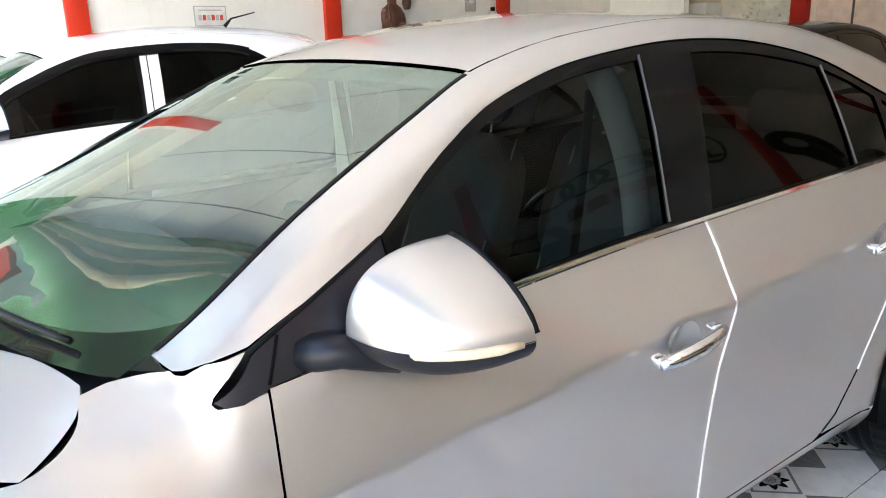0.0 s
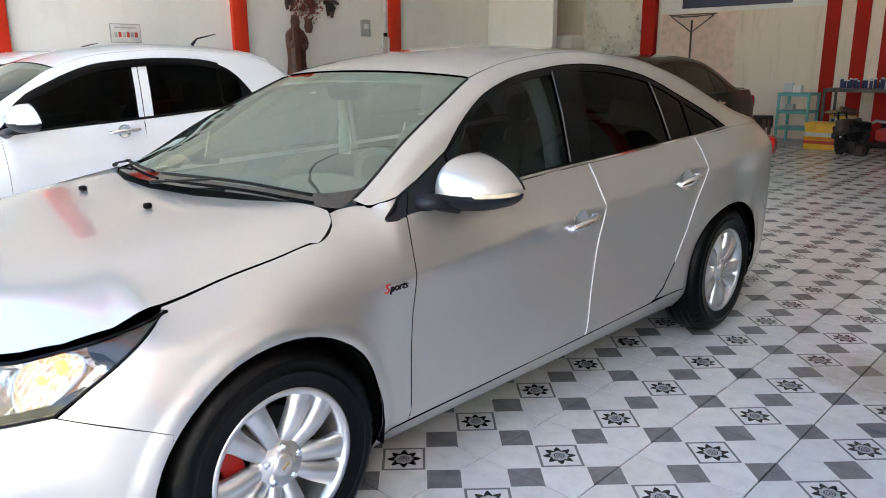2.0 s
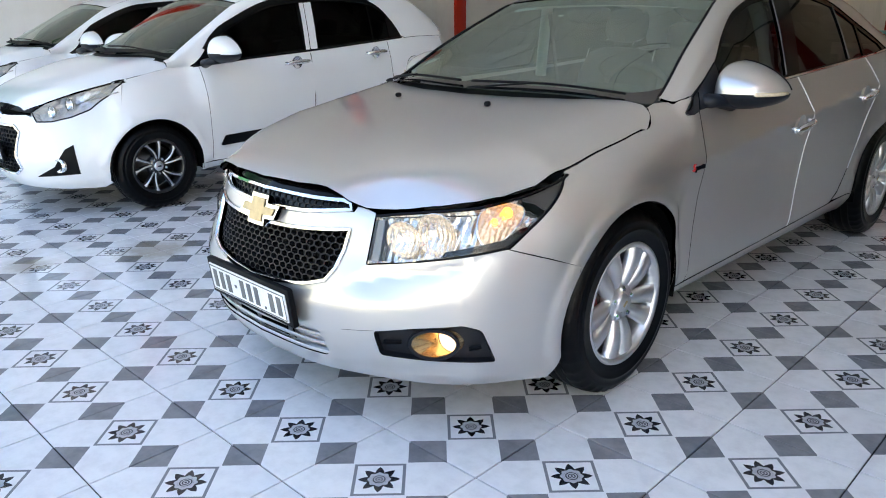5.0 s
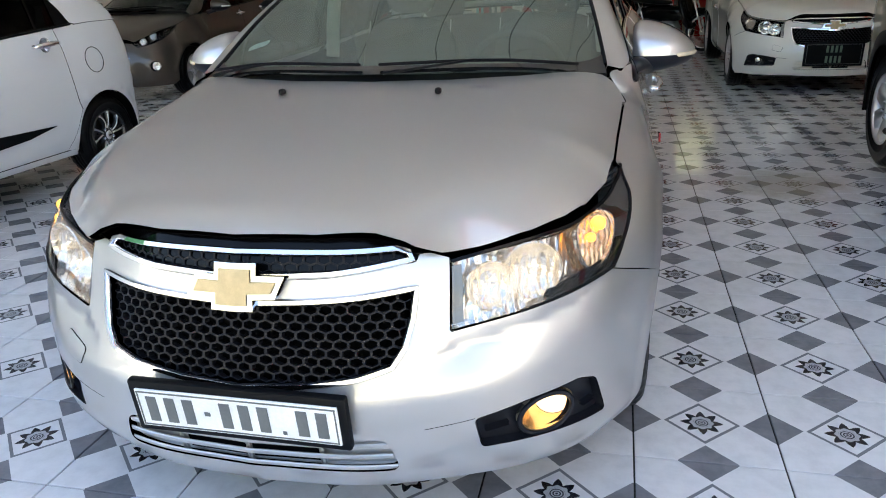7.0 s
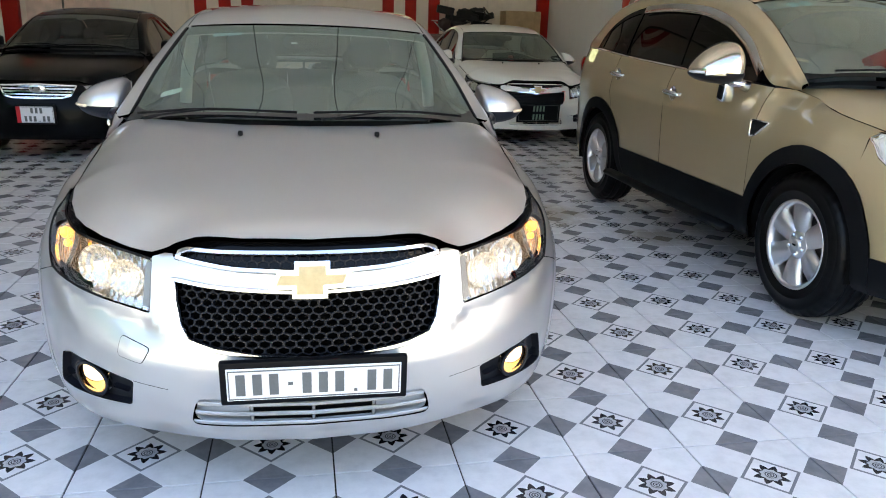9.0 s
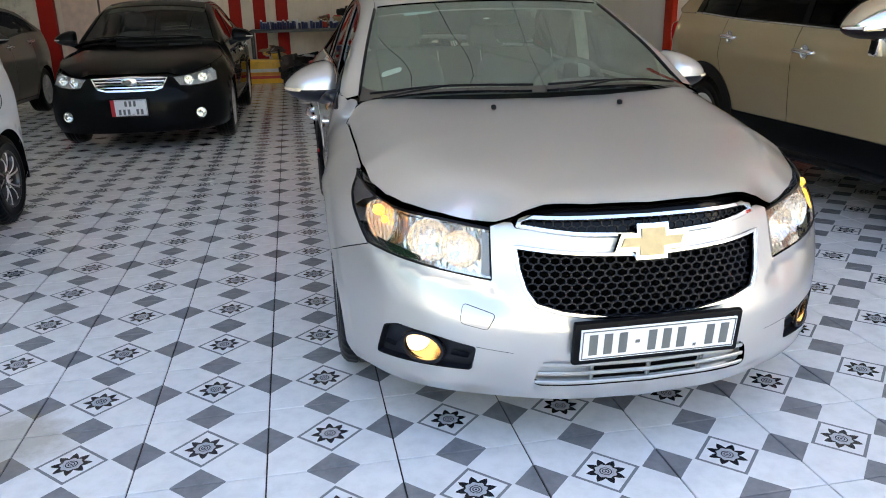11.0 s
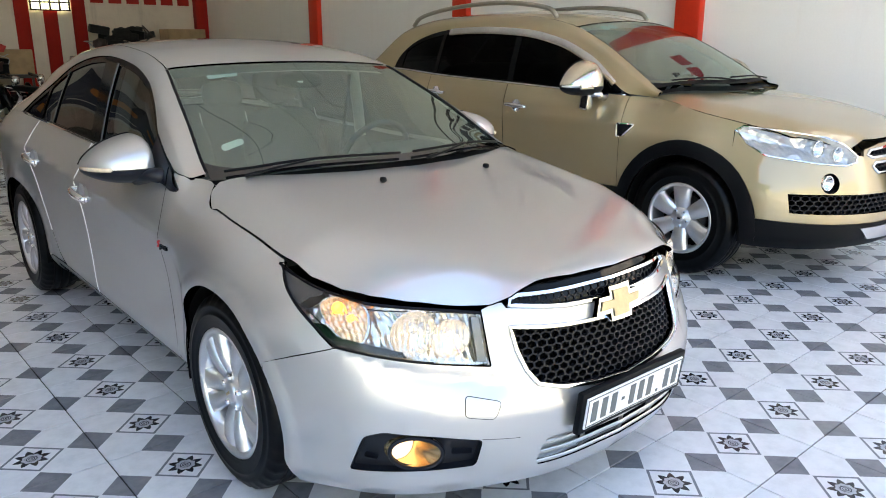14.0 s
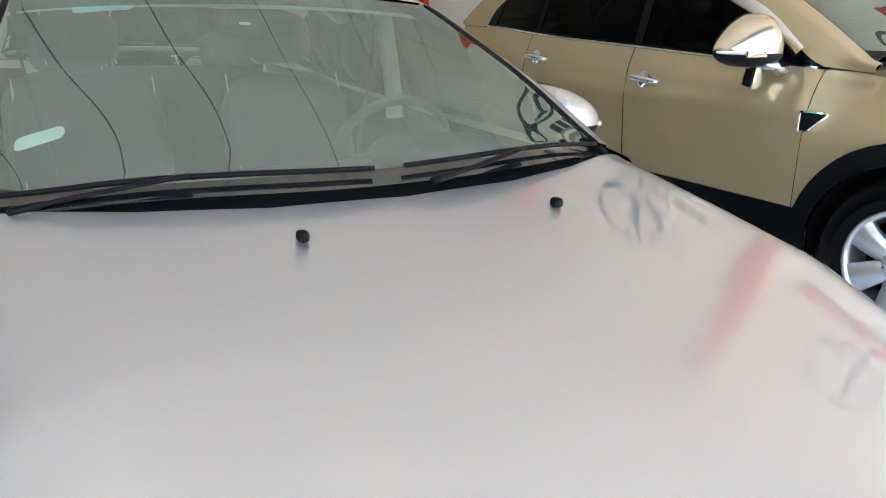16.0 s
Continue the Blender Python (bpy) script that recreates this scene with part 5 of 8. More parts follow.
        strip("sail_seal", dense(B.ys([(-0.862, 0.969), (-0.75, 1.020), (-0.617, 1.080)]), 0.02, False), B.cab, 0.0035, M_SEAL, car, 0.0015, flip=flip, sign=-1)
        strip("sail_joint", B.ys([(-0.845, 0.928), (-0.83, 0.96), (-0.817, 0.985)]), B.cab, 0.0022, M_DARK, car, 0.0022, flip=flip, sign=-1)
        belt_ys = lambda a, b: [(y, 1.955) for y in np.linspace(a, b, 12)]  # noqa: E731
        def topz(y, d):
            return float(np.interp(y, top_line[:, 0], top_line[:, 1])) + d
        g1 = np.array(belt_ys(-0.60, 0.085) + [(0.10, 1.5), (0.115, topz(0.115, 0.07))] + [(y, topz(y, 0.07)) for y in np.linspace(0.08, -0.56, 10)] + [(-0.60, topz(-0.60, 0.06))])
        g2 = np.array(belt_ys(0.245, 0.875) + [(0.86, 1.6), (0.835, topz(0.835, 0.07))] + [(y, topz(y, 0.07)) for y in np.linspace(0.80, 0.30, 8)])
        g3 = np.array(belt_ys(0.895, 1.085) + [(1.085, topz(1.085, 0.09)), (0.98, topz(0.98, 0.07)), (0.855, topz(0.855, 0.07))])
        g4 = np.array([(1.115, 1.955), (1.36, 1.955), (1.33, 1.80), (1.22, topz(1.22, 0.12)), (1.115, topz(1.115, 0.09))])
        surround = np.vstack([top_line, [(1.43, 2.0)], [(y, 2.0) for y in np.linspace(1.3, -0.5, 20)], [(-0.612, 2.0)]])
        P("window_surround", surround, B.cab, M_GLOSSBLACK, car, holes=[g1, g2, g3, g4], flip=flip, scale=(1, 0.5), thick=0.01, lift=-0.004, label="gloss black window surround")
        for nm, g, m in (("front_window", g1, M_WINDOW if near_view else tint), ("rear_window", g2, tint), ("rear_vent_window", g3, tint), ("quarter_window", g4, tint)):
            P(nm, g, B.cab, m, car, flip=flip, scale=(1, 0.5), thick=0.0, lift=-0.009, res=0.05, label="tinted side window")
        strip("belt_chrome", [(y, 1.985) for y in np.linspace(-0.60, 1.43, 40)], B.cab, 0.006, M_CHROME, car, 0.003, flip=flip, label="chrome belt strip", sign=-1)
        strip("window_trim", [(0.092, 1.95), (0.107, 1.5), (0.121, topz(0.12, 0.05))], B.cab, 0.0012, M_DULLTRIM, car, 0.001, flip=flip, sign=-1)
        strip("vent_trim", [(0.886, 1.95), (0.865, 1.6), (0.845, topz(0.845, 0.05))], B.cab, 0.0012, M_DULLTRIM, car, 0.0, flip=flip, sign=-1)
        side_mirror(car, (sx * 0.905, -0.638, 0.972), not flip, paint)
        handle(fdo, (sx * 0.874, -0.02, 0.786), not flip, 7, cup=paint)
        handle(rdo, (sx * 0.874, 0.81, 0.852), not flip, 7, cup=paint)
        if near_view:
            lettering("script_letter", "S", 0.038, M_RED_TRIM, car, pose(sx * 0.885, -1.0 if sx > 0 else -0.93, 0.744, 90, 0, 90 * sx), 0.003, 0.3)
            lettering("script_badge", "ports", 0.031, M_GLOSSBLACK, car, pose(sx * 0.885, -0.953 if sx > 0 else -0.978, 0.743, 90, 0, 90 * sx), 0.003, 0.3)
        box("tail_lamp", (0.10, 0.16, 0.12), (sx * 0.745, 2.02, 0.90), M_REDPLASTIC, car, "red tail lamp", 0.03)
    # bonnet, glass, roof
    edge = [(-2.26, 0.355, 0.672), (-2.18, 0.385, 0.705), (-2.13, 0.405, 0.728), (-2.06, 0.470, 0.721), (-1.95, 0.592, 0.732), (-1.8, 0.704, 0.753), (-1.70, 0.741, 0.774), *[(y, x - 0.001, z) for y, x, z in zip(seam_y, seam_x, seam_z)], (-1.10, 0.766, 0.900), (-1.05, 0.766, 0.918), (-0.97, 0.766, 0.938)]
    hood = hood_surface([(-2.26, 0.712), (-2.19, 0.771), (-2.175, 0.783), (-2.14, 0.806), (-2.10, 0.8205), (-2.05, 0.832), (-1.9, 0.864), (-1.6, 0.914), (-1.4, 0.944), (-1.25, 0.966), (-1.0, 1.0)], edge, ((-2.25, 0.84), (-2.05, 0.81), (-1.8, 0.82), (-1.4, 0.87), (-1.0, 0.91)), part=0.30, ease=0.03)
    ef = pchip(edge)
    hs = [(0, -2.178), (0.18, -2.168), (0.30, -2.148), (0.354, -2.136), (0.376, -2.130), (0.396, -2.118)] + [(float(ef(y)[0]) - 0.0055, y) for y in (-2.10, -2.06, -2.0, -1.95, -1.87, -1.8, -1.7, -1.59, -1.45, -1.326, -1.24, -1.165)] + [tuple(c) for c in catmull([(0.7725, -1.146), (0.766, -1.126), (0.753, -1.097), (0.738, -1.073), (0.719, -1.061)], 4)] + [(0.70, -1.056), (0.6, -1.095), (0.45, -1.165), (0.25, -1.225), (0, -1.25)]
    hp = np.array(hs + [(-x, y) for x, y in hs[-2:0:-1]])
    P("bonnet", hp, hood, paint, car, thick=0.009, label="painted bonnet", res=0.035)
    # dark sheet under the bonnet paints the shade in its edge gap
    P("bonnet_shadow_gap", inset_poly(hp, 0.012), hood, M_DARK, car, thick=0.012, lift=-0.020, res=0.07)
    for x in (-0.245, 0.245):
        blob("washer_nozzle", (0.018, 0.026, 0.018), (x, -1.372, 0.955), M_PLASTIC, car, "black washer nozzle", 3)
    wsy = lambda s: -1.238 + 0.262 * abs(s) ** 2.2  # noqa: E731
    s_edge = lambda y: (float(B.rail(y)[0]) - 0.05) / float(B.rail(y)[0])  # noqa: E731
    bottom = [(wsy(s), s) for s in np.linspace(-0.935, 0.935, 25)]
    topl = [(-0.338 + 0.04 * abs(s) ** 2, s) for s in np.linspace(0.905, -0.905, 15)]
    wsp = np.array(bottom + [(y, s_edge(y)) for y in (-0.8, -0.6, -0.45)] + topl + [(y, -s_edge(y)) for y in (-0.45, -0.6, -0.8)])
    P("windscreen", wsp, B.cab, M_WINDSCREEN, car, thick=0.0, lift=-0.004, scale=(1, 0.7), label="green tinted windscreen", res=0.04)
    frit = np.array(bottom + [(wsy(s) + 0.05 + 0.05 * max(0.0, abs(s) - 0.55) ** 1.0 + 0.25 * max(0.0, abs(s) - 0.78), s) for s in np.linspace(0.93, -0.93, 33)])
    P("windscreen_seal", frit, B.cab, M_FRIT, car, thick=0.0, lift=-0.002, scale=(1, 0.7), label="black windscreen seal")
    sun_band = np.array([(-0.415 + 0.03 * abs(s) ** 2, s) for s in np.linspace(-0.90, 0.90, 15)] + [(y - 0.001, s) for y, s in topl])
    P("shade_band", sun_band, B.cab, M_SHADEBAND, car, thick=0.0, lift=-0.0065, scale=(1, 0.7))
    for s_ in (-1, 1):
        strip("windscreen_edge", [(y, s_ * (s_edge(y) + 0.004)) for y in np.linspace(-0.96, -0.31, 20)], B.cab, 0.006, M_SEAL, car, -0.001, sign=-1)
    cowl = np.array([(wsy(s) - 0.10, s) for s in np.linspace(-0.96, 0.96, 21)] + [(wsy(s) + 0.03, s) for s in np.linspace(0.96, -0.96, 21)])
    P("cowl", cowl, B.cab, M_PLASTIC, car, thick=0.0, lift=-0.022, scale=(1, 0.7), label="black plastic cowl")
    roofp = np.array([(-0.326 + 0.035 * abs(s) ** 2, s) for s in np.linspace(-0.915, 0.915, 17)] + [(y, 0.917) for y in (0, 0.4, 0.8, 1.2)] + [(1.23, s) for s in np.linspace(0.88, -0.88, 9)] + [(y, -0.917) for y in (1.2, 0.8, 0.4, 0)])
    P("roof", roofp, B.cab, paint, car, scale=(1, 0.6), label="painted roof", res=0.05)
    P("headliner", roofp, B.cab, M_HEADLINER, car, scale=(1, 0.6), lift=-0.05, thick=0, res=0.09)
    P("rear_screen", np.array([(1.25, -0.86), (1.25, 0.86), (1.85, 0.84), (1.85, -0.84)]), B.cab, tint, car, scale=(1, 0.6), thick=0, lift=-0.004, res=0.07, label="tinted rear window")
    P("boot_lid", np.array([(1.87, -0.86), (1.87, 0.86), (2.27, 0.9), (2.27, -0.9)]), B.cab, paint, car, scale=(1, 0.6), res=0.07, label="painted boot lid")
    blob("roof_antenna", (0.045, 0.10, 0.03), (0, 1.12, 1.40), paint, car, "small roof antenna", 2.4)
    blob("mirror_inside", (0.24, 0.05, 0.07), (0, -0.40, 1.255), M_PLASTIC, car, "inside mirror", 3)
    if near_view:
        at = lambda y, s, l: tuple(B.cab(np.array([[y, s]]))[0] + surface_normals(B.cab, np.array([[y, s]]))[0] * -l)  # noqa: E731
        for s0, s1, pivot in ((-0.86, -0.06, -0.80), (0.02, 0.80, 0.06)):
            line = [at(wsy(q) + 0.034 + 0.010 * math.sin(math.pi * (q - s0) / (s1 - s0)), q, 0.012) for q in np.linspace(s0, s1, 7)]
            b = tube("wiper_blade", catmull(line, 4), 0.0055, M_PLASTIC, car, "black wiper blade", 6)
            foot = at(wsy(pivot) - 0.02, pivot, 0.012)
            arm = [foot, at(wsy(pivot + 0.12) + 0.0, pivot + 0.12, 0.014), tuple(np.array(line[3]) + (0, -0.008, 0.004))]
            tube("wiper_arm", catmull(arm, 6), [0.011] * 4 + [0.007] * (len(catmull(arm, 6)) - 4), M_PLASTIC, b, "black wiper arm", 6, squash=0.6)
        for y, s, w, h, m in ((-0.865, -0.755, 0.075, 0.028, M_STICKER), (-0.40, -0.63, 0.055, 0.026, M_STICKER_BLUE), (-0.40, -0.53, 0.055, 0.026, M_STICKER_BLUE), (-0.52, -0.10, 0.03, 0.014, M_STICKER)):
            P("inspection_sticker", rounded(np.array([(y - h, s - w / 1.3), (y - h, s + w / 1.3), (y + h * 0.3, s + w / 1.3), (y + h * 0.3, s - w / 1.3)]) if m is not M_STICKER_BLUE else np.array([(y - h, s - w), (y - h, s + w), (y + h, s + w), (y + h, s - w)]), 0.02), B.cab, m, car, thick=0, lift=-0.010, res=0.03, scale=(1, 0.7), label="paper sticker inside the glass")
        cabin(car, -0.90, 0.95, 0.33, 0.70, cloth, rear_y=0.95, front_y=0.10, piping=True)
        for sx in (-1, 1):
            band = catmull([(sx * 0.565, 0.03, 1.34), (sx * 0.605, 0.065, 1.22), (sx * 0.64, 0.09, 1.08), (sx * 0.66, 0.10, 0.92)], 5)
            tube("pillar_trim", band, 0.032, M_HEADLINER, car, "pale inner pillar trim", 10)
            tube("seat_belt", [(sx * 0.56, 0.04, 1.26), (sx * 0.53, 0.05, 1.05), (sx * 0.49, 0.06, 0.80)], 0.016, M_CLOTH_DARK, car, "dark seat belt", 8, squash=0.25)
    box("underbody", (1.25, 3.5, 0.05), (0, 0, 0.225), M_DARK, car, bevel=0.01)
    car.matrix_world = matrix
    return car


def crystal(name, color, cells=55.0, lit=0.0, metal=0.85):
    """Bright lamp reflector cut into small facets; lit makes it glow by itself, in place of its bulb's light."""
    m, nt, bs = mat(name)
    vec = coords(nt)
    vor = nt.nodes.new("ShaderNodeTexVoronoi")
    vor.inputs["Scale"].default_value = cells
    nt.links.new(vec, vor.inputs["Vector"])
    w = nt.nodes.new("ShaderNodeTexWave")
    w.inputs["Scale"].default_value, w.inputs["Distortion"].default_value = cells * 0.5, 4.0
    nt.links.new(vec, w.inputs["Vector"])
    h = math_node(nt, "ADD", math_node(nt, "MULTIPLY", vor.outputs["Distance"], 0.7), math_node(nt, "MULTIPLY", w.outputs["Fac"], 0.3))
    tone = mix_color(nt, h, color, tuple(c * 0.72 for c in color))
    nt.links.new(tone, bs.inputs["Base Color"])
    bs.inputs["Metallic"].default_value, bs.inputs["Roughness"].default_value = metal, 0.16
    if lit:
        nt.links.new(tone, bs.inputs["Emission Color"])
        nt.links.new(math_node(nt, "MULTIPLY_ADD", noise_tex(nt, vec, 34, 2), lit * 1.6, lit * 0.2), bs.inputs["Emission Strength"])
    bump(nt, bs, h, 0.9, 0.007)
    return m


M_LAMPCHROME = plain("lamp_chrome", (0.88, 0.87, 0.84), 0.10, metal=0.9, vary=0.05, scale=30)
M_LAMPTIP = plain("dark_lamp_panel", (0.050, 0.045, 0.042), 0.32, spec=0.4)
M_LAMPGREY = plain("grey_lamp_panel", (0.20, 0.19, 0.175), 0.3, metal=0.3)
# warm tones and a faint glow paint the bulbs' light onto the reflectors
M_CRYSTAL = crystal("glowing_faceted_reflector", (0.97, 0.87, 0.73), 38.0, lit=0.022, metal=0.9)
M_AMBERLIT = crystal("lit_amber_reflector", (0.95, 0.66, 0.42), 60.0, lit=0.02, metal=0.7)
M_FLUTED = crystal("lamp_housing_reflector", (0.90, 0.82, 0.71), 30.0, metal=0.8)
M_CLEAR = crystal("clear_lamp_reflector", (0.95, 0.94, 0.92), 24.0, metal=0.45)
M_GRILLE = plain("grille_black_plastic", (0.006, 0.0065, 0.009), 0.5, spec=0.25)
# the fog lamp's warm light on its mouth, put into the colour
M_AMBERBOWL = plain("lit_warm_bowl", (0.66, 0.48, 0.26), 0.2, metal=0.8, vary=0.1, scale=50)
M_WINDOW = glass("side_window_glass", (0.13, 0.165, 0.18), ior=1.28)
M_SHADEBAND = glass("windscreen_shade_band", (0.30, 0.36, 0.36))
M_DULLTRIM = plain("dull_grey_trim", (0.06, 0.06, 0.06), 0.4)
M_RED_TRIM = plain("red_trim", (0.55, 0.02, 0.02), 0.3)
main_car = cruze(M_SILVER, "silver-beige sedan with lit lamps on tiled floor", "cars in the showroom", Matrix())


# ---- the other cars ----
def spot(B, rows):
    """Rows (kind, place, height): x on the nose or y on the side."""
    return np.array([(B.ux(v) if k == "x" else B.uy(v), z) for k, v, z in rows])


def gen_car(S):
    """A car of simpler make, from its table of measures."""
    g = S.get
    car = thing(S["name"], S["label"], "car", "cars in the showroom")
    paint, tint = S["paint"], g("tint", M_TINT_BLACK)
    w, yf, yr = S["half"], S["nose"], S["tail"]
    ay0, ay1, ar, az = S["axles"][0], S["axles"][1], S["arch"], S["axle_z"]
    plan = [(0, yf), (w * 0.3, yf + 0.015), (w * 0.54, yf + 0.075), (w * 0.72, yf + 0.17), (w * 0.85, yf + 0.30), (w * 0.94, yf + 0.47), (w * 0.985, ay0 - 0.22), (w, ay0), (w - 0.02, ay0 + 0.45), (w - 0.022, 0), (w - 0.018, ay1 - 0.45),
            (w - 0.002, ay1), (w * 0.97, ay1 + 0.35), (w * 0.86, yr - 0.16), (w * 0.6, yr - 0.03), (0, yr)]
    zl, zc, zb = S["low"], S["crease"], S["belt_ref"]
    zh = S["edge"][0][2]
    nose = [(zl, 0.06), (zl + 0.06, 0.015), (zl + 0.2, 0), (zh - 0.25, 0.004), (zh - 0.12, 0.035), (zh, 0.08), (zh + 0.08, 0.13)]
    wing = [(zl, 0.03), (zl + 0.2, 0), (az + ar - 0.03, 0), (az + ar + 0.06, 0.015), (az + ar + 0.13, 0.05), (S["edge"][-2][2], 0.115), (S["edge"][-1][2], 0.14)]
    door = [(zl, 0.10), (zl + 0.08, 0.04), (zl + 0.2, 0.008), (zc - 0.15, 0.0), (zc - 0.01, 0.003), (zc + 0.02, 0.012), ((zc + zb) / 2, 0.035), (zb, 0.085)]
    rear = [(zl, 0.05), (zl + 0.12, 0.01), (zc, 0.0), ((zc + zb) / 2, 0.02), (zb, 0.07)]
    B = Body(plan, [(("x", 0.0), nose), (("x", w * 0.6), nose), (("y", yf + 0.42), nose), (("y", ay0), wing), (("y", S["doors"][0] - 0.12), wing), (("y", S["doors"][0] + 0.05), door), (("y", ay1 - 0.4), door), (("y", ay1), rear), (("y", yr), rear)],
             [(-3, zc), (3, zc)], [(-3, S["belt"][0][1])] + S["belt"], S["rail"], S["top"], [(ay0, az, ar), (ay1, az, ar)], lip=g("lip", 0.012), ref=(zl + 0.05, zc, zb))
    P = oriented(B, 0.055)
    edge = S["edge"]
    ef = pchip(edge)
    tip_y = S["lamp_top"][-1][1]
    seam = []
    for y in np.linspace(g("seam_from", tip_y + 0.02), edge[-1][0], 12):
        ze = float(ef(y)[1])
        seam.append((y, float(B.skin(np.array([[B.uy(y), ze]]))[0, 0]) - 0.002, ze))
    edge = [e for e in edge if e[0] < seam[0][0] - 0.05] + [(y, x, z + 0.0005) for y, x, z in seam]
    ef = pchip(edge)
    hood = hood_surface(S["hood"], edge)
    lamp = np.vstack([spot(B, S["lamp_top"]), spot(B, S["lamp_low"])])
    lowline = spot(B, S["lamp_low"])
    yA, yB, yC = S["doors"]
    sill_z = S["sill"]
    half = np.vstack([B.fz([(0, zl + 0.01), (w * 0.4, zl + 0.01), (w * 0.7, zl + 0.005)]), B.uz([(ay0 - ar - 0.04, zl)]), B.arch(0, 192, 140, 8), lowline - [0, 0.005], spot(B, S["lamp_top"][:1]) - [0.006, 0], B.fz([(x, z - 0.004) for x, z in S["brow"]])])
    bumper = np.vstack([half, (half[::-1] * [-1, 1])[1:-1]])
    holes = []
    for kind, pts in S["grilles"]:
        full = B.fz(pts + [(-x, z) for x, z in pts[::-1] if x > 1e-6])
        holes.append(full)
        if kind in ("mesh", "low"):
            tagged(honeycomb("grille", full, B.skin, M_GRILLE, car, cw=0.05, ch=0.036, lift=-0.012, deep=0.02), "black honeycomb grille")
        else:
            zs = np.linspace(full[:, 1].min() + 0.012, full[:, 1].max() - 0.012, g("bars", 4))
            for z in zs:
                xs = [p for p in np.linspace(-1, 1, 161) if inside(np.array([[p * w, z]]), full)[0]]
                if xs:
                    strip("grille_bar", dense(np.array([(min(xs) * w, z), (max(xs) * w, z)]), 0.05, False), B.skin, 0.008, M_CHROME if kind == "chrome" else M_PLASTIC, car, -0.008, label="grille bar")
        if kind != "low":
            strip("grille_surround", dense(full, 0.04), B.skin, 0.010, M_CHROME, car, 0.004, closed=True, label="chrome grille surround")
    fogs = []
    for x, z, r in g("fogs", []):
        a = np.radians(np.linspace(0, 360, 20, endpoint=False))
        o = np.stack([B.ux(x) + r * 1.25 * np.cos(a), z + r * 1.25 * np.sin(a)], 1)
        fogs.append((o, x, z, r))
        holes += [o, o * [-1, 1]]
    P("front_bumper", bumper, B.skin, paint, car, holes=holes, thick=0.02, label="painted front bumper")
    # sheet painted dark for the shade behind the grille openings
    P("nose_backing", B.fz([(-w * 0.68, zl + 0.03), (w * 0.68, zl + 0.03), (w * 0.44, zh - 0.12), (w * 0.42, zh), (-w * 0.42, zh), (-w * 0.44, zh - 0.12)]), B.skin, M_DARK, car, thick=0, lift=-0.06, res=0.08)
    blob("front_badge", (0.15, 0.03, 0.085) if g("badge", "oval") == "oval" else (0.19, 0.03, 0.055), (0, yf + 0.06, S["badge_z"]), M_CHROME if g("badge", "oval") == "oval" else M_GOLDBADGE, car, "front badge", 2.2)
    for flip, sx in ((False, 1), (True, -1)):
        back = walls("headlamp", lamp, B.skin, M_CLEAR if not g("dark_lamps") else M_GLOSSBLACK, car, 0.06, res=0.04, flip=flip, lift=-0.004, label="clear headlamp")
        P("lamp_lens", lamp, B.skin, M_LENS, back, thick=0.005, flip=flip, gap=0.001)
        strip("lamp_seal", dense(lamp, 0.04), B.skin, 0.004, M_CHROME if g("chrome_lamps") else M_PLASTIC, back, 0.001, closed=True, flip=flip)
        for x, z, r in S["bowls"]:
            c = B.skin(np.array([[B.ux(x), z]]))[0]
            lathe("lamp_bowl", [(-0.008, r), (-0.011, r * 0.95), (0.012, r * 0.75), (0.035, r * 0.35), (0.04, 0.001)], M_REFLECTOR, back, sides=24, axis="y").matrix_local = pose(sx * c[0], c[1] + 0.028, z, 0, 0, sx * 10)
        for o, x, z, r in fogs:
            c = B.skin(np.array([[B.ux(x), z]]))[0]
            rec = walls("fog_recess", o, B.skin, M_PLASTIC, car, 0.05, flip=flip, res=0.05)
            lathe("fog_lamp", [(0.05, r), (-0.004, r), (-0.008, r * 0.9), (0.0, r * 0.8), (0.03, r * 0.4), (0.035, 0.001)], M_REFLECTOR, rec, sides=24, axis="y").matrix_local = pose(sx * c[0], c[1] + 0.015, z, 0, 0, sx * 14)
        if g("fog_panel"):
            fp = B.fz(g("fog_panel"))
            P("fog_panel", fp, B.skin, M_PLASTIC, car, flip=flip, lift=0.003, thick=0.02, label="black fog lamp panel")
            x, z = np.mean(np.array(g("fog_panel")), axis=0)
            c = B.skin(np.array([[B.ux(x), z]]))[0]
            lathe("fog_lamp", [(0.02, 0.045), (-0.012, 0.045), (-0.008, 0.036), (0.012, 0.001)], M_REFLECTOR, car, "round fog lamp", sides=20, axis="y").matrix_local = pose(sx * c[0], c[1], z - 0.02, 0, 0, sx * 14)
        # wing, doors, quarter
        tip_y, tip_z = S["lamp_top"][-1][1], S["lamp_top"][-1][2]
        fender = np.vstack([B.uz(([] if g("seam_from") else [(tip_y - 0.005, tip_z + 0.008)]) + [(y, z) for y, x, z in seam] + [(yA - 0.03, B.belt(yA) - 0.004), (yA - 0.003, B.belt(yA) - 0.006), (yA - 0.003, sill_z), (ay0 + ar - 0.01, sill_z - 0.004)]),
                            B.arch(0, -8, 143, 22), lowline[:1] + [0.006, 0], spot(B, S["lamp_top"][-1:]) + [0.012, -0.02]] + ([spot(B, S["lamp_top"][-1:]) + [0.006, 0.008], spot(B, S["lamp_top"][-2:-1]) + [0.02, 0.010]] if g("seam_from") else []))
        P("fender", fender, B.skin, paint, car, flip=flip, label="painted front wing")
        belt = lambda a, b: [(y, float(B.belt(y)) - 0.003) for y in np.linspace(a, b, 6)]  # noqa: E731
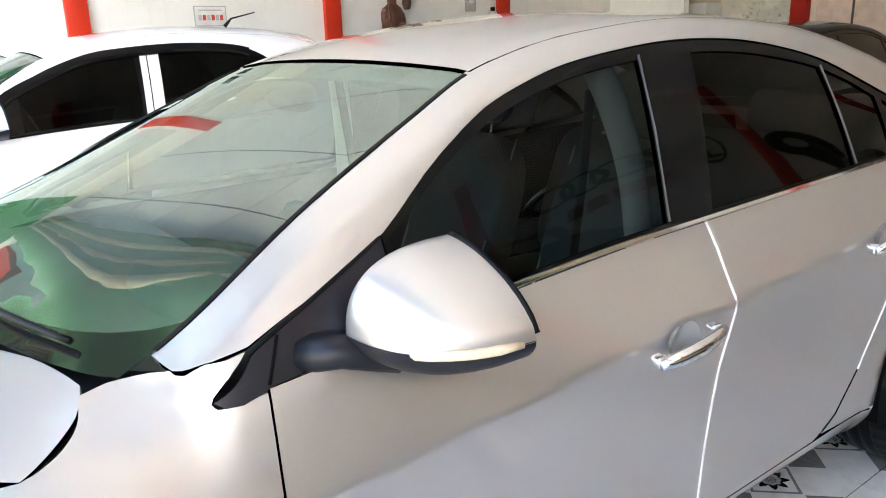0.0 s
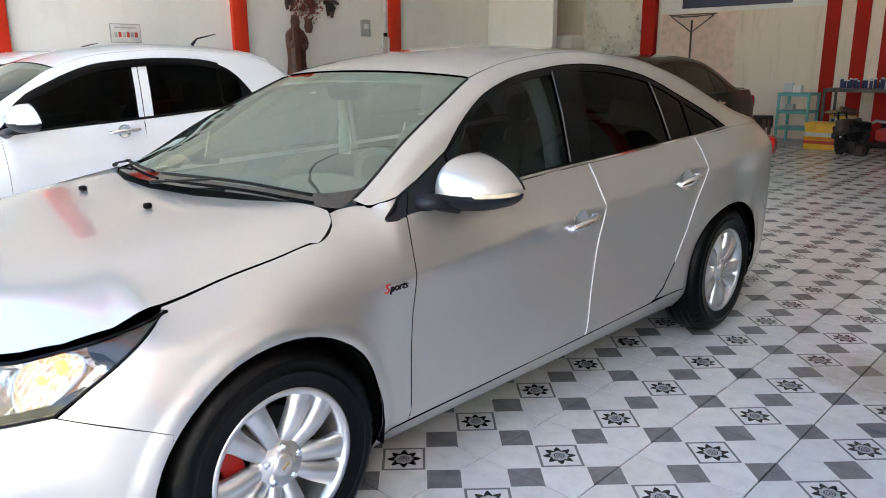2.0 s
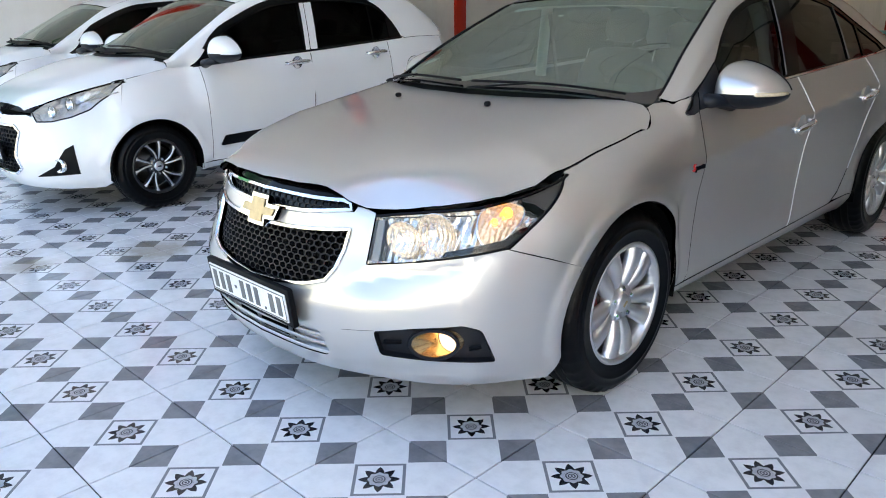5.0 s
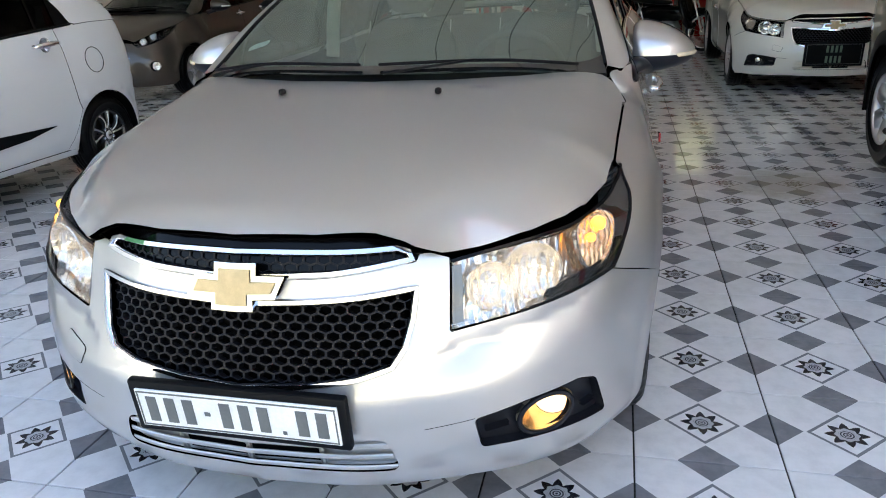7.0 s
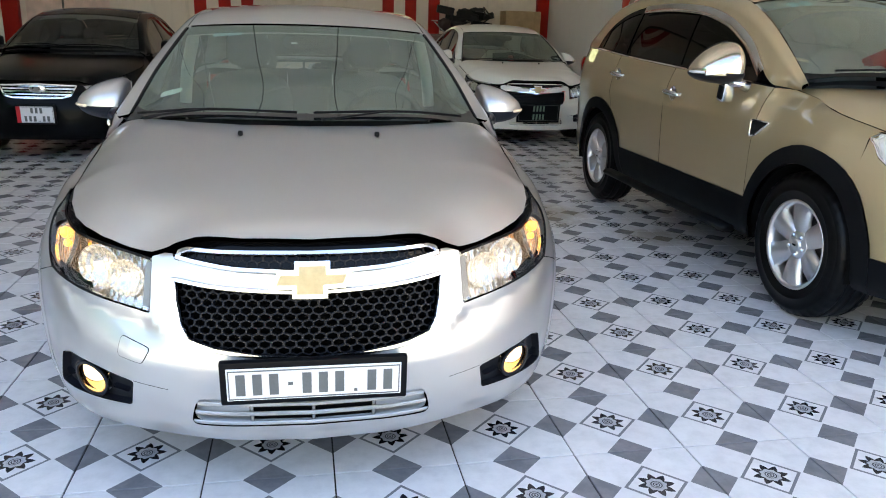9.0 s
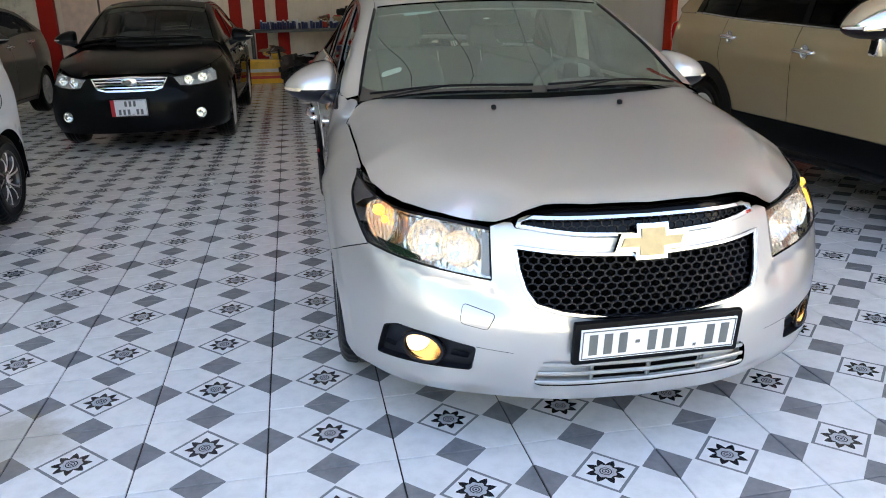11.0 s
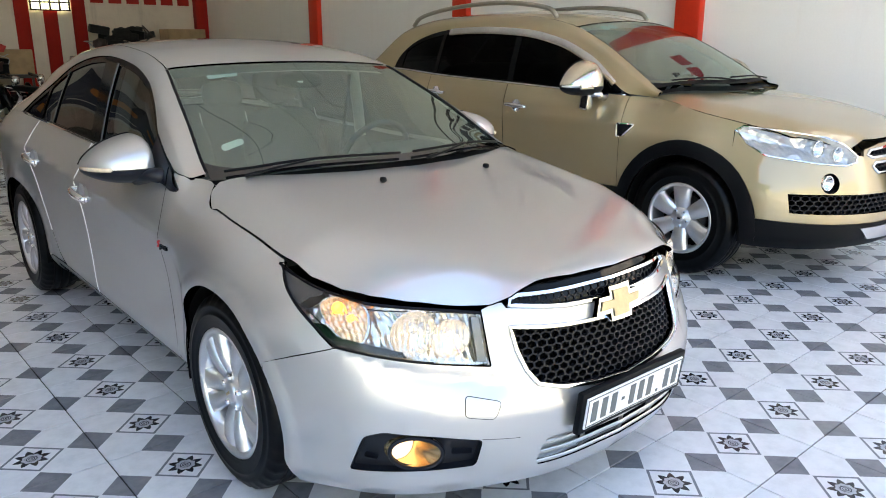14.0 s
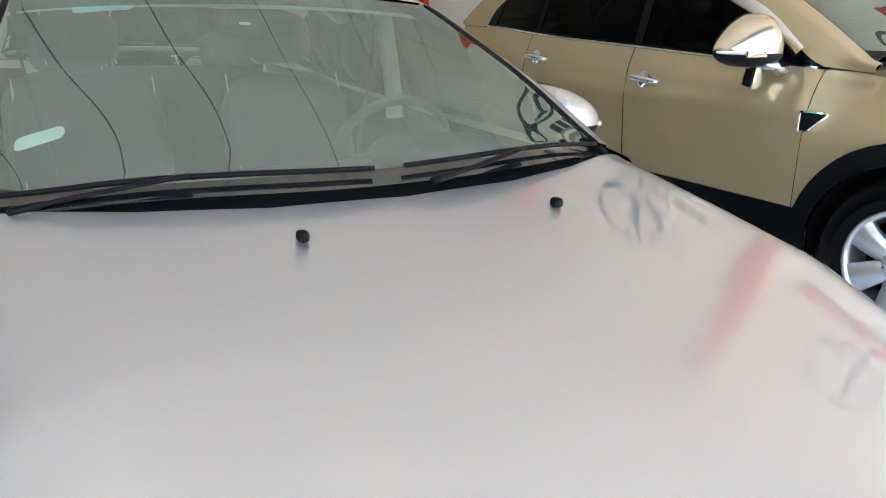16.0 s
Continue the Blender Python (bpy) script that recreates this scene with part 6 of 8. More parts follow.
        fdo = P("front_door", B.uz(belt(yA, yB - 0.003) + [(yB - 0.035, zc - 0.1), (yB - 0.06, sill_z), (yA, sill_z)]), B.skin, paint, car, flip=flip, label="painted front door")
        cut = [(yC, zc - 0.02), (ay1 - ar * 0.72 - 0.03, az + ar * 0.72), (ay1 - ar - 0.05, sill_z + 0.06), (ay1 - ar - 0.10, sill_z)]
        rdo = P("rear_door", B.uz(belt(yB + 0.003, yC) + cut + [(yB - 0.054, sill_z), (yB - 0.029, zc - 0.1)]), B.skin, paint, car, flip=flip, label="painted rear door")
        P("sill", B.uz([(ay0 + ar - 0.01, sill_z - 0.006), (ay1 - ar + 0.01, sill_z - 0.006), (ay1 - ar + 0.01, zl + 0.03), (ay0 + ar - 0.01, zl + 0.03)]), B.skin, g("clad", paint), car, flip=flip, label="sill")
        q = np.vstack([B.uz(belt(yC + 0.004, yr - 0.01) + [(yr, zl + 0.05), (ay1 + ar + 0.02, zl)]), B.arch(1, -8, 186, 24), B.uz([(ay1 - ar - 0.095, sill_z), (ay1 - ar - 0.045, sill_z + 0.064), (ay1 - ar * 0.72 - 0.024, az + ar * 0.72 + 0.004), (yC + 0.005, zc - 0.018)])])
        P("quarter_panel", q, B.skin, paint, car, flip=flip, label="painted rear wing")
        # added dark inner sheet that closes the door gaps to light
        inner = np.vstack([B.uz(belt(yA - 0.2, yr - 0.05) + [(yr - 0.05, zl + 0.1), (ay1 + ar + 0.05, zl + 0.1)]), B.arch(1, 0, 180, 16, 0.01), B.uz([(ay1 - ar - 0.05, zl + 0.1), (ay0 + ar + 0.05, zl + 0.1)]), B.arch(0, 0, 120, 12, 0.01)]) - [0, 0.012]
        P("inner_shell", inner, B.skin, M_DARK, car, flip=flip, res=0.12, thick=0, lift=-0.025)
        if g("clad"):
            for i in (0, 1):
                ring = np.vstack([B.arch(i, -10, 190, 24, -0.002), B.arch(i, 190, -10, 24, 0.085)])
                P("arch_cladding", ring, B.skin, S["clad"], car, flip=flip, lift=0.012, thick=0.025, label="dark plastic wheel arch trim")
            P("sill_cladding", B.uz([(ay0 + ar + 0.05, g("clad_z")), (ay1 - ar - 0.05, g("clad_z") + 0.01), (ay1 - ar - 0.02, zl + 0.02), (ay0 + ar + 0.02, zl + 0.02)]), B.skin, S["clad"], car, flip=flip, lift=0.010, thick=0.02, label="dark plastic sill trim")
            fc = np.vstack([B.fz([(0, zl + 0.02), (w * 0.5, zl + 0.02)]), B.uz([(ay0 - ar - 0.05, zl + 0.01)]), B.arch(0, 192, 170, 5, 0.0), B.uz([(ay0 - ar - 0.06, 0.44)]), B.fz([(0.70, 0.425), (0.30, 0.41), (0, 0.41)])])
            P("bumper_cladding", fc, B.skin, S["clad"], car, flip=flip, lift=0.010, thick=0.02, label="dark plastic lower bumper")
            P("skid_plate", B.fz([(0, zl + 0.05), (0.36, zl + 0.06), (0.44, zl + 0.13), (0, zl + 0.13)]), B.skin, M_ALLOY, car, flip=flip, lift=0.016, thick=0.02, label="silver skid plate")
            tube("side_step", [(sx * (w + 0.05), y, zl + 0.06) for y in np.linspace(ay0 + ar + 0.08, ay1 - ar - 0.08, 6)], 0.05, M_PLASTIC, car, "dark side step", 10, squash=0.5)
        for yy in (ay0, ay1):
            ang = np.radians(np.linspace(-10, 190, 18))
            v = [(sx * x, yy + ar * math.cos(a), az + ar * math.sin(a)) for a in ang for x in (w - 0.02, w - 0.38)] + [(sx * (w - 0.38), yy, az)]
            f = [(2 * k, 2 * k + 1, 2 * k + 3, 2 * k + 2) for k in range(len(ang) - 1)] + [(2 * k + 1, len(v) - 1, 2 * k + 3) for k in range(len(ang) - 1)]
            mesh_object("wheel_house", v, f, M_DARK, car)
            wheel(car, (sx * (w - 0.028), yy, S["tyre"]), not flip, S["tyre"], S["rim"], g("tyre_w", 0.2), S["wheels"])
        # cabin side
        top_line = catmull(B.ys(S["dlo"]), 4)
        ws = [(y, (float(B.rail(y)[0]) - 0.05) / float(B.rail(y)[0])) for y in np.linspace(S["rail"][0][0] + 0.03, S["ws_top"] + 0.02, 5)]
        ry = S["roof_end"]
        fr = np.vstack([ws, [(S["ws_top"] + 0.03, 0.92), (ry, 0.92), (ry + 0.03, 0.88), (S["glass_end"], 0.86), (S["glass_end"] + 0.02, 2.0), (S["dlo"][-1][0] + 0.04, 2.0)], top_line[::-1], [(S["rail"][0][0] + 0.02, 1.92), (S["rail"][0][0] - 0.05, 1.8), (S["rail"][0][0] - 0.06, 1.0), (S["rail"][0][0] - 0.01, 0.95)]])
        P("side_frame", fr, B.cab, paint, car, flip=flip, scale=(1, 0.5), label="painted roof rail and pillars")
        def tz(y, d):
            return float(np.interp(y, top_line[:, 0], top_line[:, 1])) + d
        y0, y1 = S["dlo"][0][0], S["dlo"][-1][0]
        sur = np.vstack([top_line, [(y, 2.0) for y in np.linspace(y1, y0, 14)]])
        panes = []
        for a, b in S["panes"]:
            t = [(y, min(1.9, tz(y, 0.08))) for y in np.linspace(b, a, 8)]
            panes.append(np.array([(y, 1.95) for y in np.linspace(a, b, 8)] + t))
        sur_ob = P("window_surround", sur, B.cab, g("surround", M_GLOSSBLACK), car, holes=panes, flip=flip, scale=(1, 0.5), thick=0.01, lift=-0.003, label="window surround")
        for p in panes:
            P("side_window", p, B.cab, tint, car, flip=flip, scale=(1, 0.5), thick=0, lift=-0.008, label="dark tinted side window")
        for a, b, m in g("pillars", []):
            P("pillar_cover", np.array([(a, 1.97), (b, 1.97), (b + 0.02, tz(b, 0.03)), (a + 0.02, tz(a, 0.03))]), B.cab, m, car, flip=flip, scale=(1, 0.5), lift=0.002, thick=0.01, label="window pillar")
        if g("visor"):
            line = [(y, tz(y, 0.06)) for y in np.linspace(y0 + 0.12, S["visor_end"], 22)]
            strip("window_visor", line, B.cab, 0.028, S["visor"], car, 0.016, flip=flip, sign=-1, label="window visor", high=0.15)
        strip("belt_strip", [(y, 1.99) for y in np.linspace(y0 + 0.02, y1, 20)], B.cab, 0.007, g("belt_mat", M_PLASTIC), car, 0.003, flip=flip, sign=-1)
        mx, my, mz = S["mirror"]
        side_mirror(car, (sx * mx, my, mz), not flip, g("mirror_mat", paint), g("mirror_size", (0.22, 0.14, 0.2)), g("mirror_lamp", M_PLATE), (w - 0.07, my - 0.05, mz - 0.07), g("mirror_arm"))
        for yy, zz, d in ((S["handles"][0][0], S["handles"][0][1], fdo), (S["handles"][1][0], S["handles"][1][1], rdo)):
            handle(d, (sx * (w - 0.012), yy, zz), not flip, 3, 0.225, M_CHROME)
        if g("side_moulding"):
            P("side_moulding", rounded(B.uz([(yA + 0.06, 0.375), (yB - 0.075, 0.395), (yB - 0.07, 0.475), (yA + 0.10, 0.445)]), 0.012), B.skin, M_PLASTIC, fdo, flip=flip, lift=0.008, thick=0.012, label="black door moulding")
            P("side_moulding", rounded(B.uz([(yB - 0.045, 0.395), (0.45, 0.415), (0.70, 0.455), (yB - 0.04, 0.478)]), 0.012), B.skin, M_PLASTIC, rdo, flip=flip, lift=0.008, thick=0.012, label="black door moulding")
            a = np.radians(np.linspace(0, 360, 28, endpoint=False))
            if sx > 0:
                strip("fuel_flap_seam", B.uz([(1.17 + 0.085 * math.cos(c), 0.83 + 0.085 * math.sin(c)) for c in a]), B.skin, 0.0025, M_SEAL, car, 0.0012, closed=True, flip=flip)
        if g("tail_lamp"):
            ty, tz0 = S["tail_lamp"]
            blob("tail_lamp", (0.10, 0.18, 0.20), (sx * w * 0.80, ty - 0.02, tz0), M_REDPLASTIC, car, "red tail lamp", 3)
        if g("vent"):
            vy, vz = S["vent"]
            tri = rounded(B.uz([(vy - 0.10, vz + 0.038), (vy + 0.008, vz + 0.045), (vy + 0.002, vz - 0.045), (vy - 0.045, vz - 0.032)]), 0.015)
            P("wing_vent", tri, B.skin, M_PLASTIC, car, flip=flip, lift=0.004, thick=0.008)
            strip("vent_chrome", dense(tri, 0.02), B.skin, 0.006, M_CHROME, car, 0.006, closed=True, flip=flip, label="chrome wing vent frame")
        if g("roof_rails"):
            pts = [B.cab(np.array([[y, 0.86]]))[0] * [sx, 1, 1] + [0, 0, h] for y, h in ((0.0, 0.01), (0.12, 0.065), (0.6, 0.085), (1.2, 0.08), (1.62, 0.06), (1.75, 0.01))]
            tube("roof_rail", catmull(pts, 6), 0.018, M_RAIL, car, "silver roof rail", 8)
    # bonnet, glass, roof
    fx = edge[0][1]
    hs = [(0, S["hood"][0][0]), (fx * 0.55, S["hood"][0][0] + 0.012)] + [(float(ef(y)[0]) - 0.002, y) for y in np.linspace(edge[0][0] + 0.01, edge[-1][0] - 0.03, 12)]
    yb = S["ws_base"]
    ye = edge[-1][0]
    hs += [(hs[-1][0] - 0.03, ye + 0.0)] + [(hs[-1][0] * f, ye + (yb - 0.03 - ye) * (1 - f ** 2)) for f in (0.8, 0.5, 0.25, 0.0)]
    hp = np.array(hs + [(-x, y) for x, y in hs[-2:0:-1]])
    P("bonnet", hp, hood, paint, car, thick=0.009, label="painted bonnet")
    # near-black sheet stands in for the shade below the bonnet's edges
    P("bonnet_gap", inset_poly(hp, 0.01), hood, M_DARK, car, thick=0, lift=-0.022, res=0.12)
    r0 = S["rail"][0][0]
    wsy = lambda s: yb + (r0 + 0.03 - yb) * abs(s) ** 2.2  # noqa: E731
    bottom = [(wsy(s), s) for s in np.linspace(-0.93, 0.93, 17)]
    topl = [(S["ws_top"] - 0.03 + 0.04 * abs(s) ** 2, s) for s in np.linspace(0.90, -0.90, 11)]
    P("windscreen", np.array(bottom + topl), B.cab, g("screen", M_SCREEN), car, thick=0, lift=-0.003, scale=(1, 0.7), label="windscreen")
    P("windscreen_seal", np.array(bottom + [(wsy(s) + 0.05, s) for s in np.linspace(0.93, -0.93, 17)]), B.cab, M_SEAL, car, thick=0, scale=(1, 0.7))
    P("cowl", np.array([(wsy(s) - 0.04, s) for s in np.linspace(-0.97, 0.97, 13)] + [(wsy(s) + 0.02, s) for s in np.linspace(0.97, -0.97, 13)]), B.cab, M_PLASTIC, car, thick=0, lift=-0.03, scale=(1, 0.7))
    for a, b in ((0.75, 0.0), (0.0, -0.7)):
        p = [B.cab(np.array([[wsy(s) + d, s]]))[0] + [0, -0.008, 0.016] for s, d in ((a, 0.01), ((a + b) / 2, 0.05), (b - 0.05, 0.05))]
        tube("wiper_blade", catmull(p, 5), 0.006, M_PLASTIC, car, "black wiper blade", 6)
    roofp = np.array([(S["ws_top"] - 0.02 + 0.04 * abs(s) ** 2, s) for s in np.linspace(-0.91, 0.91, 11)] + [(y, 0.915) for y in np.linspace(0.2, ry, 6)] + [(ry + 0.02, s) for s in np.linspace(0.87, -0.87, 7)] + [(y, -0.915) for y in np.linspace(ry, 0.2, 6)])
    P("roof", roofp, B.cab, paint, car, scale=(1, 0.6), label="painted roof", res=0.08)
    P("headliner", roofp, B.cab, M_HEADLINER, car, scale=(1, 0.6), lift=-0.05, thick=0, res=0.15)
    ge = S["glass_end"]
    P("rear_screen", np.array([(ry + 0.04, -0.85), (ry + 0.04, 0.85), (ge - 0.02, 0.83), (ge - 0.02, -0.83)]), B.cab, tint, car, scale=(1, 0.6), thick=0, lift=-0.004, label="tinted rear window")
    if yr - ge > 0.1:
        P("boot_lid", np.array([(ge + 0.01, -0.88), (ge + 0.01, 0.88), (yr - 0.04, 0.9), (yr - 0.04, -0.9)]), B.cab, paint, car, scale=(1, 0.6), label="painted boot lid")
    if g("spoiler"):
        reach = S["spoiler"]
        bm, ribs = bmesh.new(), []
        for s in np.linspace(-0.9, 0.9, 19):
            p = B.cab(np.array([[ry - 0.08, s]]))[0]
            q = B.cab(np.array([[ry - 0.02, s]]))[0]
            tip = ry + reach - 0.07 * abs(s) ** 3
            ring = [(p[0], ry - 0.08, p[2] + 0.002), (q[0], ry - 0.02, q[2] + 0.006), (q[0], (ry + tip) / 2, q[2] - 0.006), (q[0] * 0.995, tip - 0.015, q[2] - 0.026), (q[0] * 0.99, tip, q[2] - 0.040),
                    (q[0] * 0.985, tip - 0.012, q[2] - 0.056), (q[0] * 0.97, (ry + tip) / 2, q[2] - 0.075), (p[0] * 0.97, ry - 0.04, p[2] - 0.06)]
            ribs.append([bm.verts.new(c) for c in ring])
        for a, b in zip(ribs, ribs[1:]):
            for k in range(8):
                bm.faces.new((a[k], a[(k + 1) % 8], b[(k + 1) % 8], b[k]))
        bm.faces.new(ribs[0])
        bm.faces.new(ribs[-1][::-1])
        bmesh.ops.recalc_face_normals(bm, faces=bm.faces)
        part("roof_spoiler", bm, paint, car, "roof spoiler", smooth=True, angle=60)
    if g("aerial"):
        y, z = S["aerial"]
        tube("roof_aerial", [(0.25, y, z), (0.25, y + 0.05, z + 0.05), (0.25, y + 0.22, z + 0.09)], [0.014, 0.007, 0.004], M_PLASTIC, car, "black roof aerial", 6)
    if g("plate"):
        x, y, z, pw, ph, text, stripe = S["plate"]
        plate(car, (x, y, z), (pw, ph), text, (5, 0, 0), stripe)
    if g("stickers"):
        for s, y in ((-0.62, S["ws_top"] - 0.09), (-0.50, S["ws_top"] - 0.09)):
            a = np.radians(np.linspace(0, 360, 16, endpoint=False))
            P("round_sticker", np.stack([y + 0.035 * np.cos(a), s + 0.055 * np.sin(a)], 1), B.cab, M_STICKER_BLUE, car, thick=0, lift=-0.008, scale=(1, 0.7), label="pale blue round sticker")
    cabin(car, S["ws_base"] + 0.30, S["hood"][-1][1] - 0.02, S["floor"], w - 0.16, g("cloth", M_CLOTH_DARK), rear_y=S["doors"][2] - 0.1, front_y=S["doors"][0] + 0.75)
    box("underbody", (w * 1.3, (yr - yf) * 0.72, 0.06), (0, 0, zl + 0.06), M_DARK, car, bevel=0.01)
    car.matrix_world = S["at"]
    return car


M_RAIL = plain("satin_roof_rail", (0.40, 0.37, 0.31), 0.35, metal=0.8)
M_CHAMPAGNE = plain("champagne_chromed_plastic", (0.78, 0.71, 0.58), 0.2, metal=1.0)
M_BRIGHTCAP = plain("chromed_plastic", (0.80, 0.80, 0.80), 0.12, metal=1.0)
GRAND = dict(name="hatchback", label="white compact hatchback with black and silver alloys", paint=M_WHITE, half=0.83, nose=-1.99, tail=1.775, axles=(-1.2125, 1.2125), arch=0.325, axle_z=0.29, tyre=0.292, rim=0.185, wheels="dark", tyre_w=0.175,
             low=0.19, crease=0.76, belt_ref=0.97, sill=0.27, doors=(-0.80, 0.14, 0.92), lip=0.010,
             belt=[(-0.95, 0.925), (-0.80, 0.935), (-0.4, 0.965), (0.2, 1.0), (0.8, 1.045), (1.3, 1.08), (1.75, 1.08)],
             rail=[(-0.98, 0.70, 0.975), (-0.64, 0.645, 1.195), (-0.38, 0.615, 1.35), (-0.06, 0.60, 1.44), (0.45, 0.595, 1.475), (0.9, 0.59, 1.458), (1.24, 0.58, 1.415), (1.74, 0.63, 1.10)],
             top=[(-1.4, 0.93), (-1.2, 1.01), (-0.93, 1.14), (-0.55, 1.335), (-0.41, 1.40), (-0.05, 1.495), (0.45, 1.54), (0.95, 1.53), (1.26, 1.495), (1.38, 1.43), (1.74, 1.12)],
             edge=[(-1.90, 0.42, 0.70), (-1.82, 0.50, 0.735), (-1.70, 0.58, 0.785), (-1.55, 0.645, 0.83), (-1.36, 0.69, 0.873), (-1.1, 0.705, 0.915), (-0.95, 0.705, 0.945)],
             hood=[(-1.935, 0.735), (-1.86, 0.79), (-1.7, 0.86), (-1.5, 0.92), (-1.25, 0.985), (-1.0, 1.02)], ws_base=-1.16, ws_top=-0.39, roof_end=1.29, glass_end=1.68,
             lamp_top=[("x", 0.45, 0.690), ("x", 0.54, 0.745), ("x", 0.65, 0.797), ("y", -1.56, 0.838), ("y", -1.40, 0.872), ("y", -1.35, 0.878)],
             lamp_low=[("y", -1.37, 0.855), ("y", -1.50, 0.78), ("y", -1.60, 0.70), ("x", 0.69, 0.66), ("x", 0.60, 0.635), ("x", 0.50, 0.632)],
             brow=[(0.46, 0.665), (0.40, 0.675), (0.2, 0.665), (0, 0.66)], bowls=[(0.575, 0.690, 0.042), (0.665, 0.735, 0.045)], badge_z=0.645,
             grilles=[("mesh", [(0, 0.59), (0.30, 0.60), (0.365, 0.56), (0.33, 0.40), (0.37, 0.33), (0.3, 0.29), (0, 0.285)])], fog_panel=[(0.48, 0.28), (0.70, 0.30), (0.69, 0.49), (0.655, 0.46), (0.60, 0.35)],
             dlo=[(-0.86, 0.935), (-0.66, 1.13), (-0.45, 1.255), (-0.2, 1.36), (0.05, 1.402), (0.45, 1.42), (0.75, 1.395), (0.92, 1.32), (1.03, 1.19), (1.08, 1.085)], panes=[(-0.55, 0.09), (0.22, 0.78), (0.80, 0.96)], pillars=[(0.105, 0.143, M_WHITE), (0.149, 0.215, M_WHITE)], side_moulding=True,
             visor=M_GLOSSBLACK, visor_end=0.80, mirror=(0.95, -0.73, 1.02), mirror_size=(0.23, 0.14, 0.24), handles=((-0.05, 0.925), (0.73, 0.965)), tail_lamp=(1.58, 0.93), spoiler=0.13, aerial=(0.81, 1.53), plate=(0, -2.005, 0.43, 0.42, 0.10, ("###-###.##",), None), floor=0.36, at=pose(-3.66, -0.05, 0))
gen_car(GRAND)
gen_car({**GRAND, "at": pose(-6.55, 0.15, 0), "label": "white compact hatchback parked near the wall", "wheels": "five"})

gen_car(dict(name="suv", label="gold-beige suv with dark cladding and roof rails", paint=M_GOLD, half=0.925, nose=-2.30, tail=2.33, axles=(-1.3535, 1.3535), arch=0.405, axle_z=0.36, tyre=0.362, rim=0.222, wheels="five", tyre_w=0.235, lip=0.0,
             low=0.26, crease=0.93, belt_ref=1.13, sill=0.47, doors=(-0.865, 0.255, 1.15), clad=M_PLASTIC, clad_z=0.50,
             belt=[(-1.1, 1.085), (-0.865, 1.095), (-0.3, 1.115), (0.255, 1.14), (1.0, 1.175), (1.6, 1.22), (2.3, 1.23)],
             rail=[(-1.02, 0.79, 1.125), (-0.75, 0.745, 1.295), (-0.45, 0.70, 1.455), (-0.2, 0.675, 1.55), (0.2, 0.66, 1.625), (0.7, 0.655, 1.65), (1.3, 0.65, 1.63), (1.75, 0.645, 1.56), (2.22, 0.70, 1.26)],
             top=[(-1.5, 1.04), (-1.25, 1.13), (-0.9, 1.31), (-0.45, 1.525), (-0.28, 1.595), (0.2, 1.68), (0.7, 1.705), (1.4, 1.69), (1.9, 1.62), (1.98, 1.55), (2.22, 1.28)],
             edge=[(-2.14, 0.40, 0.83), (-2.05, 0.52, 0.865), (-1.9, 0.63, 0.915), (-1.65, 0.715, 0.975), (-1.35, 0.765, 1.03), (-1.15, 0.785, 1.07), (-1.0, 0.785, 1.09)],
             hood=[(-2.19, 0.88), (-2.1, 0.93), (-1.9, 0.99), (-1.6, 1.05), (-1.3, 1.095), (-1.05, 1.12)], ws_base=-1.18, ws_top=-0.25, roof_end=1.88, glass_end=2.2,
             lamp_top=[("x", 0.45, 0.80), ("x", 0.53, 0.865), ("x", 0.64, 0.905), ("y", -1.95, 0.935), ("y", -1.68, 0.955)],
             lamp_low=[("y", -1.64, 0.93), ("y", -1.72, 0.86), ("y", -1.84, 0.80), ("x", 0.70, 0.765), ("x", 0.55, 0.75), ("x", 0.47, 0.765)],
             brow=[(0.40, 0.80), (0.38, 0.835), (0.2, 0.86), (0, 0.865)], bowls=[(0.56, 0.81, 0.045), (0.67, 0.84, 0.05)], chrome_lamps=True, badge="tie", badge_z=0.775,
             grilles=[("mesh", [(0, 0.84), (0.33, 0.825), (0.37, 0.80), (0.33, 0.785), (0, 0.785)]), ("mesh", [(0, 0.755), (0.31, 0.755), (0.34, 0.735), (0.30, 0.70), (0, 0.69)]), ("low", [(0, 0.575), (0.68, 0.595), (0.80, 0.595), (0.79, 0.485), (0, 0.46)])], fogs=[(0.64, 0.655, 0.046)],
             dlo=[(-0.86, 1.105), (-0.60, 1.27), (-0.35, 1.40), (-0.05, 1.495), (0.3, 1.545), (0.8, 1.56), (1.2, 1.535), (1.5, 1.45), (1.66, 1.33), (1.70, 1.235)], panes=[(-0.60, 0.215), (0.275, 1.10), (1.14, 1.58)],
             visor=M_BRIGHTCAP, visor_end=1.05, belt_mat=M_CHROME, seam_from=-1.92, mirror=(1.03, -0.645, 1.15), mirror_mat=M_CHAMPAGNE, mirror_arm=M_BRIGHTCAP, mirror_size=(0.25, 0.18, 0.36), handles=((0.07, 0.985), (1.0, 1.05)), vent=(-0.85, 0.875), roof_rails=True, tail_lamp=(2.18, 1.05),
             plate=(0, -2.30, 0.64, 0.42, 0.10, ("###-###.##",), None), stickers=True, floor=0.55, screen=M_WINDSCREEN, at=pose(3.25, 0.434, 0)))

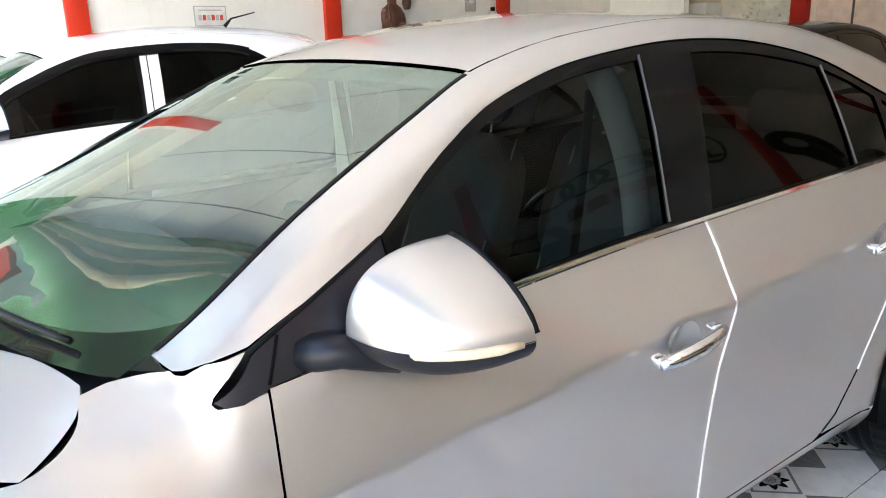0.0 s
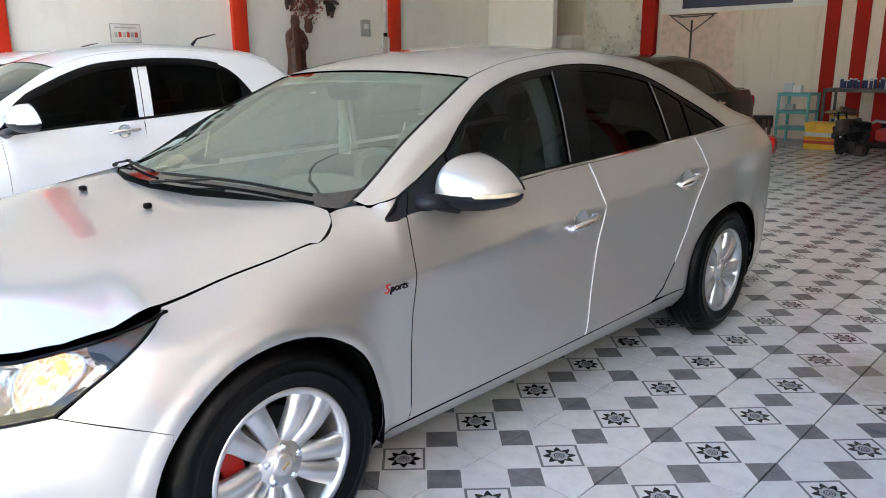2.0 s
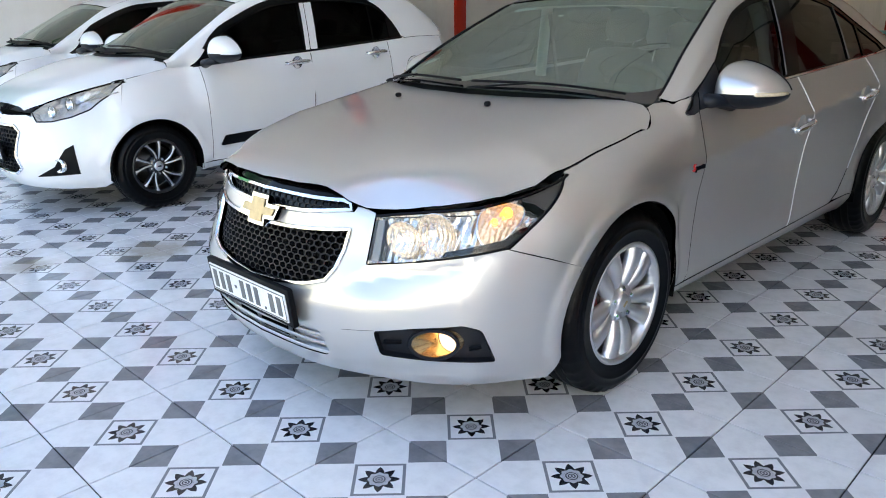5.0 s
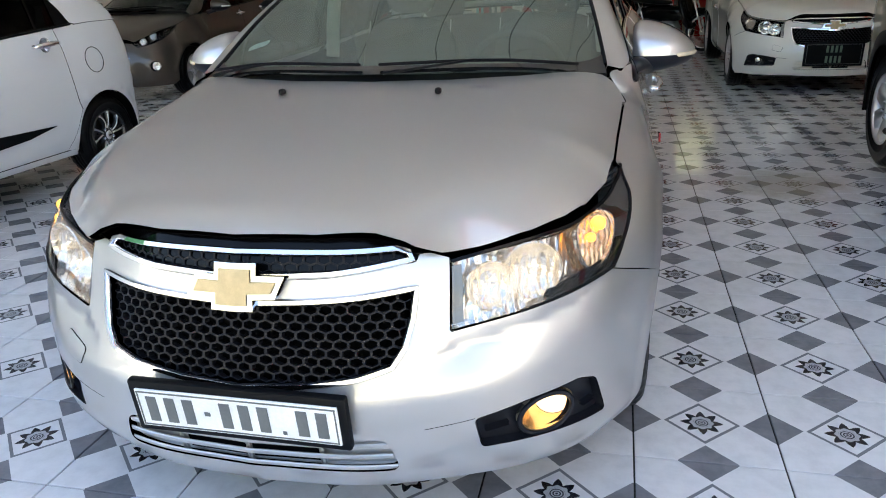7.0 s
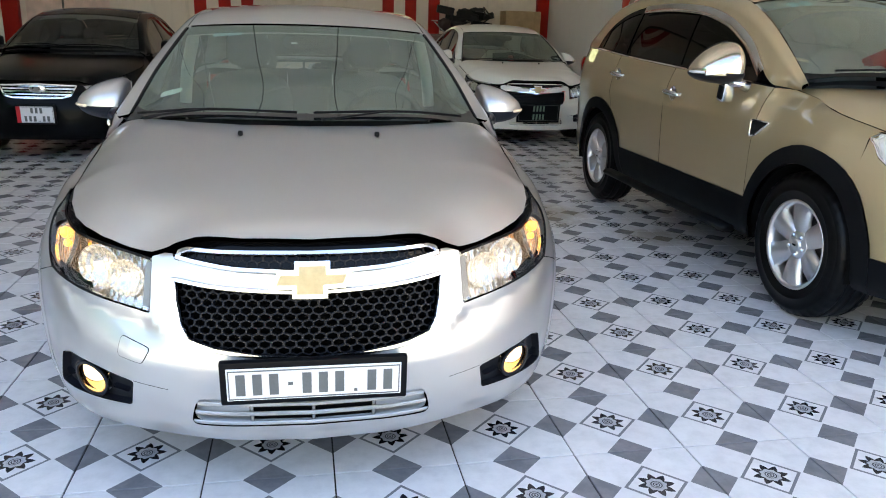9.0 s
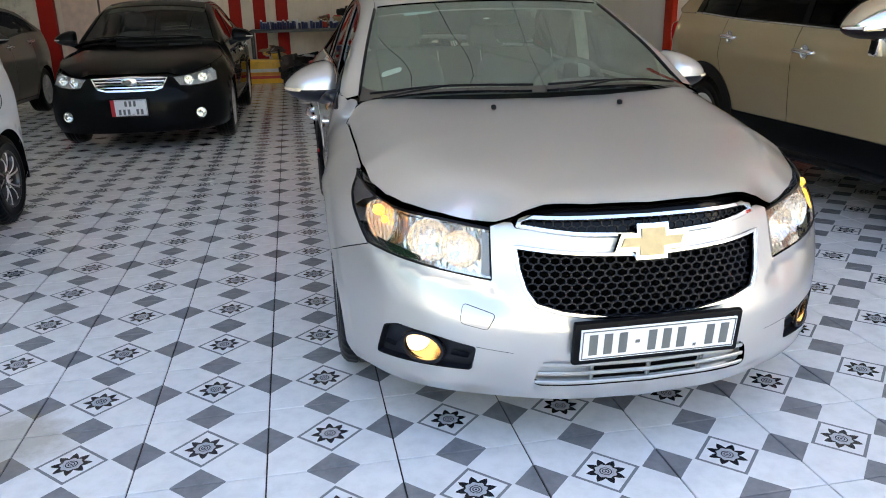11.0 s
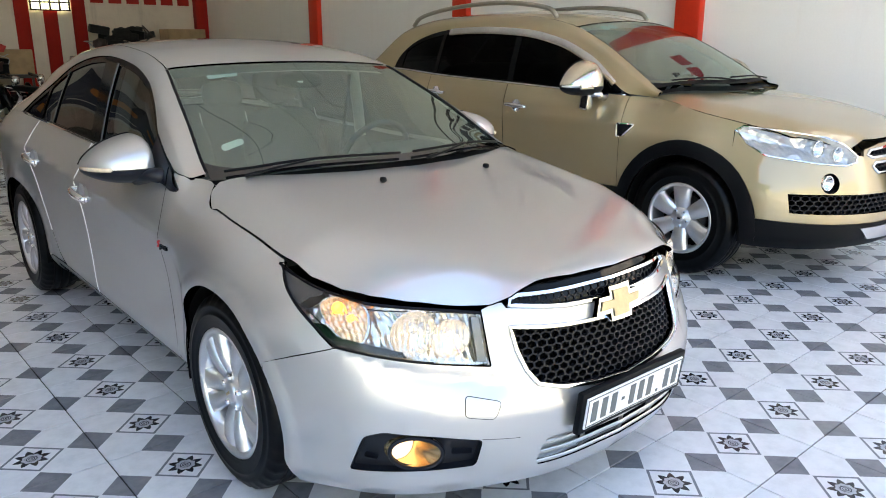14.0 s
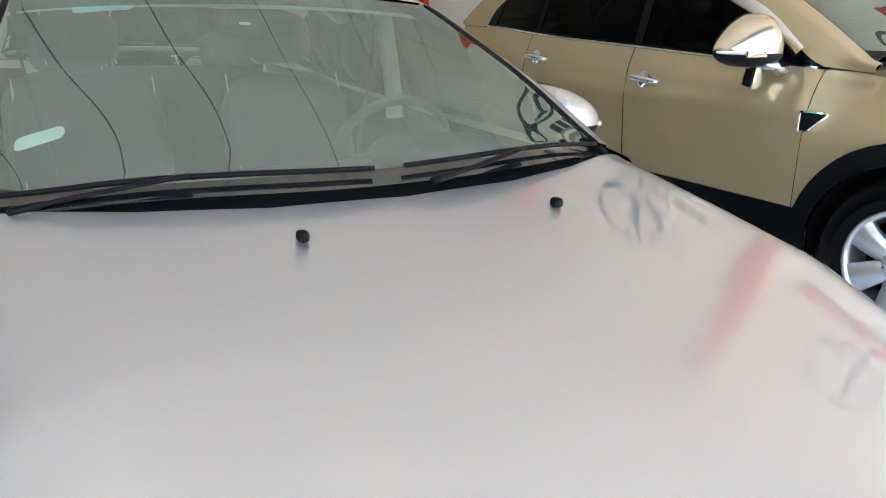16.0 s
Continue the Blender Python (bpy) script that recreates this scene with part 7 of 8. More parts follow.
gen_car(dict(name="sedan", label="black sedan with chrome grille at the back of the hall", paint=M_BLACKPAINT, half=0.895, nose=-2.34, tail=2.45, axles=(-1.36, 1.36), arch=0.345, axle_z=0.315, tyre=0.318, rim=0.205, wheels="twin", low=0.19, crease=0.76, belt_ref=0.98, sill=0.27, doors=(-0.87, 0.22, 1.1),
             belt=[(-1.1, 0.955), (-0.87, 0.965), (0.2, 0.985), (1.1, 1.01), (1.7, 1.02), (2.4, 1.02)],
             rail=[(-1.02, 0.75, 0.985), (-0.7, 0.68, 1.17), (-0.35, 0.615, 1.345), (0, 0.59, 1.415), (0.5, 0.585, 1.44), (1.0, 0.585, 1.40), (1.4, 0.60, 1.28), (1.95, 0.66, 1.045), (2.4, 0.64, 1.03)],
             top=[(-1.5, 0.94), (-1.3, 1.0), (-0.9, 1.18), (-0.45, 1.375), (0, 1.465), (0.5, 1.49), (1.0, 1.45), (1.35, 1.36), (1.95, 1.10), (2.4, 1.06)],
             edge=[(-2.20, 0.45, 0.72), (-2.1, 0.56, 0.745), (-1.95, 0.66, 0.785), (-1.7, 0.72, 0.83), (-1.36, 0.755, 0.88), (-1.15, 0.765, 0.925), (-1.0, 0.765, 0.95)],
             hood=[(-2.26, 0.755), (-2.15, 0.80), (-1.9, 0.86), (-1.5, 0.925), (-1.25, 0.965), (-1.05, 0.985)], ws_base=-1.22, ws_top=-0.36, roof_end=1.18, glass_end=1.85,
             lamp_top=[("x", 0.42, 0.715), ("x", 0.6, 0.735), ("x", 0.74, 0.76), ("y", -1.87, 0.775)], lamp_low=[("y", -1.84, 0.74), ("y", -1.92, 0.655), ("x", 0.72, 0.635), ("x", 0.55, 0.625), ("x", 0.47, 0.635)],
             brow=[(0.42, 0.715), (0.38, 0.725), (0, 0.735)], bowls=[(0.56, 0.68, 0.045), (0.70, 0.695, 0.045)], badge_z=0.685, grilles=[("chrome", [(0, 0.725), (0.36, 0.71), (0.30, 0.62), (0.22, 0.60), (0, 0.595)])], bars=5, fogs=[(0.62, 0.36, 0.05)],
             dlo=[(-0.86, 0.975), (-0.6, 1.15), (-0.3, 1.29), (0, 1.37), (0.5, 1.39), (0.9, 1.355), (1.25, 1.22), (1.45, 1.07), (1.47, 1.03)], panes=[(-0.60, 0.18), (0.27, 1.02), (1.05, 1.32)],
             mirror=(0.98, -0.63, 1.03), handles=((0.05, 0.86), (0.95, 0.885)), tail_lamp=(2.3, 0.85), plate=(0, -2.352, 0.45, 0.30, 0.155, ("###", "###.##"), M_REDLETTER), floor=0.36, screen=glass("dark_windscreen", (0.35, 0.40, 0.38)), at=pose(-2.57, 5.92, 0)))

gen_car(dict(name="hatchback", label="bronze grey hatchback with dark roof at the back", paint=M_BRONZE, half=0.86, nose=-2.03, tail=1.92, axles=(-1.245, 1.245), arch=0.335, axle_z=0.305, tyre=0.305, rim=0.2, wheels="five", low=0.18, crease=0.78, belt_ref=0.98, sill=0.27, doors=(-0.82, 0.2, 0.98),
             belt=[(-1.0, 0.95), (-0.82, 0.965), (0.2, 1.03), (1.0, 1.09), (1.8, 1.10)],
             rail=[(-0.99, 0.71, 0.99), (-0.6, 0.645, 1.19), (-0.25, 0.605, 1.345), (0.1, 0.595, 1.41), (0.6, 0.59, 1.42), (1.2, 0.58, 1.37), (1.8, 0.63, 1.12)],
             top=[(-1.45, 0.93), (-1.25, 1.01), (-0.9, 1.16), (-0.35, 1.38), (0.1, 1.47), (0.6, 1.48), (1.2, 1.44), (1.5, 1.36), (1.8, 1.14)],
             edge=[(-1.90, 0.46, 0.70), (-1.78, 0.58, 0.76), (-1.6, 0.66, 0.82), (-1.3, 0.71, 0.89), (-1.1, 0.72, 0.93), (-0.97, 0.72, 0.955)],
             hood=[(-1.96, 0.73), (-1.85, 0.80), (-1.6, 0.89), (-1.3, 0.97), (-1.05, 1.01)], ws_base=-1.18, ws_top=-0.33, roof_end=1.42, glass_end=1.72,
             lamp_top=[("x", 0.46, 0.69), ("x", 0.60, 0.765), ("x", 0.72, 0.81), ("y", -1.42, 0.865)], lamp_low=[("y", -1.45, 0.83), ("y", -1.62, 0.735), ("x", 0.68, 0.675), ("x", 0.52, 0.645)],
             brow=[(0.46, 0.69), (0.40, 0.70), (0, 0.69)], bowls=[(0.58, 0.70, 0.04), (0.69, 0.75, 0.04)], dark_lamps=True, badge_z=0.665, grilles=[("mesh", [(0, 0.53), (0.42, 0.53), (0.36, 0.30), (0, 0.28)])], fogs=[(0.66, 0.42, 0.05)],
             dlo=[(-0.84, 0.98), (-0.55, 1.15), (-0.2, 1.29), (0.1, 1.35), (0.6, 1.365), (1.0, 1.32), (1.25, 1.22), (1.34, 1.12)], panes=[(-0.55, 0.15), (0.25, 0.95)],
             mirror=(0.96, -0.66, 1.04), handles=((0.03, 0.93), (0.8, 0.98)), floor=0.36, screen=glass("dark_screen", (0.35, 0.40, 0.38)), at=pose(-5.35, 6.35, 0)))
cruze(M_CREAM, "cream white sedan parked by the back wall", "cars in the showroom", pose(2.70, 6.95, 0), lamps_on=False, tint=M_TINT_BLACK, plate_text=("####", "####"), near_view=False)


# ---- things along the walls ----
M_DARKSTEEL = plain("dark_worn_steel", (0.07, 0.065, 0.06), 0.5, metal=0.5, vary=0.3)
M_STATUE = plain("brown_carved_wood", (0.085, 0.026, 0.013), 0.42, vary=0.5, scale=10)
M_DARKROOT = plain("dark_root_wood", (0.035, 0.016, 0.011), 0.5, vary=0.5, scale=14)
M_TEAL = plain("teal_painted_steel", (0.10, 0.36, 0.34), 0.45)
M_YELLOW = plain("yellow_plastic", (0.75, 0.42, 0.04), 0.4)
M_REDBOX = plain("red_plastic", (0.50, 0.04, 0.03), 0.4)
M_BLUECAN = plain("blue_can", (0.02, 0.03, 0.10), 0.3, vary=0.3)
M_CANWHITE = plain("pale_can", (0.55, 0.58, 0.62), 0.35)
M_CARDBOARD = plain("cardboard", (0.36, 0.24, 0.13), 0.8, vary=0.2)
M_DARKCLOTH = plain("dark_cloth_bundle", (0.014, 0.013, 0.012), 0.85, vary=0.4, bump_mm=3)
M_LEAF = plain("red_brown_leaves", (0.22, 0.06, 0.05), 0.6, vary=0.4, scale=20)
M_GREYBOX = plain("grey_switch_box", (0.42, 0.42, 0.40), 0.5)
M_POSTER = plain("pale_notice", (0.70, 0.68, 0.66), 0.6)
M_BANNER = plain("dark_blue_banner", (0.015, 0.018, 0.06), 0.35, vary=0.4, scale=1.5)
M_ORANGE = plain("orange_print", (0.60, 0.20, 0.02), 0.4)
M_GREYPANEL = plain("light_grey_sign_panel", (0.62, 0.62, 0.61), 0.45, vary=0.05, scale=1)
M_GREENTARP = plain("green_tarpaulin", (0.03, 0.20, 0.07), 0.5, vary=0.25, scale=3)


def statue(at):
    """A hooded figure in a long robe with a staff, one plain mesh."""
    bm = bmesh.new()
    prof = [(0.0, 0.21, 0.9), (0.05, 0.22, 0.9), (0.25, 0.19, 0.85), (0.45, 0.20, 0.8), (0.60, 0.22, 0.75), (0.70, 0.225, 0.7), (0.76, 0.20, 0.65), (0.80, 0.13, 0.75), (0.83, 0.088, 0.95), (0.88, 0.092, 1.05), (0.94, 0.094, 1.1), (0.99, 0.080, 1.1), (1.03, 0.045, 1.1), (1.045, 0.005, 1.0)]
    rings = []
    for z, r, deep in prof:
        ring = []
        for k in range(28):
            a = 2 * math.pi * k / 28
            fold = 1 + (0.07 * math.sin(7 * a + z * 5) + 0.03 * math.sin(13 * a - z * 9)) * (z < 0.72)
            ring.append(bm.verts.new((r * fold * deep * math.cos(a), r * fold * math.sin(a), z)))
        rings.append(ring)
    for a, b in zip(rings, rings[1:]):
        for k in range(28):
            bm.faces.new((a[k], a[(k + 1) % 28], b[(k + 1) % 28], b[k]))
    for e, hand_y, hand_z in ((-1, -0.15, 0.60), (1, 0.05, 0.48)):
        for p, q, r in (((0.0, e * 0.19, 0.72), (0.10, e * 0.20, 0.50), 0.065), ((0.10, e * 0.20, 0.50), (0.19, hand_y, hand_z), 0.055)):
            p, q = Vector(p), Vector(q)
            m = Matrix.Translation((p + q) / 2) @ (q - p).to_track_quat("Z", "Y").to_matrix().to_4x4() @ Matrix.Diagonal((r, r, (q - p).length * 0.62, 1))
            bmesh.ops.create_icosphere(bm, subdivisions=2, radius=1.0, matrix=m)
    box_bm(bm, (0.03, 0.03, 1.04), (0.20, -0.17, 0.5), 0.010, (4, 0, 0))
    box_bm(bm, (0.36, 0.44, 0.06), (0, 0, -0.03), 0.02)
    ob = part("carved_figure", bm, M_STATUE, None, smooth=True, angle=60)
    ob.matrix_world = pose(*at) @ Matrix.Diagonal((0.8, 0.85, 1.0, 1.0))
    return tagged(ob, "brown carved wooden figure on a wall ledge", "statue")


def ledge(at, size):
    return tagged(box("wall_shelf", size, at, M_WOOD, None, bevel=0.01), "dark brown wooden wall shelf", "shelf")


statue((X0 + 0.28, 5.68, 1.20))
ledge((X0 + 0.25, 5.68, 1.14), (0.5, 0.6, 0.06))


def wall_flowers(at):
    pot = thing("flower_vase", "dry red flowers in a dark wall vase", "flowers")
    lathe("vase", [(0, 0.05), (0.1, 0.08), (0.2, 0.06), (0.24, 0.08), (0.235, 0.07)], M_WOOD, pot, axis="z", sides=20)
    v, f = [], []
    rnd = random.Random(5)
    for k in range(420):
        d = Vector((rnd.gauss(0, 1), rnd.gauss(0, 1), rnd.gauss(0.3, 0.9))).normalized() * rnd.uniform(0.08, 0.30)
        c = Vector((d.x * 0.55, d.y * 1.2, 0.42 + d.z * 0.9))
        s = rnd.uniform(0.02, 0.045)
        a, b = Vector((rnd.gauss(0, 1), rnd.gauss(0, 1), rnd.gauss(0, 1))).normalized() * s, Vector((rnd.gauss(0, 1), rnd.gauss(0, 1), rnd.gauss(0, 1))).normalized() * s * 0.6
        n = len(v)
        v += [c - a, c + b, c + a, c - b]
        f.append((n, n + 1, n + 2, n + 3))
    mesh_object("blossom", v, f, M_LEAF, pot, smooth=False)
    pot.matrix_world = pose(*at)


wall_flowers((X0 + 0.16, 6.05, 1.95))
M_GILT = plain("dull_gilt", (0.50, 0.33, 0.12), 0.35, metal=0.6, vary=0.3, scale=20)
for y, z, m in ((5.72, 2.52, M_GREYPANEL), (6.62, 2.45, M_GILT)):
    s = thing("wall_ornament", "dark carved root bracket with a pale figurine on the wall" if m is M_GREYPANEL else "dark carved root bracket with a gilt figurine on the wall", "ornament", "wall ornaments")
    b = bmesh.new()
    box_bm(b, (0.16, 0.22, 0.06), (0.06, 0, 0.06), 0.02)
    box_bm(b, (0.11, 0.15, 0.16), (0.05, 0, -0.03), 0.04, (8, 0, 0))
    for dy, dz, tilt, n in ((0.13, 0.055, 80, 0.16), (-0.10, 0.05, -55, 0.09), (-0.05, -0.12, 14, 0.14), (0.06, -0.13, -20, 0.18), (0.09, -0.03, 50, 0.08)):
        box_bm(b, (0.05, 0.055, n), (0.05, dy, dz), 0.02, (tilt, 0, 0))
    part("carved_base", b, M_DARKROOT, s, smooth=True, angle=50)
    lathe("figurine", [(0, 0.055), (0.02, 0.06), (0.12, 0.042), (0.22, 0.055), (0.28, 0.045), (0.31, 0.022), (0.35, 0.032), (0.39, 0.025), (0.41, 0.001)], m, s, "standing figurine", axis="z", sides=16).matrix_local = pose(0.08, 0, 0.09)
    s.matrix_world = pose(X0 + 0.02, y, z)
wp = thing("wood_sign", "dark brown wooden wall plaque of two boards", "plaque")
for dy, dz, n in ((-0.07, 0.10, 0.62), (0.07, 0.0, 0.78)):
    box("plaque_board", (0.045, 0.11, n), (0, dy, dz), M_DARKROOT, wp, bevel=0.01)
box("plaque_peg", (0.04, 0.20, 0.035), (0.0, 0.22, -0.08), M_DARKROOT, wp, bevel=0.01)
wp.matrix_world = pose(X0 + 0.03, 6.15, 2.78)
sw = thing("switch_box", "grey wall switch box", "switch box")
box("switch_case", (0.05, 0.22, 0.31), (0, 0, 0), M_GREYBOX, sw, bevel=0.008)
box("switch_cover", (0.012, 0.10, 0.09), (0.03, 0.0, 0.03), M_PLATE, sw, bevel=0.004)
sw.matrix_world = pose(X0 + 0.028, 7.50, 2.08)
dp = thing("drain_pipe", "white drain pipe with a small valve on the wall", "pipe")
tube("pipe_run", [(0, 0, 1.98), (0, 0, H - 0.02)], 0.03, M_PLATE, dp, sides=10)
tube("pipe_valve", [(0, 0, 1.93), (0, 0, 2.0)], 0.042, M_PLASTIC, dp, "black valve", sides=10)
for e in (-1, 1):
    tube("pipe_branch", [(0, e * 0.08, 1.60), (0, e * 0.08, 1.90), (0, 0, 1.94)], 0.018, M_PLATE, dp, sides=8)
dp.matrix_world = pose(X0 + 0.07, 7.98, 0)

po = thing("wall_notice", "pale printed notice board with red figures on the wall", "notice")
box("notice_board", (0.02, 0.44, 0.25), (0, 0, 0), M_POSTER, po, bevel=0.004)
box("notice_frame", (0.014, 0.47, 0.28), (-0.006, 0, 0), M_GREYBOX, po, bevel=0.003)
for k in range(6):
    box("notice_print", (0.004, 0.045, 0.075), (0.0115, -0.155 + k * 0.062, -0.02), M_REDBOX if k % 2 else M_GREYBOX, po, bevel=0)
box("notice_title", (0.004, 0.33, 0.018), (0.0115, 0, 0.08), M_GREYBOX, po, bevel=0)
po.matrix_world = pose(X0 + 0.014, 2.78, 1.86)


def sign_word(wall_x, y0, z, n, size, material, side, label):
    """A word on a wall as a row of plain upright bars."""
    w = thing("wall_sign", label, "sign", "wall signs")
    for k in range(n):
        box("letter_bar", (0.02, size * 0.62, size), (0, (k - (n - 1) / 2) * size * 0.85, 0), material, w, bevel=0.004)
    w.matrix_world = pose(wall_x + side * 0.012, y0, z)


def ring_sign(wall_x, y0, z, ry, rz, material, side, label, bars=True, band=0.05):
    w = thing("wall_emblem", label, "sign", "wall signs")
    v, f, n = [], [], 48
    for k in range(n):
        a = 2 * math.pi * k / n
        for e in (1.0, 1 - band / rz):
            for x in (0.0, 0.02):
                v.append((x * side, ry * e * math.cos(a), rz * e * math.sin(a)))
    for k in range(n):
        a, b2 = 4 * k, 4 * ((k + 1) % n)
        f += [(a + 1, b2 + 1, b2 + 3, a + 3), (a, b2, b2 + 1, a + 1), (a + 2, a + 3, b2 + 3, b2 + 2)]
    mesh_object("emblem_ring", v, f, material, w, smooth=False)
    if bars:
        box("emblem_bar", (0.02, ry * 0.16, rz * 1.3), (0.01 * side, -ry * 0.25, 0), material, w, bevel=0, turn=(18, 0, 0))
        box("emblem_bar", (0.02, ry * 0.9, rz * 0.16), (0.01 * side, ry * 0.1, -rz * 0.55), material, w, bevel=0)
    w.matrix_world = pose(wall_x + side * 0.004, y0, z)


# grey sign band on the west wall, with black lettering
for y0, y1 in ((1.25, 4.5), (-4.0, 0.8)):
    tagged(box("sign_panel", (0.02, y1 - y0, 1.3), (X0 + 0.012, (y0 + y1) / 2, 3.15), M_GREYPANEL, None, bevel=0.003), "light grey sign panel on the wall", "sign panel", "sign panels", "structure")
sign_word(X0 + 0.024, 2.85, 2.62, 5, 0.34, M_LETTER, 1, "black lettering as bars on a grey panel")
# emblems and lettering on the east wall
ring_sign(X1, 2.50, 3.42, 0.52, 0.38, M_LETTER, -1, "black oval emblem on the wall", True, 0.06)
sign_word(X1, 2.15, 2.72, 5, 0.30, M_LETTER, -1, "black lettering as bars on the wall")
sign_word(X1, -0.35, 2.72, 5, 0.34, M_REDLETTER, -1, "red lettering as bars on the wall")
ring_sign(X1, -0.50, 3.42, 0.46, 0.40, M_LETTER, -1, "black rounded emblem on the wall", True, 0.05)
for k in range(4):
    ring_sign(X1, 5.0 + k * 0.32, 3.05, 0.24, 0.24, M_LETTER, -1, "black ring of a four-ring emblem", False, 0.045)
sign_word(X1, 5.5, 2.52, 4, 0.24, M_REDLETTER, -1, "red lettering as bars on the wall")
ring_sign(X1, 6.75, 2.95, 0.36, 0.36, M_LETTER, -1, "black round emblem on the wall", True)
ring_sign(X1, 8.70, 2.85, 0.62, 0.34, M_LETTER, -1, "black oval emblem on the wall", False, 0.20)
for y in (-2.45,):
    tagged(box("wall_column", (0.09, 0.28, H), (X1 - 0.045, y, H / 2), M_RED, None, bevel=0.012), "red painted wall column", "column", "red columns", "structure")
sign = thing("wall_sign", "red lettering as bars on the back wall", "sign", "wall signs")
for k in range(6):
    box("letter_bar", (0.24, 0.02, 0.34), (k * 0.34, 0, 0), M_DARKRED, sign, bevel=0.004)
sign.matrix_world = pose(2.95, Y1 - 0.012, 2.42)

# banner on the back wall
ba = thing("wall_banner", "dark blue printed banner with an orange shape", "banner")
box("banner_sheet", (2.15, 0.012, 1.1), (0, 0, 0), M_BANNER, ba, bevel=0)
box("banner_streak", (1.3, 0.003, 0.03), (-0.1, -0.0085, -0.36), M_GREYPANEL, ba, bevel=0, turn=(0, 4, 0))
blob("banner_print", (0.8, 0.006, 0.24), (-0.1, -0.009, 0.05), M_ORANGE, ba, "orange print", 2.6)
ba.matrix_world = pose(-4.0, Y1 - 0.012, 3.0)
tagged(box("sign_panel", (3.2, 0.008, 1.62), (-3.95, Y1 - 0.005, 3.18), M_GREYPANEL, None, bevel=0), "light grey painted panel on the back wall", "sign panel", "sign panels")
M_PINKPAPER = plain("peeling_pink_paint", (0.62, 0.46, 0.39), 0.75, vary=0.16, scale=7)
tagged(box("paint_patch", (1.56, 0.004, 1.9), (-4.72, Y1 - 0.003, 1.40), M_PINKPAPER, None, bevel=0), "faded pink painted patch on the back wall", "paint patch", "", "structure")
ra = thing("drying_rack", "thin folding steel rack leaning on the wall", "rack")
tube("rack_post", [(0, 0, 0), (0, 0.0, 2.22)], 0.02, M_DARKSTEEL, ra, sides=8)
for e in (-1, 1):
    tube("rack_arm", [(0, 0, 1.98), (e * 0.45, 0.0, 2.30)], 0.012, M_DARKSTEEL, ra, sides=6)
    tube("rack_bar", [(e * 0.45, 0, 2.30), (-e * 0.2, -0.15, 2.26)], 0.010, M_DARKSTEEL, ra, sides=6)
tube("rack_top", [(-0.5, 0, 2.32), (0.5, 0, 2.32)], 0.012, M_DARKSTEEL, ra, sides=6)
for e in (-1, 1):
    tube("rack_foot", [(0, 0, 0.3), (e * 0.3, -0.1, 0.01)], 0.012, M_DARKSTEEL, ra, sides=6)
ra.matrix_world = pose(-4.75, Y1 - 0.22, 0)


def rack(x0, x1, y0, y1, levels, post, shelf_mat, label, post_r=0.02):
    r = thing("shelf_rack", label, "shelf")
    top = levels[-1]
    for x in (x0, x1):
        for y in (y0, y1):
            box("post", (post_r * 2, post_r * 2, top), (x, y, top / 2), post, r, bevel=0.003)
    if x1 - x0 > 2:
        for y in (y0, y1):
            box("post", (post_r * 2, post_r * 2, top), ((x0 + x1) / 2, y, top / 2), post, r, bevel=0.003)
    for z in levels:
        box("shelf_board", (x1 - x0 + 0.05, y1 - y0 + 0.05, 0.025), ((x0 + x1) / 2, (y0 + y1) / 2, z), shelf_mat, r, bevel=0.004)
        for y in (y0, y1):
            box("shelf_rim", (x1 - x0 + 0.05, 0.02, 0.05), ((x0 + x1) / 2, y, z - 0.02), post, r, bevel=0.003)
    return r


rack(-1.85, 1.55, 11.25, 11.85, (0.95,), M_DARKSTEEL, M_DARKSTEEL, "long dark steel shelf with cans and boxes on top")
rack(-2.62, -2.12, 11.35, 11.85, (0.28, 0.56, 0.86), M_TEAL, M_TEAL, "small teal steel shelf with a few things")
rnd = random.Random(11)


def can(at, r, h, m):
    c = thing("spray_can", "small blue and white spray can on the steel shelf", "can", "cans on the shelf")
    lathe("can_body", [(0, 0.001), (0, r), (h * 0.8, r), (h * 0.86, r * 0.75)], m, c, axis="z", sides=12)
    lathe("can_cap", [(h * 0.84, r * 0.8), (h, r * 0.78), (h, 0.001)], M_CANWHITE, c, axis="z", sides=12)
    c.matrix_world = pose(*at)


for k in range(44):
    can((-1.66 + k * 0.046 + rnd.uniform(-0.01, 0.01), 11.42 + rnd.uniform(-0.06, 0.10), 0.963), 0.026, rnd.uniform(0.13, 0.18), M_BLUECAN if rnd.random() < 0.75 else M_CANWHITE)


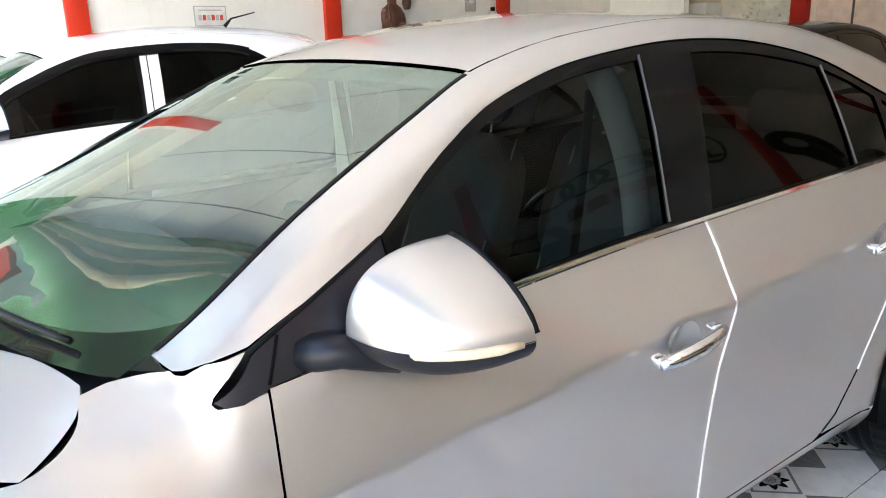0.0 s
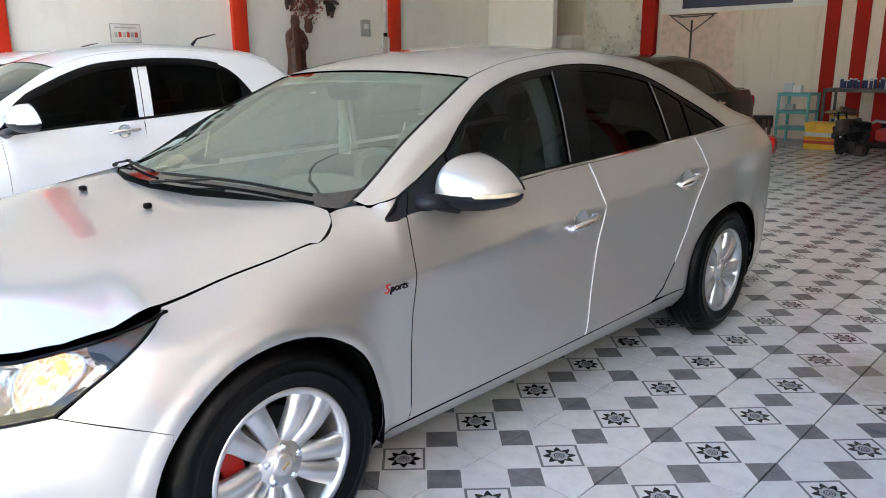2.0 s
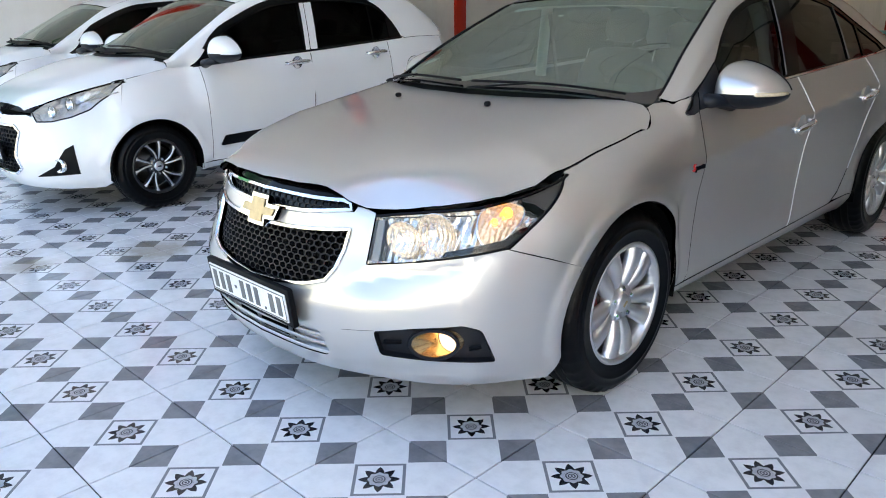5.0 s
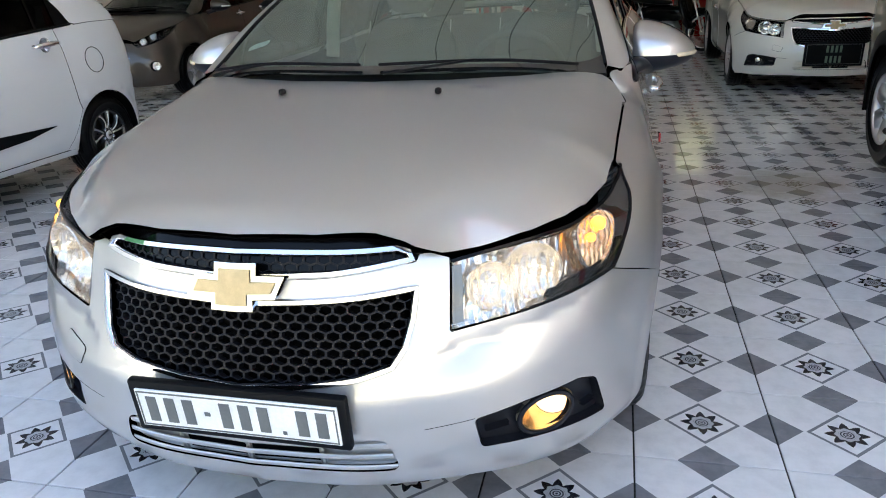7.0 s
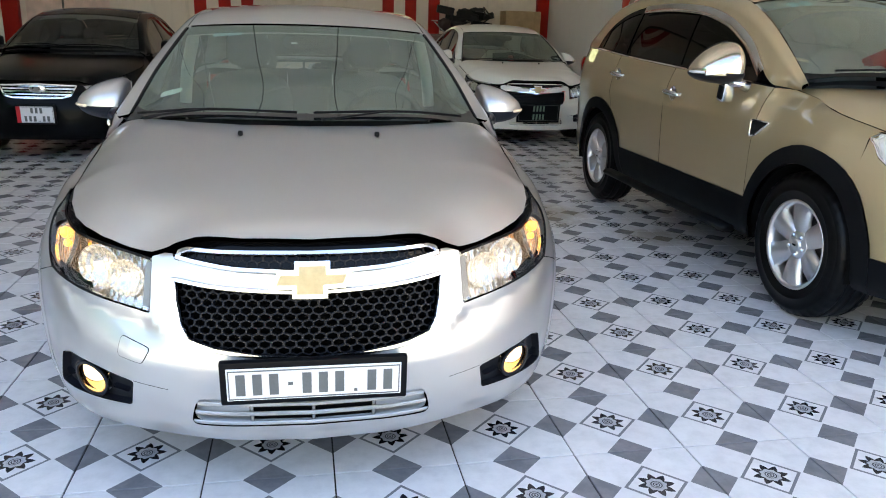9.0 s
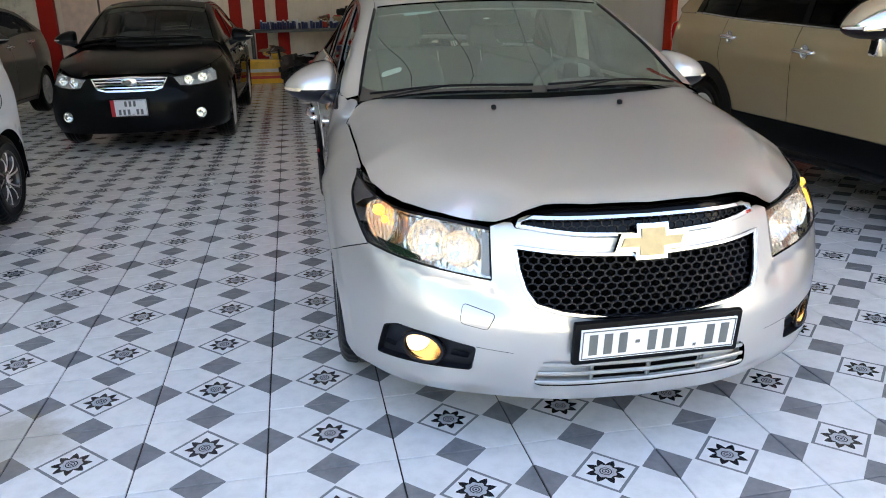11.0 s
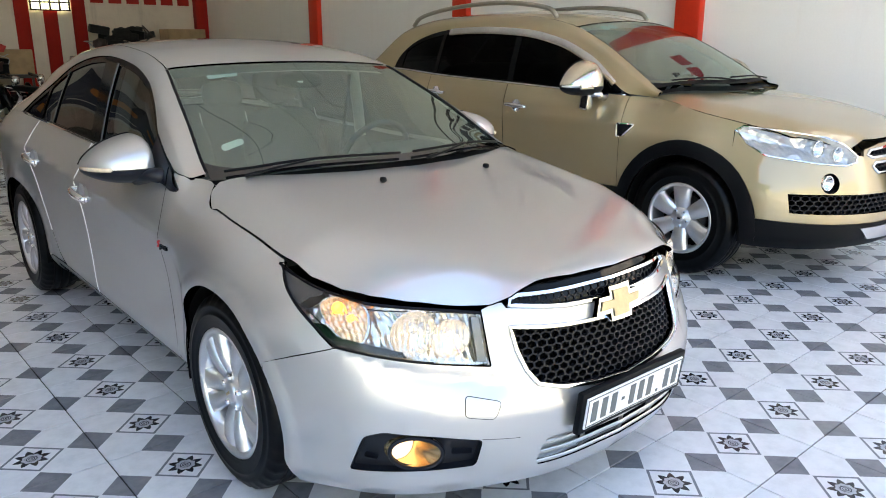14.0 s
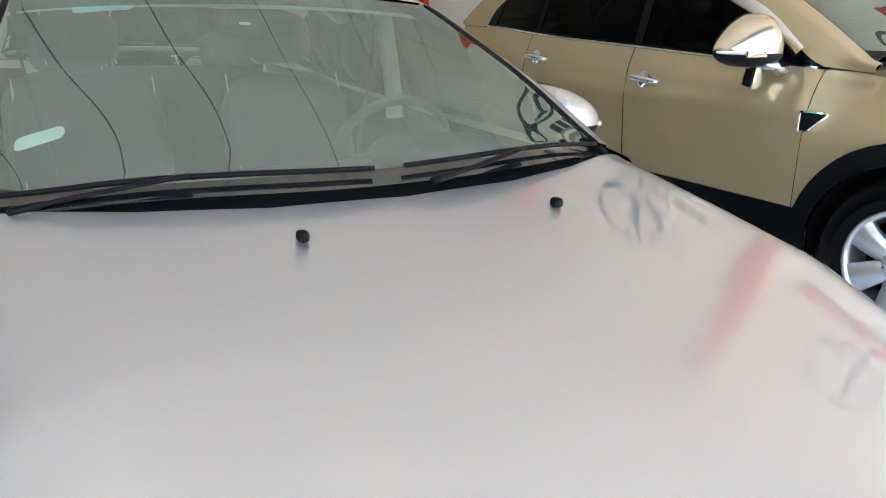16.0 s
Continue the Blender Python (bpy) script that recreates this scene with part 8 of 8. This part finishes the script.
def heap(name, at, size, materials, label, cat, seed, n=9):
    """A loose pile of cases, sacks and bent rods."""
    r = random.Random(seed)
    pile = thing(name, label, cat)
    for k in range(n * 2):
        m = materials[k % len(materials)]
        f = r.random() ** 1.4
        s = [size[i] * r.uniform(0.16, 0.42) for i in range(3)]
        c = [r.uniform(-0.5, 0.5) * (size[i] - s[i]) for i in range(2)] + [s[2] / 2 + f * (size[2] - s[2])]
        kind = r.random()
        bm = bmesh.new()
        if kind < 0.45:
            box_bm(bm, s, c, min(s) * 0.12, (r.uniform(-14, 14), r.uniform(-14, 14), r.uniform(-40, 40)))
            part("case", bm, m, pile)
        elif kind < 0.75:
            made = bmesh.ops.create_icosphere(bm, subdivisions=3, radius=0.5)
            for v in made["verts"]:
                j = 1 + 0.5 * noise.noise(v.co * 3.5 + Vector((seed, k, 0))) + 0.2 * noise.noise(v.co * 9 + Vector((k, seed, 0)))
                v.co = Vector((v.co.x * s[0] * j + c[0], v.co.y * s[1] * j + c[1], v.co.z * s[2] * j + c[2]))
            part("sack", bm, m, pile, smooth=True, angle=40)
        else:
            bm.free()
            p = [(c[0] + r.uniform(-0.3, 0.3) * size[0] * 0.7, c[1] + r.uniform(-0.3, 0.3) * size[1], max(0.02, c[2] + r.uniform(-0.5, 0.5) * size[2] * 0.5)) for _ in range(3)]
            tube("rod", catmull(p, 4), r.uniform(0.007, 0.016), m if r.random() < 0.6 else M_STEEL, pile, sides=6)
    pile.matrix_world = pose(*at)
    return pile


heap("dark_bundle", (0.15, 11.55, 0.963), (0.75, 0.4, 0.42), (M_DARKCLOTH, M_PLASTIC, M_DARKCLOTH, M_DARKROOT), "dark bundle of cloth and gear on the shelf", "bundle", 3)
heap("dark_bundle", (3.15, 11.75, 1.27), (1.25, 0.5, 0.55), (M_DARKCLOTH, M_PLASTIC, M_DARKCLOTH, M_DARKROOT), "dark bundle of cloth and gear", "bundle", 4, 12)
heap("machine_parts", (0.72, 11.45, 0.963), (1.0, 0.4, 0.55), (M_PLASTIC, M_DARKROOT, M_STEEL, M_PLASTIC, M_REDBOX), "heap of black machine parts on the steel shelf", "machine parts", 23, 14)
heap("machine_parts", (-0.35, 11.55, 0.963), (0.5, 0.4, 0.3), (M_WOOD, M_CARDBOARD, M_REDBOX, M_CANWHITE), "heap of brown machine parts on the steel shelf", "machine parts", 24, 8)
tagged(box("cardboard_box", (0.55, 0.3, 0.42), (1.25, 11.68, 1.175), M_CARDBOARD, None, bevel=0.01), "brown cardboard box on the shelf", "box", "boxes")
tagged(box("cardboard_box", (0.75, 0.5, 0.5), (4.35, 11.8, 1.52), M_CARDBOARD, None, bevel=0.01), "brown cardboard box on the cabinet", "box", "boxes")
cab = thing("storage_cabinet", "dark wooden storage cabinet at the back wall", "cabinet")
box("cabinet_body", (2.6, 0.6, 1.24), (0, 0, 0.62), M_WOOD, cab, bevel=0.01)
for k in range(3):
    box("cabinet_door", (0.82, 0.02, 1.1), (-0.86 + 0.86 * k, -0.31, 0.62), M_WOOD, cab, bevel=0.006)
    box("cabinet_top", (0.86, 0.62, 0.02), (-0.86 + 0.86 * k, 0, 1.252), M_WOOD, cab, bevel=0.004)
cab.matrix_world = pose(3.6, 11.95, 0)
heap("flower_basket", (0.78, 11.5, 0.963), (0.35, 0.3, 0.35), (M_YELLOW, M_REDBOX, M_CARDBOARD), "small basket of yellow and red things", "basket", 9, 8)

cr = thing("bottle_crate", "yellow, white and red striped crate on the floor", "crate")
box("crate_body", (0.60, 0.40, 0.40), (0, 0, 0.20), M_YELLOW, cr, "ochre yellow body", bevel=0.012)
for m, z, h in ((M_REDBOX, 0.115, 0.055), (M_ORANGE, 0.175, 0.05), (M_CANWHITE, 0.24, 0.06)):
    box("crate_band", (0.606, 0.406, h), (0, 0, z), m, cr, bevel=0.003)
box("crate_lid", (0.63, 0.43, 0.05), (0, 0, 0.405), M_YELLOW, cr, "ochre yellow lid", bevel=0.012)
for e in (-1, 1):
    box("crate_clip", (0.06, 0.44, 0.09), (e * 0.16, 0, 0.37), M_YELLOW, cr, bevel=0.008)
cr.matrix_world = pose(-1.62, 10.9, 0)
heap("yellow_parts", (-1.45, 10.95, 0.43), (0.55, 0.4, 0.24), (M_CARDBOARD, M_WOOD, M_YELLOW, M_WOOD), "loose yellow and brown parts on the crate", "parts", 6)


def low_trolley(at):
    t = thing("tool_trolley", "low black trolley with a red machine on wheels", "trolley")
    box("trolley_base", (1.1, 0.5, 0.05), (0, 0, 0.14), M_PLASTIC, t, bevel=0.01)
    box("red_tank", (0.50, 0.30, 0.20), (0.18, 0, 0.30), M_REDBOX, t, "red tank", bevel=0.05)
    box("tank_strap", (0.05, 0.31, 0.21), (0.18, 0, 0.30), M_PLASTIC, t, bevel=0.05)
    lathe("tank_cap", [(0, 0.04), (0.05, 0.04), (0.05, 0.001)], M_PLASTIC, t, axis="z", sides=14).matrix_local = pose(0.32, 0, 0.40)
    box("engine", (0.30, 0.30, 0.24), (-0.36, 0.0, 0.30), M_PLASTIC, t, "black engine block", bevel=0.03)
    for k in range(6):
        box("cooling_fin", (0.22, 0.32, 0.012), (-0.36, 0, 0.22 + 0.03 * k), M_STEEL, t, bevel=0.002)
    lathe("flywheel", [(-0.03, 0.001), (-0.03, 0.12), (0.03, 0.12), (0.03, 0.001)], M_PLASTIC, t, axis="y", sides=24).matrix_local = pose(-0.36, -0.19, 0.32)
    tube("exhaust", [(-0.25, 0.05, 0.42), (-0.12, 0.05, 0.50), (0.05, 0.05, 0.48)], 0.022, M_STEEL, t, sides=8)
    tube("trolley_handle", [(-0.55, -0.2, 0.15), (-0.6, -0.2, 0.62), (-0.6, 0.2, 0.62), (-0.55, 0.2, 0.15)], 0.014, M_PLASTIC, t, sides=8)
    for x in (-0.45, 0.45):
        for y in (-0.2, 0.2):
            lathe("castor", [(-0.02, 0.001), (-0.02, 0.055), (0.02, 0.055), (0.02, 0.001)], M_STEEL, t, axis="y", sides=16).matrix_local = pose(x, y, 0.055)
    t.matrix_world = pose(*at)


low_trolley((-0.75, 10.6, 0))
heap("black_bags", (-1.1, 10.25, 0.0), (0.55, 0.5, 0.55), (M_DARKCLOTH, M_PLASTIC, M_DARKCLOTH, M_DARKROOT), "black bags standing on the floor", "bags", 14, 16)
heap("black_bags", (-0.75, 11.5, 0.0), (0.7, 0.4, 0.55), (M_DARKCLOTH, M_PLASTIC, M_DARKCLOTH, M_DARKROOT), "black bags under the shelf", "bags", 15)


def motorbike(at, turn):
    """A small black motorbike: wheels, fork, body, seat, bars, exhaust."""
    m = thing("motorbike", "small black motorbike parked at the back", "motorbike", "motorbikes")
    for y in (-0.62, 0.62):
        ty = lathe("tyre", [(-0.035, 0.25), (-0.045, 0.275), (-0.02, 0.297), (0.02, 0.297), (0.045, 0.275), (0.035, 0.25), (-0.035, 0.25)], M_RUBBER, m, sides=36)
        ty.matrix_local = pose(0, y, 0.297)
        lathe("rim", [(-0.02, 0.252), (-0.02, 0.232), (0.02, 0.232), (0.02, 0.252)], M_CHROME, ty, sides=36)
        lathe("hub", [(-0.05, 0.001), (-0.05, 0.05), (0.05, 0.05), (0.05, 0.001)], M_STEEL, ty, sides=16)
        for k in range(12):
            a = 2 * math.pi * k / 12
            tube("wheel_spoke", [(0, 0.04 * math.cos(a), 0.04 * math.sin(a)), (0, 0.236 * math.cos(a + 0.25), 0.236 * math.sin(a + 0.25))], 0.003, M_STEEL, ty, sides=4)
    for x in (-0.06, 0.06):
        tube("fork", [(x, -0.62, 0.30), (x, -0.42, 0.88)], 0.02, M_CHROME, m, sides=8)
        tube("shock", [(x * 1.6, 0.62, 0.32), (x * 1.6, 0.45, 0.68)], 0.025, M_STEEL, m, sides=8)
    blob("front_mudguard", (0.10, 0.42, 0.10), (0, -0.62, 0.62), M_GLOSSBLACK, m, "black mudguard", 2.5)
    blob("body_fairing", (0.20, 0.75, 0.26), (0, 0.08, 0.58), M_GLOSSBLACK, m, "black fairing", 3)
    blob("leg_shield", (0.42, 0.12, 0.55), (0, -0.33, 0.60), M_GLOSSBLACK, m, "black leg shield", 3, (-18, 0, 0))
    blob("seat", (0.24, 0.75, 0.10), (0, 0.32, 0.78), M_PLASTIC, m, "black seat", 3, (6, 0, 0))
    blob("head_lamp", (0.2, 0.12, 0.14), (0, -0.46, 0.92), M_REFLECTOR, m, "head lamp", 2.6)
    blob("engine", (0.22, 0.32, 0.24), (0, -0.02, 0.35), M_STEEL, m, "steel engine", 4)
    tube("handlebar", [(-0.33, -0.30, 1.0), (-0.12, -0.40, 0.96), (0.12, -0.40, 0.96), (0.33, -0.30, 1.0)], 0.016, M_PLASTIC, m, sides=8)
    tube("exhaust", [(0.10, -0.05, 0.26), (0.14, 0.3, 0.27), (0.14, 0.8, 0.36)], [0.02, 0.035, 0.045], M_CHROME, m, sides=10)
    tube("rear_carrier", [(-0.1, 0.55, 0.80), (-0.1, 0.85, 0.86), (0.1, 0.85, 0.86), (0.1, 0.55, 0.80)], 0.01, M_CHROME, m, sides=6)
    tube("side_stand", [(-0.08, 0.0, 0.28), (-0.22, 0.05, 0.01)], 0.012, M_STEEL, m, sides=6)
    m.matrix_world = pose(*at, 0, 0, turn)


motorbike((0.45, 10.1, 0), 72)
motorbike((0.95, 10.75, 0), 78)
motorbike((1.35, 9.7, 0), 60)

be = thing("low_bench", "small dark wooden bench by the wall", "bench")
box("bench_top", (0.75, 0.35, 0.05), (0, 0, 0.42), M_DARKROOT, be, bevel=0.008)
box("bench_back", (0.75, 0.03, 0.22), (0, 0.16, 0.33), M_DARKROOT, be, bevel=0.006)
for x in (-0.33, 0.33):
    for y in (-0.13, 0.13):
        box("leg", (0.05, 0.05, 0.40), (x, y, 0.20), M_WOOD, be, bevel=0.006)
be.matrix_world = pose(-3.25, 11.7, 0)
for k, (x, z, m) in enumerate(((-2.55, 0.873, M_CANWHITE), (-2.4, 0.873, M_POSTER), (-2.5, 0.573, M_GREYBOX))):
    tagged(box("small_carton", (0.14, 0.14, 0.16 - 0.03 * k), (x, 11.6, z + (0.16 - 0.03 * k) / 2), m, None, bevel=0.006), "small pale carton on the teal shelf", "carton", "cartons")

# barred window high in the back wall
wi = thing("window_1", "small barred window with green daylight behind", "window", kind="structure")
# a glowing green sheet behind the bars stands in for daylight
M_OUTGREEN = glow("green_daylight_glow", (0.55, 0.62, 0.35), 0.55)
box("daylight", (0.66, 0.01, 0.42), (0, 0, 0), M_OUTGREEN, wi, bevel=0)
for x in np.linspace(-0.33, 0.33, 5):
    box("window_bar", (0.025, 0.03, 0.45), (float(x), -0.02, 0), M_PLASTIC, wi, bevel=0)
for z in np.linspace(-0.21, 0.21, 4):
    box("window_rail", (0.70, 0.03, 0.025), (0, -0.02, float(z)), M_PLASTIC, wi, bevel=0)
wi.matrix_world = pose(2.1, Y1 - 0.045, 2.30)

# green tarpaulin rolled up under the front edge of the ceiling, and a green screen beside the entrance
M_BEIGE = plain("beige_webbing", (0.50, 0.43, 0.28), 0.7)
aw = thing("rolled_awning", "rolled green tarpaulin with beige straps under the ceiling's edge", "awning")
rr = random.Random(5)
for y, z, r in ((-1.98, 4.44, 0.19), (-1.72, 4.55, 0.12)):
    line = [(x, y + rr.uniform(-0.015, 0.015), z + rr.uniform(-0.015, 0.015)) for x in np.linspace(X0 + 0.15, X1 - 0.15, 40)]
    tube("awning_roll", line, [r * rr.uniform(0.93, 1.05) for _ in line], M_GREENTARP, aw, "rolled green tarpaulin", 18)
for y, z in ((-1.80, 4.41), (-1.86, 4.30), (-1.69, 4.44)):
    tube("awning_strap", [(x, y, z) for x in np.linspace(X0 + 0.15, X1 - 0.15, 12)], 0.022, M_BEIGE, aw, "beige strap", 8)
tagged(box("green_screen", (0.03, 4.6, 2.4), (X0 + 0.017, -3.4, 3.1), M_GREENTARP, None, bevel=0.004), "green mesh screen on the wall by the entrance", "screen", kind="structure")


# ---- floor tiles ----
def tile_material():
    """Printed ceramic: an eight-pointed star in a framed diamond, grey diamonds on the joints, on marbled white."""
    m, nt, bs = mat("patterned_ceramic_tile")
    uv = nt.nodes.new("ShaderNodeUVMap")
    sep = nt.nodes.new("ShaderNodeSeparateXYZ")
    nt.links.new(uv.outputs[0], sep.inputs[0])
    X, Y = math_node(nt, "SUBTRACT", sep.outputs[0], 0.5), math_node(nt, "SUBTRACT", sep.outputs[1], 0.5)
    ax, ay = math_node(nt, "ABSOLUTE", X), math_node(nt, "ABSOLUTE", Y)
    d = math_node(nt, "ADD", ax, ay)
    lt = lambda a, b: math_node(nt, "LESS_THAN", a, b)  # noqa: E731
    gt = lambda a, b: math_node(nt, "GREATER_THAN", a, b)  # noqa: E731
    mul = lambda a, b: math_node(nt, "MULTIPLY", a, b)  # noqa: E731
    frame_ring = mul(lt(d, 0.274), gt(d, 0.240))
    e1 = math_node(nt, "ADD", math_node(nt, "SUBTRACT", 0.5, ax), ay)
    e2 = math_node(nt, "ADD", math_node(nt, "SUBTRACT", 0.5, ay), ax)
    edge = lt(math_node(nt, "MINIMUM", e1, e2), 0.208)
    r = math_node(nt, "SQRT", math_node(nt, "ADD", mul(X, X), mul(Y, Y)))
    ang = math_node(nt, "MULTIPLY", math_node(nt, "ARCTAN2", Y, X), 8 / (2 * math.pi))
    saw = math_node(nt, "ABSOLUTE", math_node(nt, "SUBTRACT", math_node(nt, "FRACT", math_node(nt, "ADD", ang, 8.0)), 0.5))
    reach = math_node(nt, "MULTIPLY_ADD", saw, 0.135, 0.088)
    star = lt(r, reach)
    inner = lt(r, math_node(nt, "MULTIPLY_ADD", saw, 0.03, 0.074))
    rings = mul(lt(r, 0.058), gt(math_node(nt, "SINE", mul(r, 330.0)), 0.0))
    vec = nt.nodes.new("ShaderNodeNewGeometry").outputs["Position"]
    info = nt.nodes.new("ShaderNodeObjectInfo")
    big, mid, fine = noise_tex(nt, vec, 1.1, 5, 0.6), noise_tex(nt, vec, 14, 5, 0.65), noise_tex(nt, vec, 120, 2)
    white = mix_color(nt, ramp(nt, mid, 0.35, 0.75), (0.78, 0.79, 0.80), (0.66, 0.67, 0.68))
    white = mix_color(nt, math_node(nt, "MULTIPLY", info.outputs["Random"], 0.10), white, (0.55, 0.55, 0.55))
    grey = mix_color(nt, ramp(nt, mid, 0.3, 0.7), (0.17, 0.175, 0.19), (0.235, 0.24, 0.255))
    col = mix_color(nt, edge, white, grey)
    col = mix_color(nt, frame_ring, col, (0.20, 0.21, 0.225))
    col = mix_color(nt, star, col, (0.022, 0.022, 0.028))
    col = mix_color(nt, inner, col, (0.42, 0.43, 0.45))
    col = mix_color(nt, rings, col, (0.05, 0.05, 0.06))
    # worn dirt, and two brown stains with their own outline
    dirt = ramp(nt, big, 0.55, 0.80)
    col = mix_color(nt, math_node(nt, "MULTIPLY", dirt, 0.22), col, (0.36, 0.32, 0.26))
    for cx, cy, rad in ((1.72, 1.25, 0.42), (2.35, 0.55, 0.30), (-1.95, -1.75, 0.25), (-2.2, -2.35, 0.16)):
        sub = nt.nodes.new("ShaderNodeVectorMath")
        sub.operation = "DISTANCE"
        nt.links.new(vec, sub.inputs[0])
        sub.inputs[1].default_value = (cx, cy, 0)
        spread = math_node(nt, "ADD", sub.outputs["Value"], math_node(nt, "MULTIPLY", math_node(nt, "SUBTRACT", noise_tex(nt, vec, 6, 6, 0.7), 0.5), rad * 1.6))
        f = nt.nodes.new("ShaderNodeMapRange")
        f.inputs[1].default_value, f.inputs[2].default_value, f.inputs[3].default_value, f.inputs[4].default_value = rad * 0.4, rad, 0.55, 0.0
        nt.links.new(spread, f.inputs[0])
        col = mix_color(nt, f.outputs[0], col, (0.30, 0.24, 0.15))
    nt.links.new(col, bs.inputs["Base Color"])
    rough = math_node(nt, "MULTIPLY_ADD", ramp(nt, big, 0.35, 0.75), 0.13, 0.075)
    nt.links.new(math_node(nt, "MULTIPLY_ADD", fine, 0.05, rough), bs.inputs["Roughness"])
    bs.inputs["Specular IOR Level"].default_value = 0.55
    bump(nt, bs, math_node(nt, "ADD", mid, math_node(nt, "MULTIPLY", fine, 0.4)), 0.06, 0.002)
    return m


M_TILE = tile_material()


def lay_floor():
    h, b, z0 = PITCH / 2 - 0.0024, 0.0016, -0.008
    corner = [(-1, -1), (1, -1), (1, 1), (-1, 1)]
    v1 = [(x * (h - b), y * (h - b), 0.0) for x, y in corner] + [(x * h, y * h, -0.0012) for x, y in corner] + [(x * h, y * h, z0) for x, y in corner]
    f1 = [(0, 1, 2, 3)] + [(i + 4, (i + 1) % 4 + 4, (i + 1) % 4, i) for i in range(4)] + [(i + 8, (i + 1) % 4 + 8, (i + 1) % 4 + 4, i + 4) for i in range(4)]

    def make(name, spots):
        n = len(spots)
        c = np.array(spots)
        v = (np.array(v1)[None] + np.pad(c, ((0, 0), (0, 1)))[:, None] * 0).reshape(n, 12, 3)
        out = []
        cs, sn = math.cos(GRID_TURN), math.sin(GRID_TURN)
        for k in range(n):
            w = v[k]
            out.append(np.stack([c[k, 0] + cs * w[:, 0] - sn * w[:, 1], c[k, 1] + sn * w[:, 0] + cs * w[:, 1], w[:, 2]], 1))
        verts = np.vstack(out)
        faces = [tuple(i + 12 * k for i in f) for k in range(n) for f in f1]
        me = bpy.data.meshes.new(name)
        me.from_pydata(verts.tolist(), [], faces)
        uv = me.uv_layers.new(name="UVMap")
        idx = np.zeros(len(me.loops), dtype=np.int32)
        me.loops.foreach_get("vertex_index", idx)
        flat = np.array([(x / PITCH + 0.5, y / PITCH + 0.5) for x, y, _ in v1])
        uv.data.foreach_set("uv", flat[idx % 12].ravel())
        me.materials.append(M_TILE)
        return me

    near_me = make("tile", [(0.0, 0.0)])
    rest, count = [], 0
    cs, sn = math.cos(GRID_TURN) * PITCH, math.sin(GRID_TURN) * PITCH
    for i in range(-32, 14):
        for j in range(-16, 40):
            x, y = STAR[0] + cs * i - sn * j, STAR[1] + sn * i + cs * j
            if not (X0 - 0.1 < x < X1 + 0.1 and YF - 0.1 < y < Y1 + 0.1):
                continue
            if -2.9 < x < 3.2 and -4.7 < y < 1.9 and count < 290:
                ob = new("tile", near_me)
                ob.location = (x, y, random.uniform(-0.0004, 0.0002))
                ob.rotation_euler = (random.gauss(0, 0.0006), random.gauss(0, 0.0006), 0)
                ob.parent = floor
                count += 1
            else:
                rest.append((x, y))
    ob = new("far_tiles", make("far_tiles", rest))
    ob.parent = floor
    tagged(ob, kind="stuff")


lay_floor()
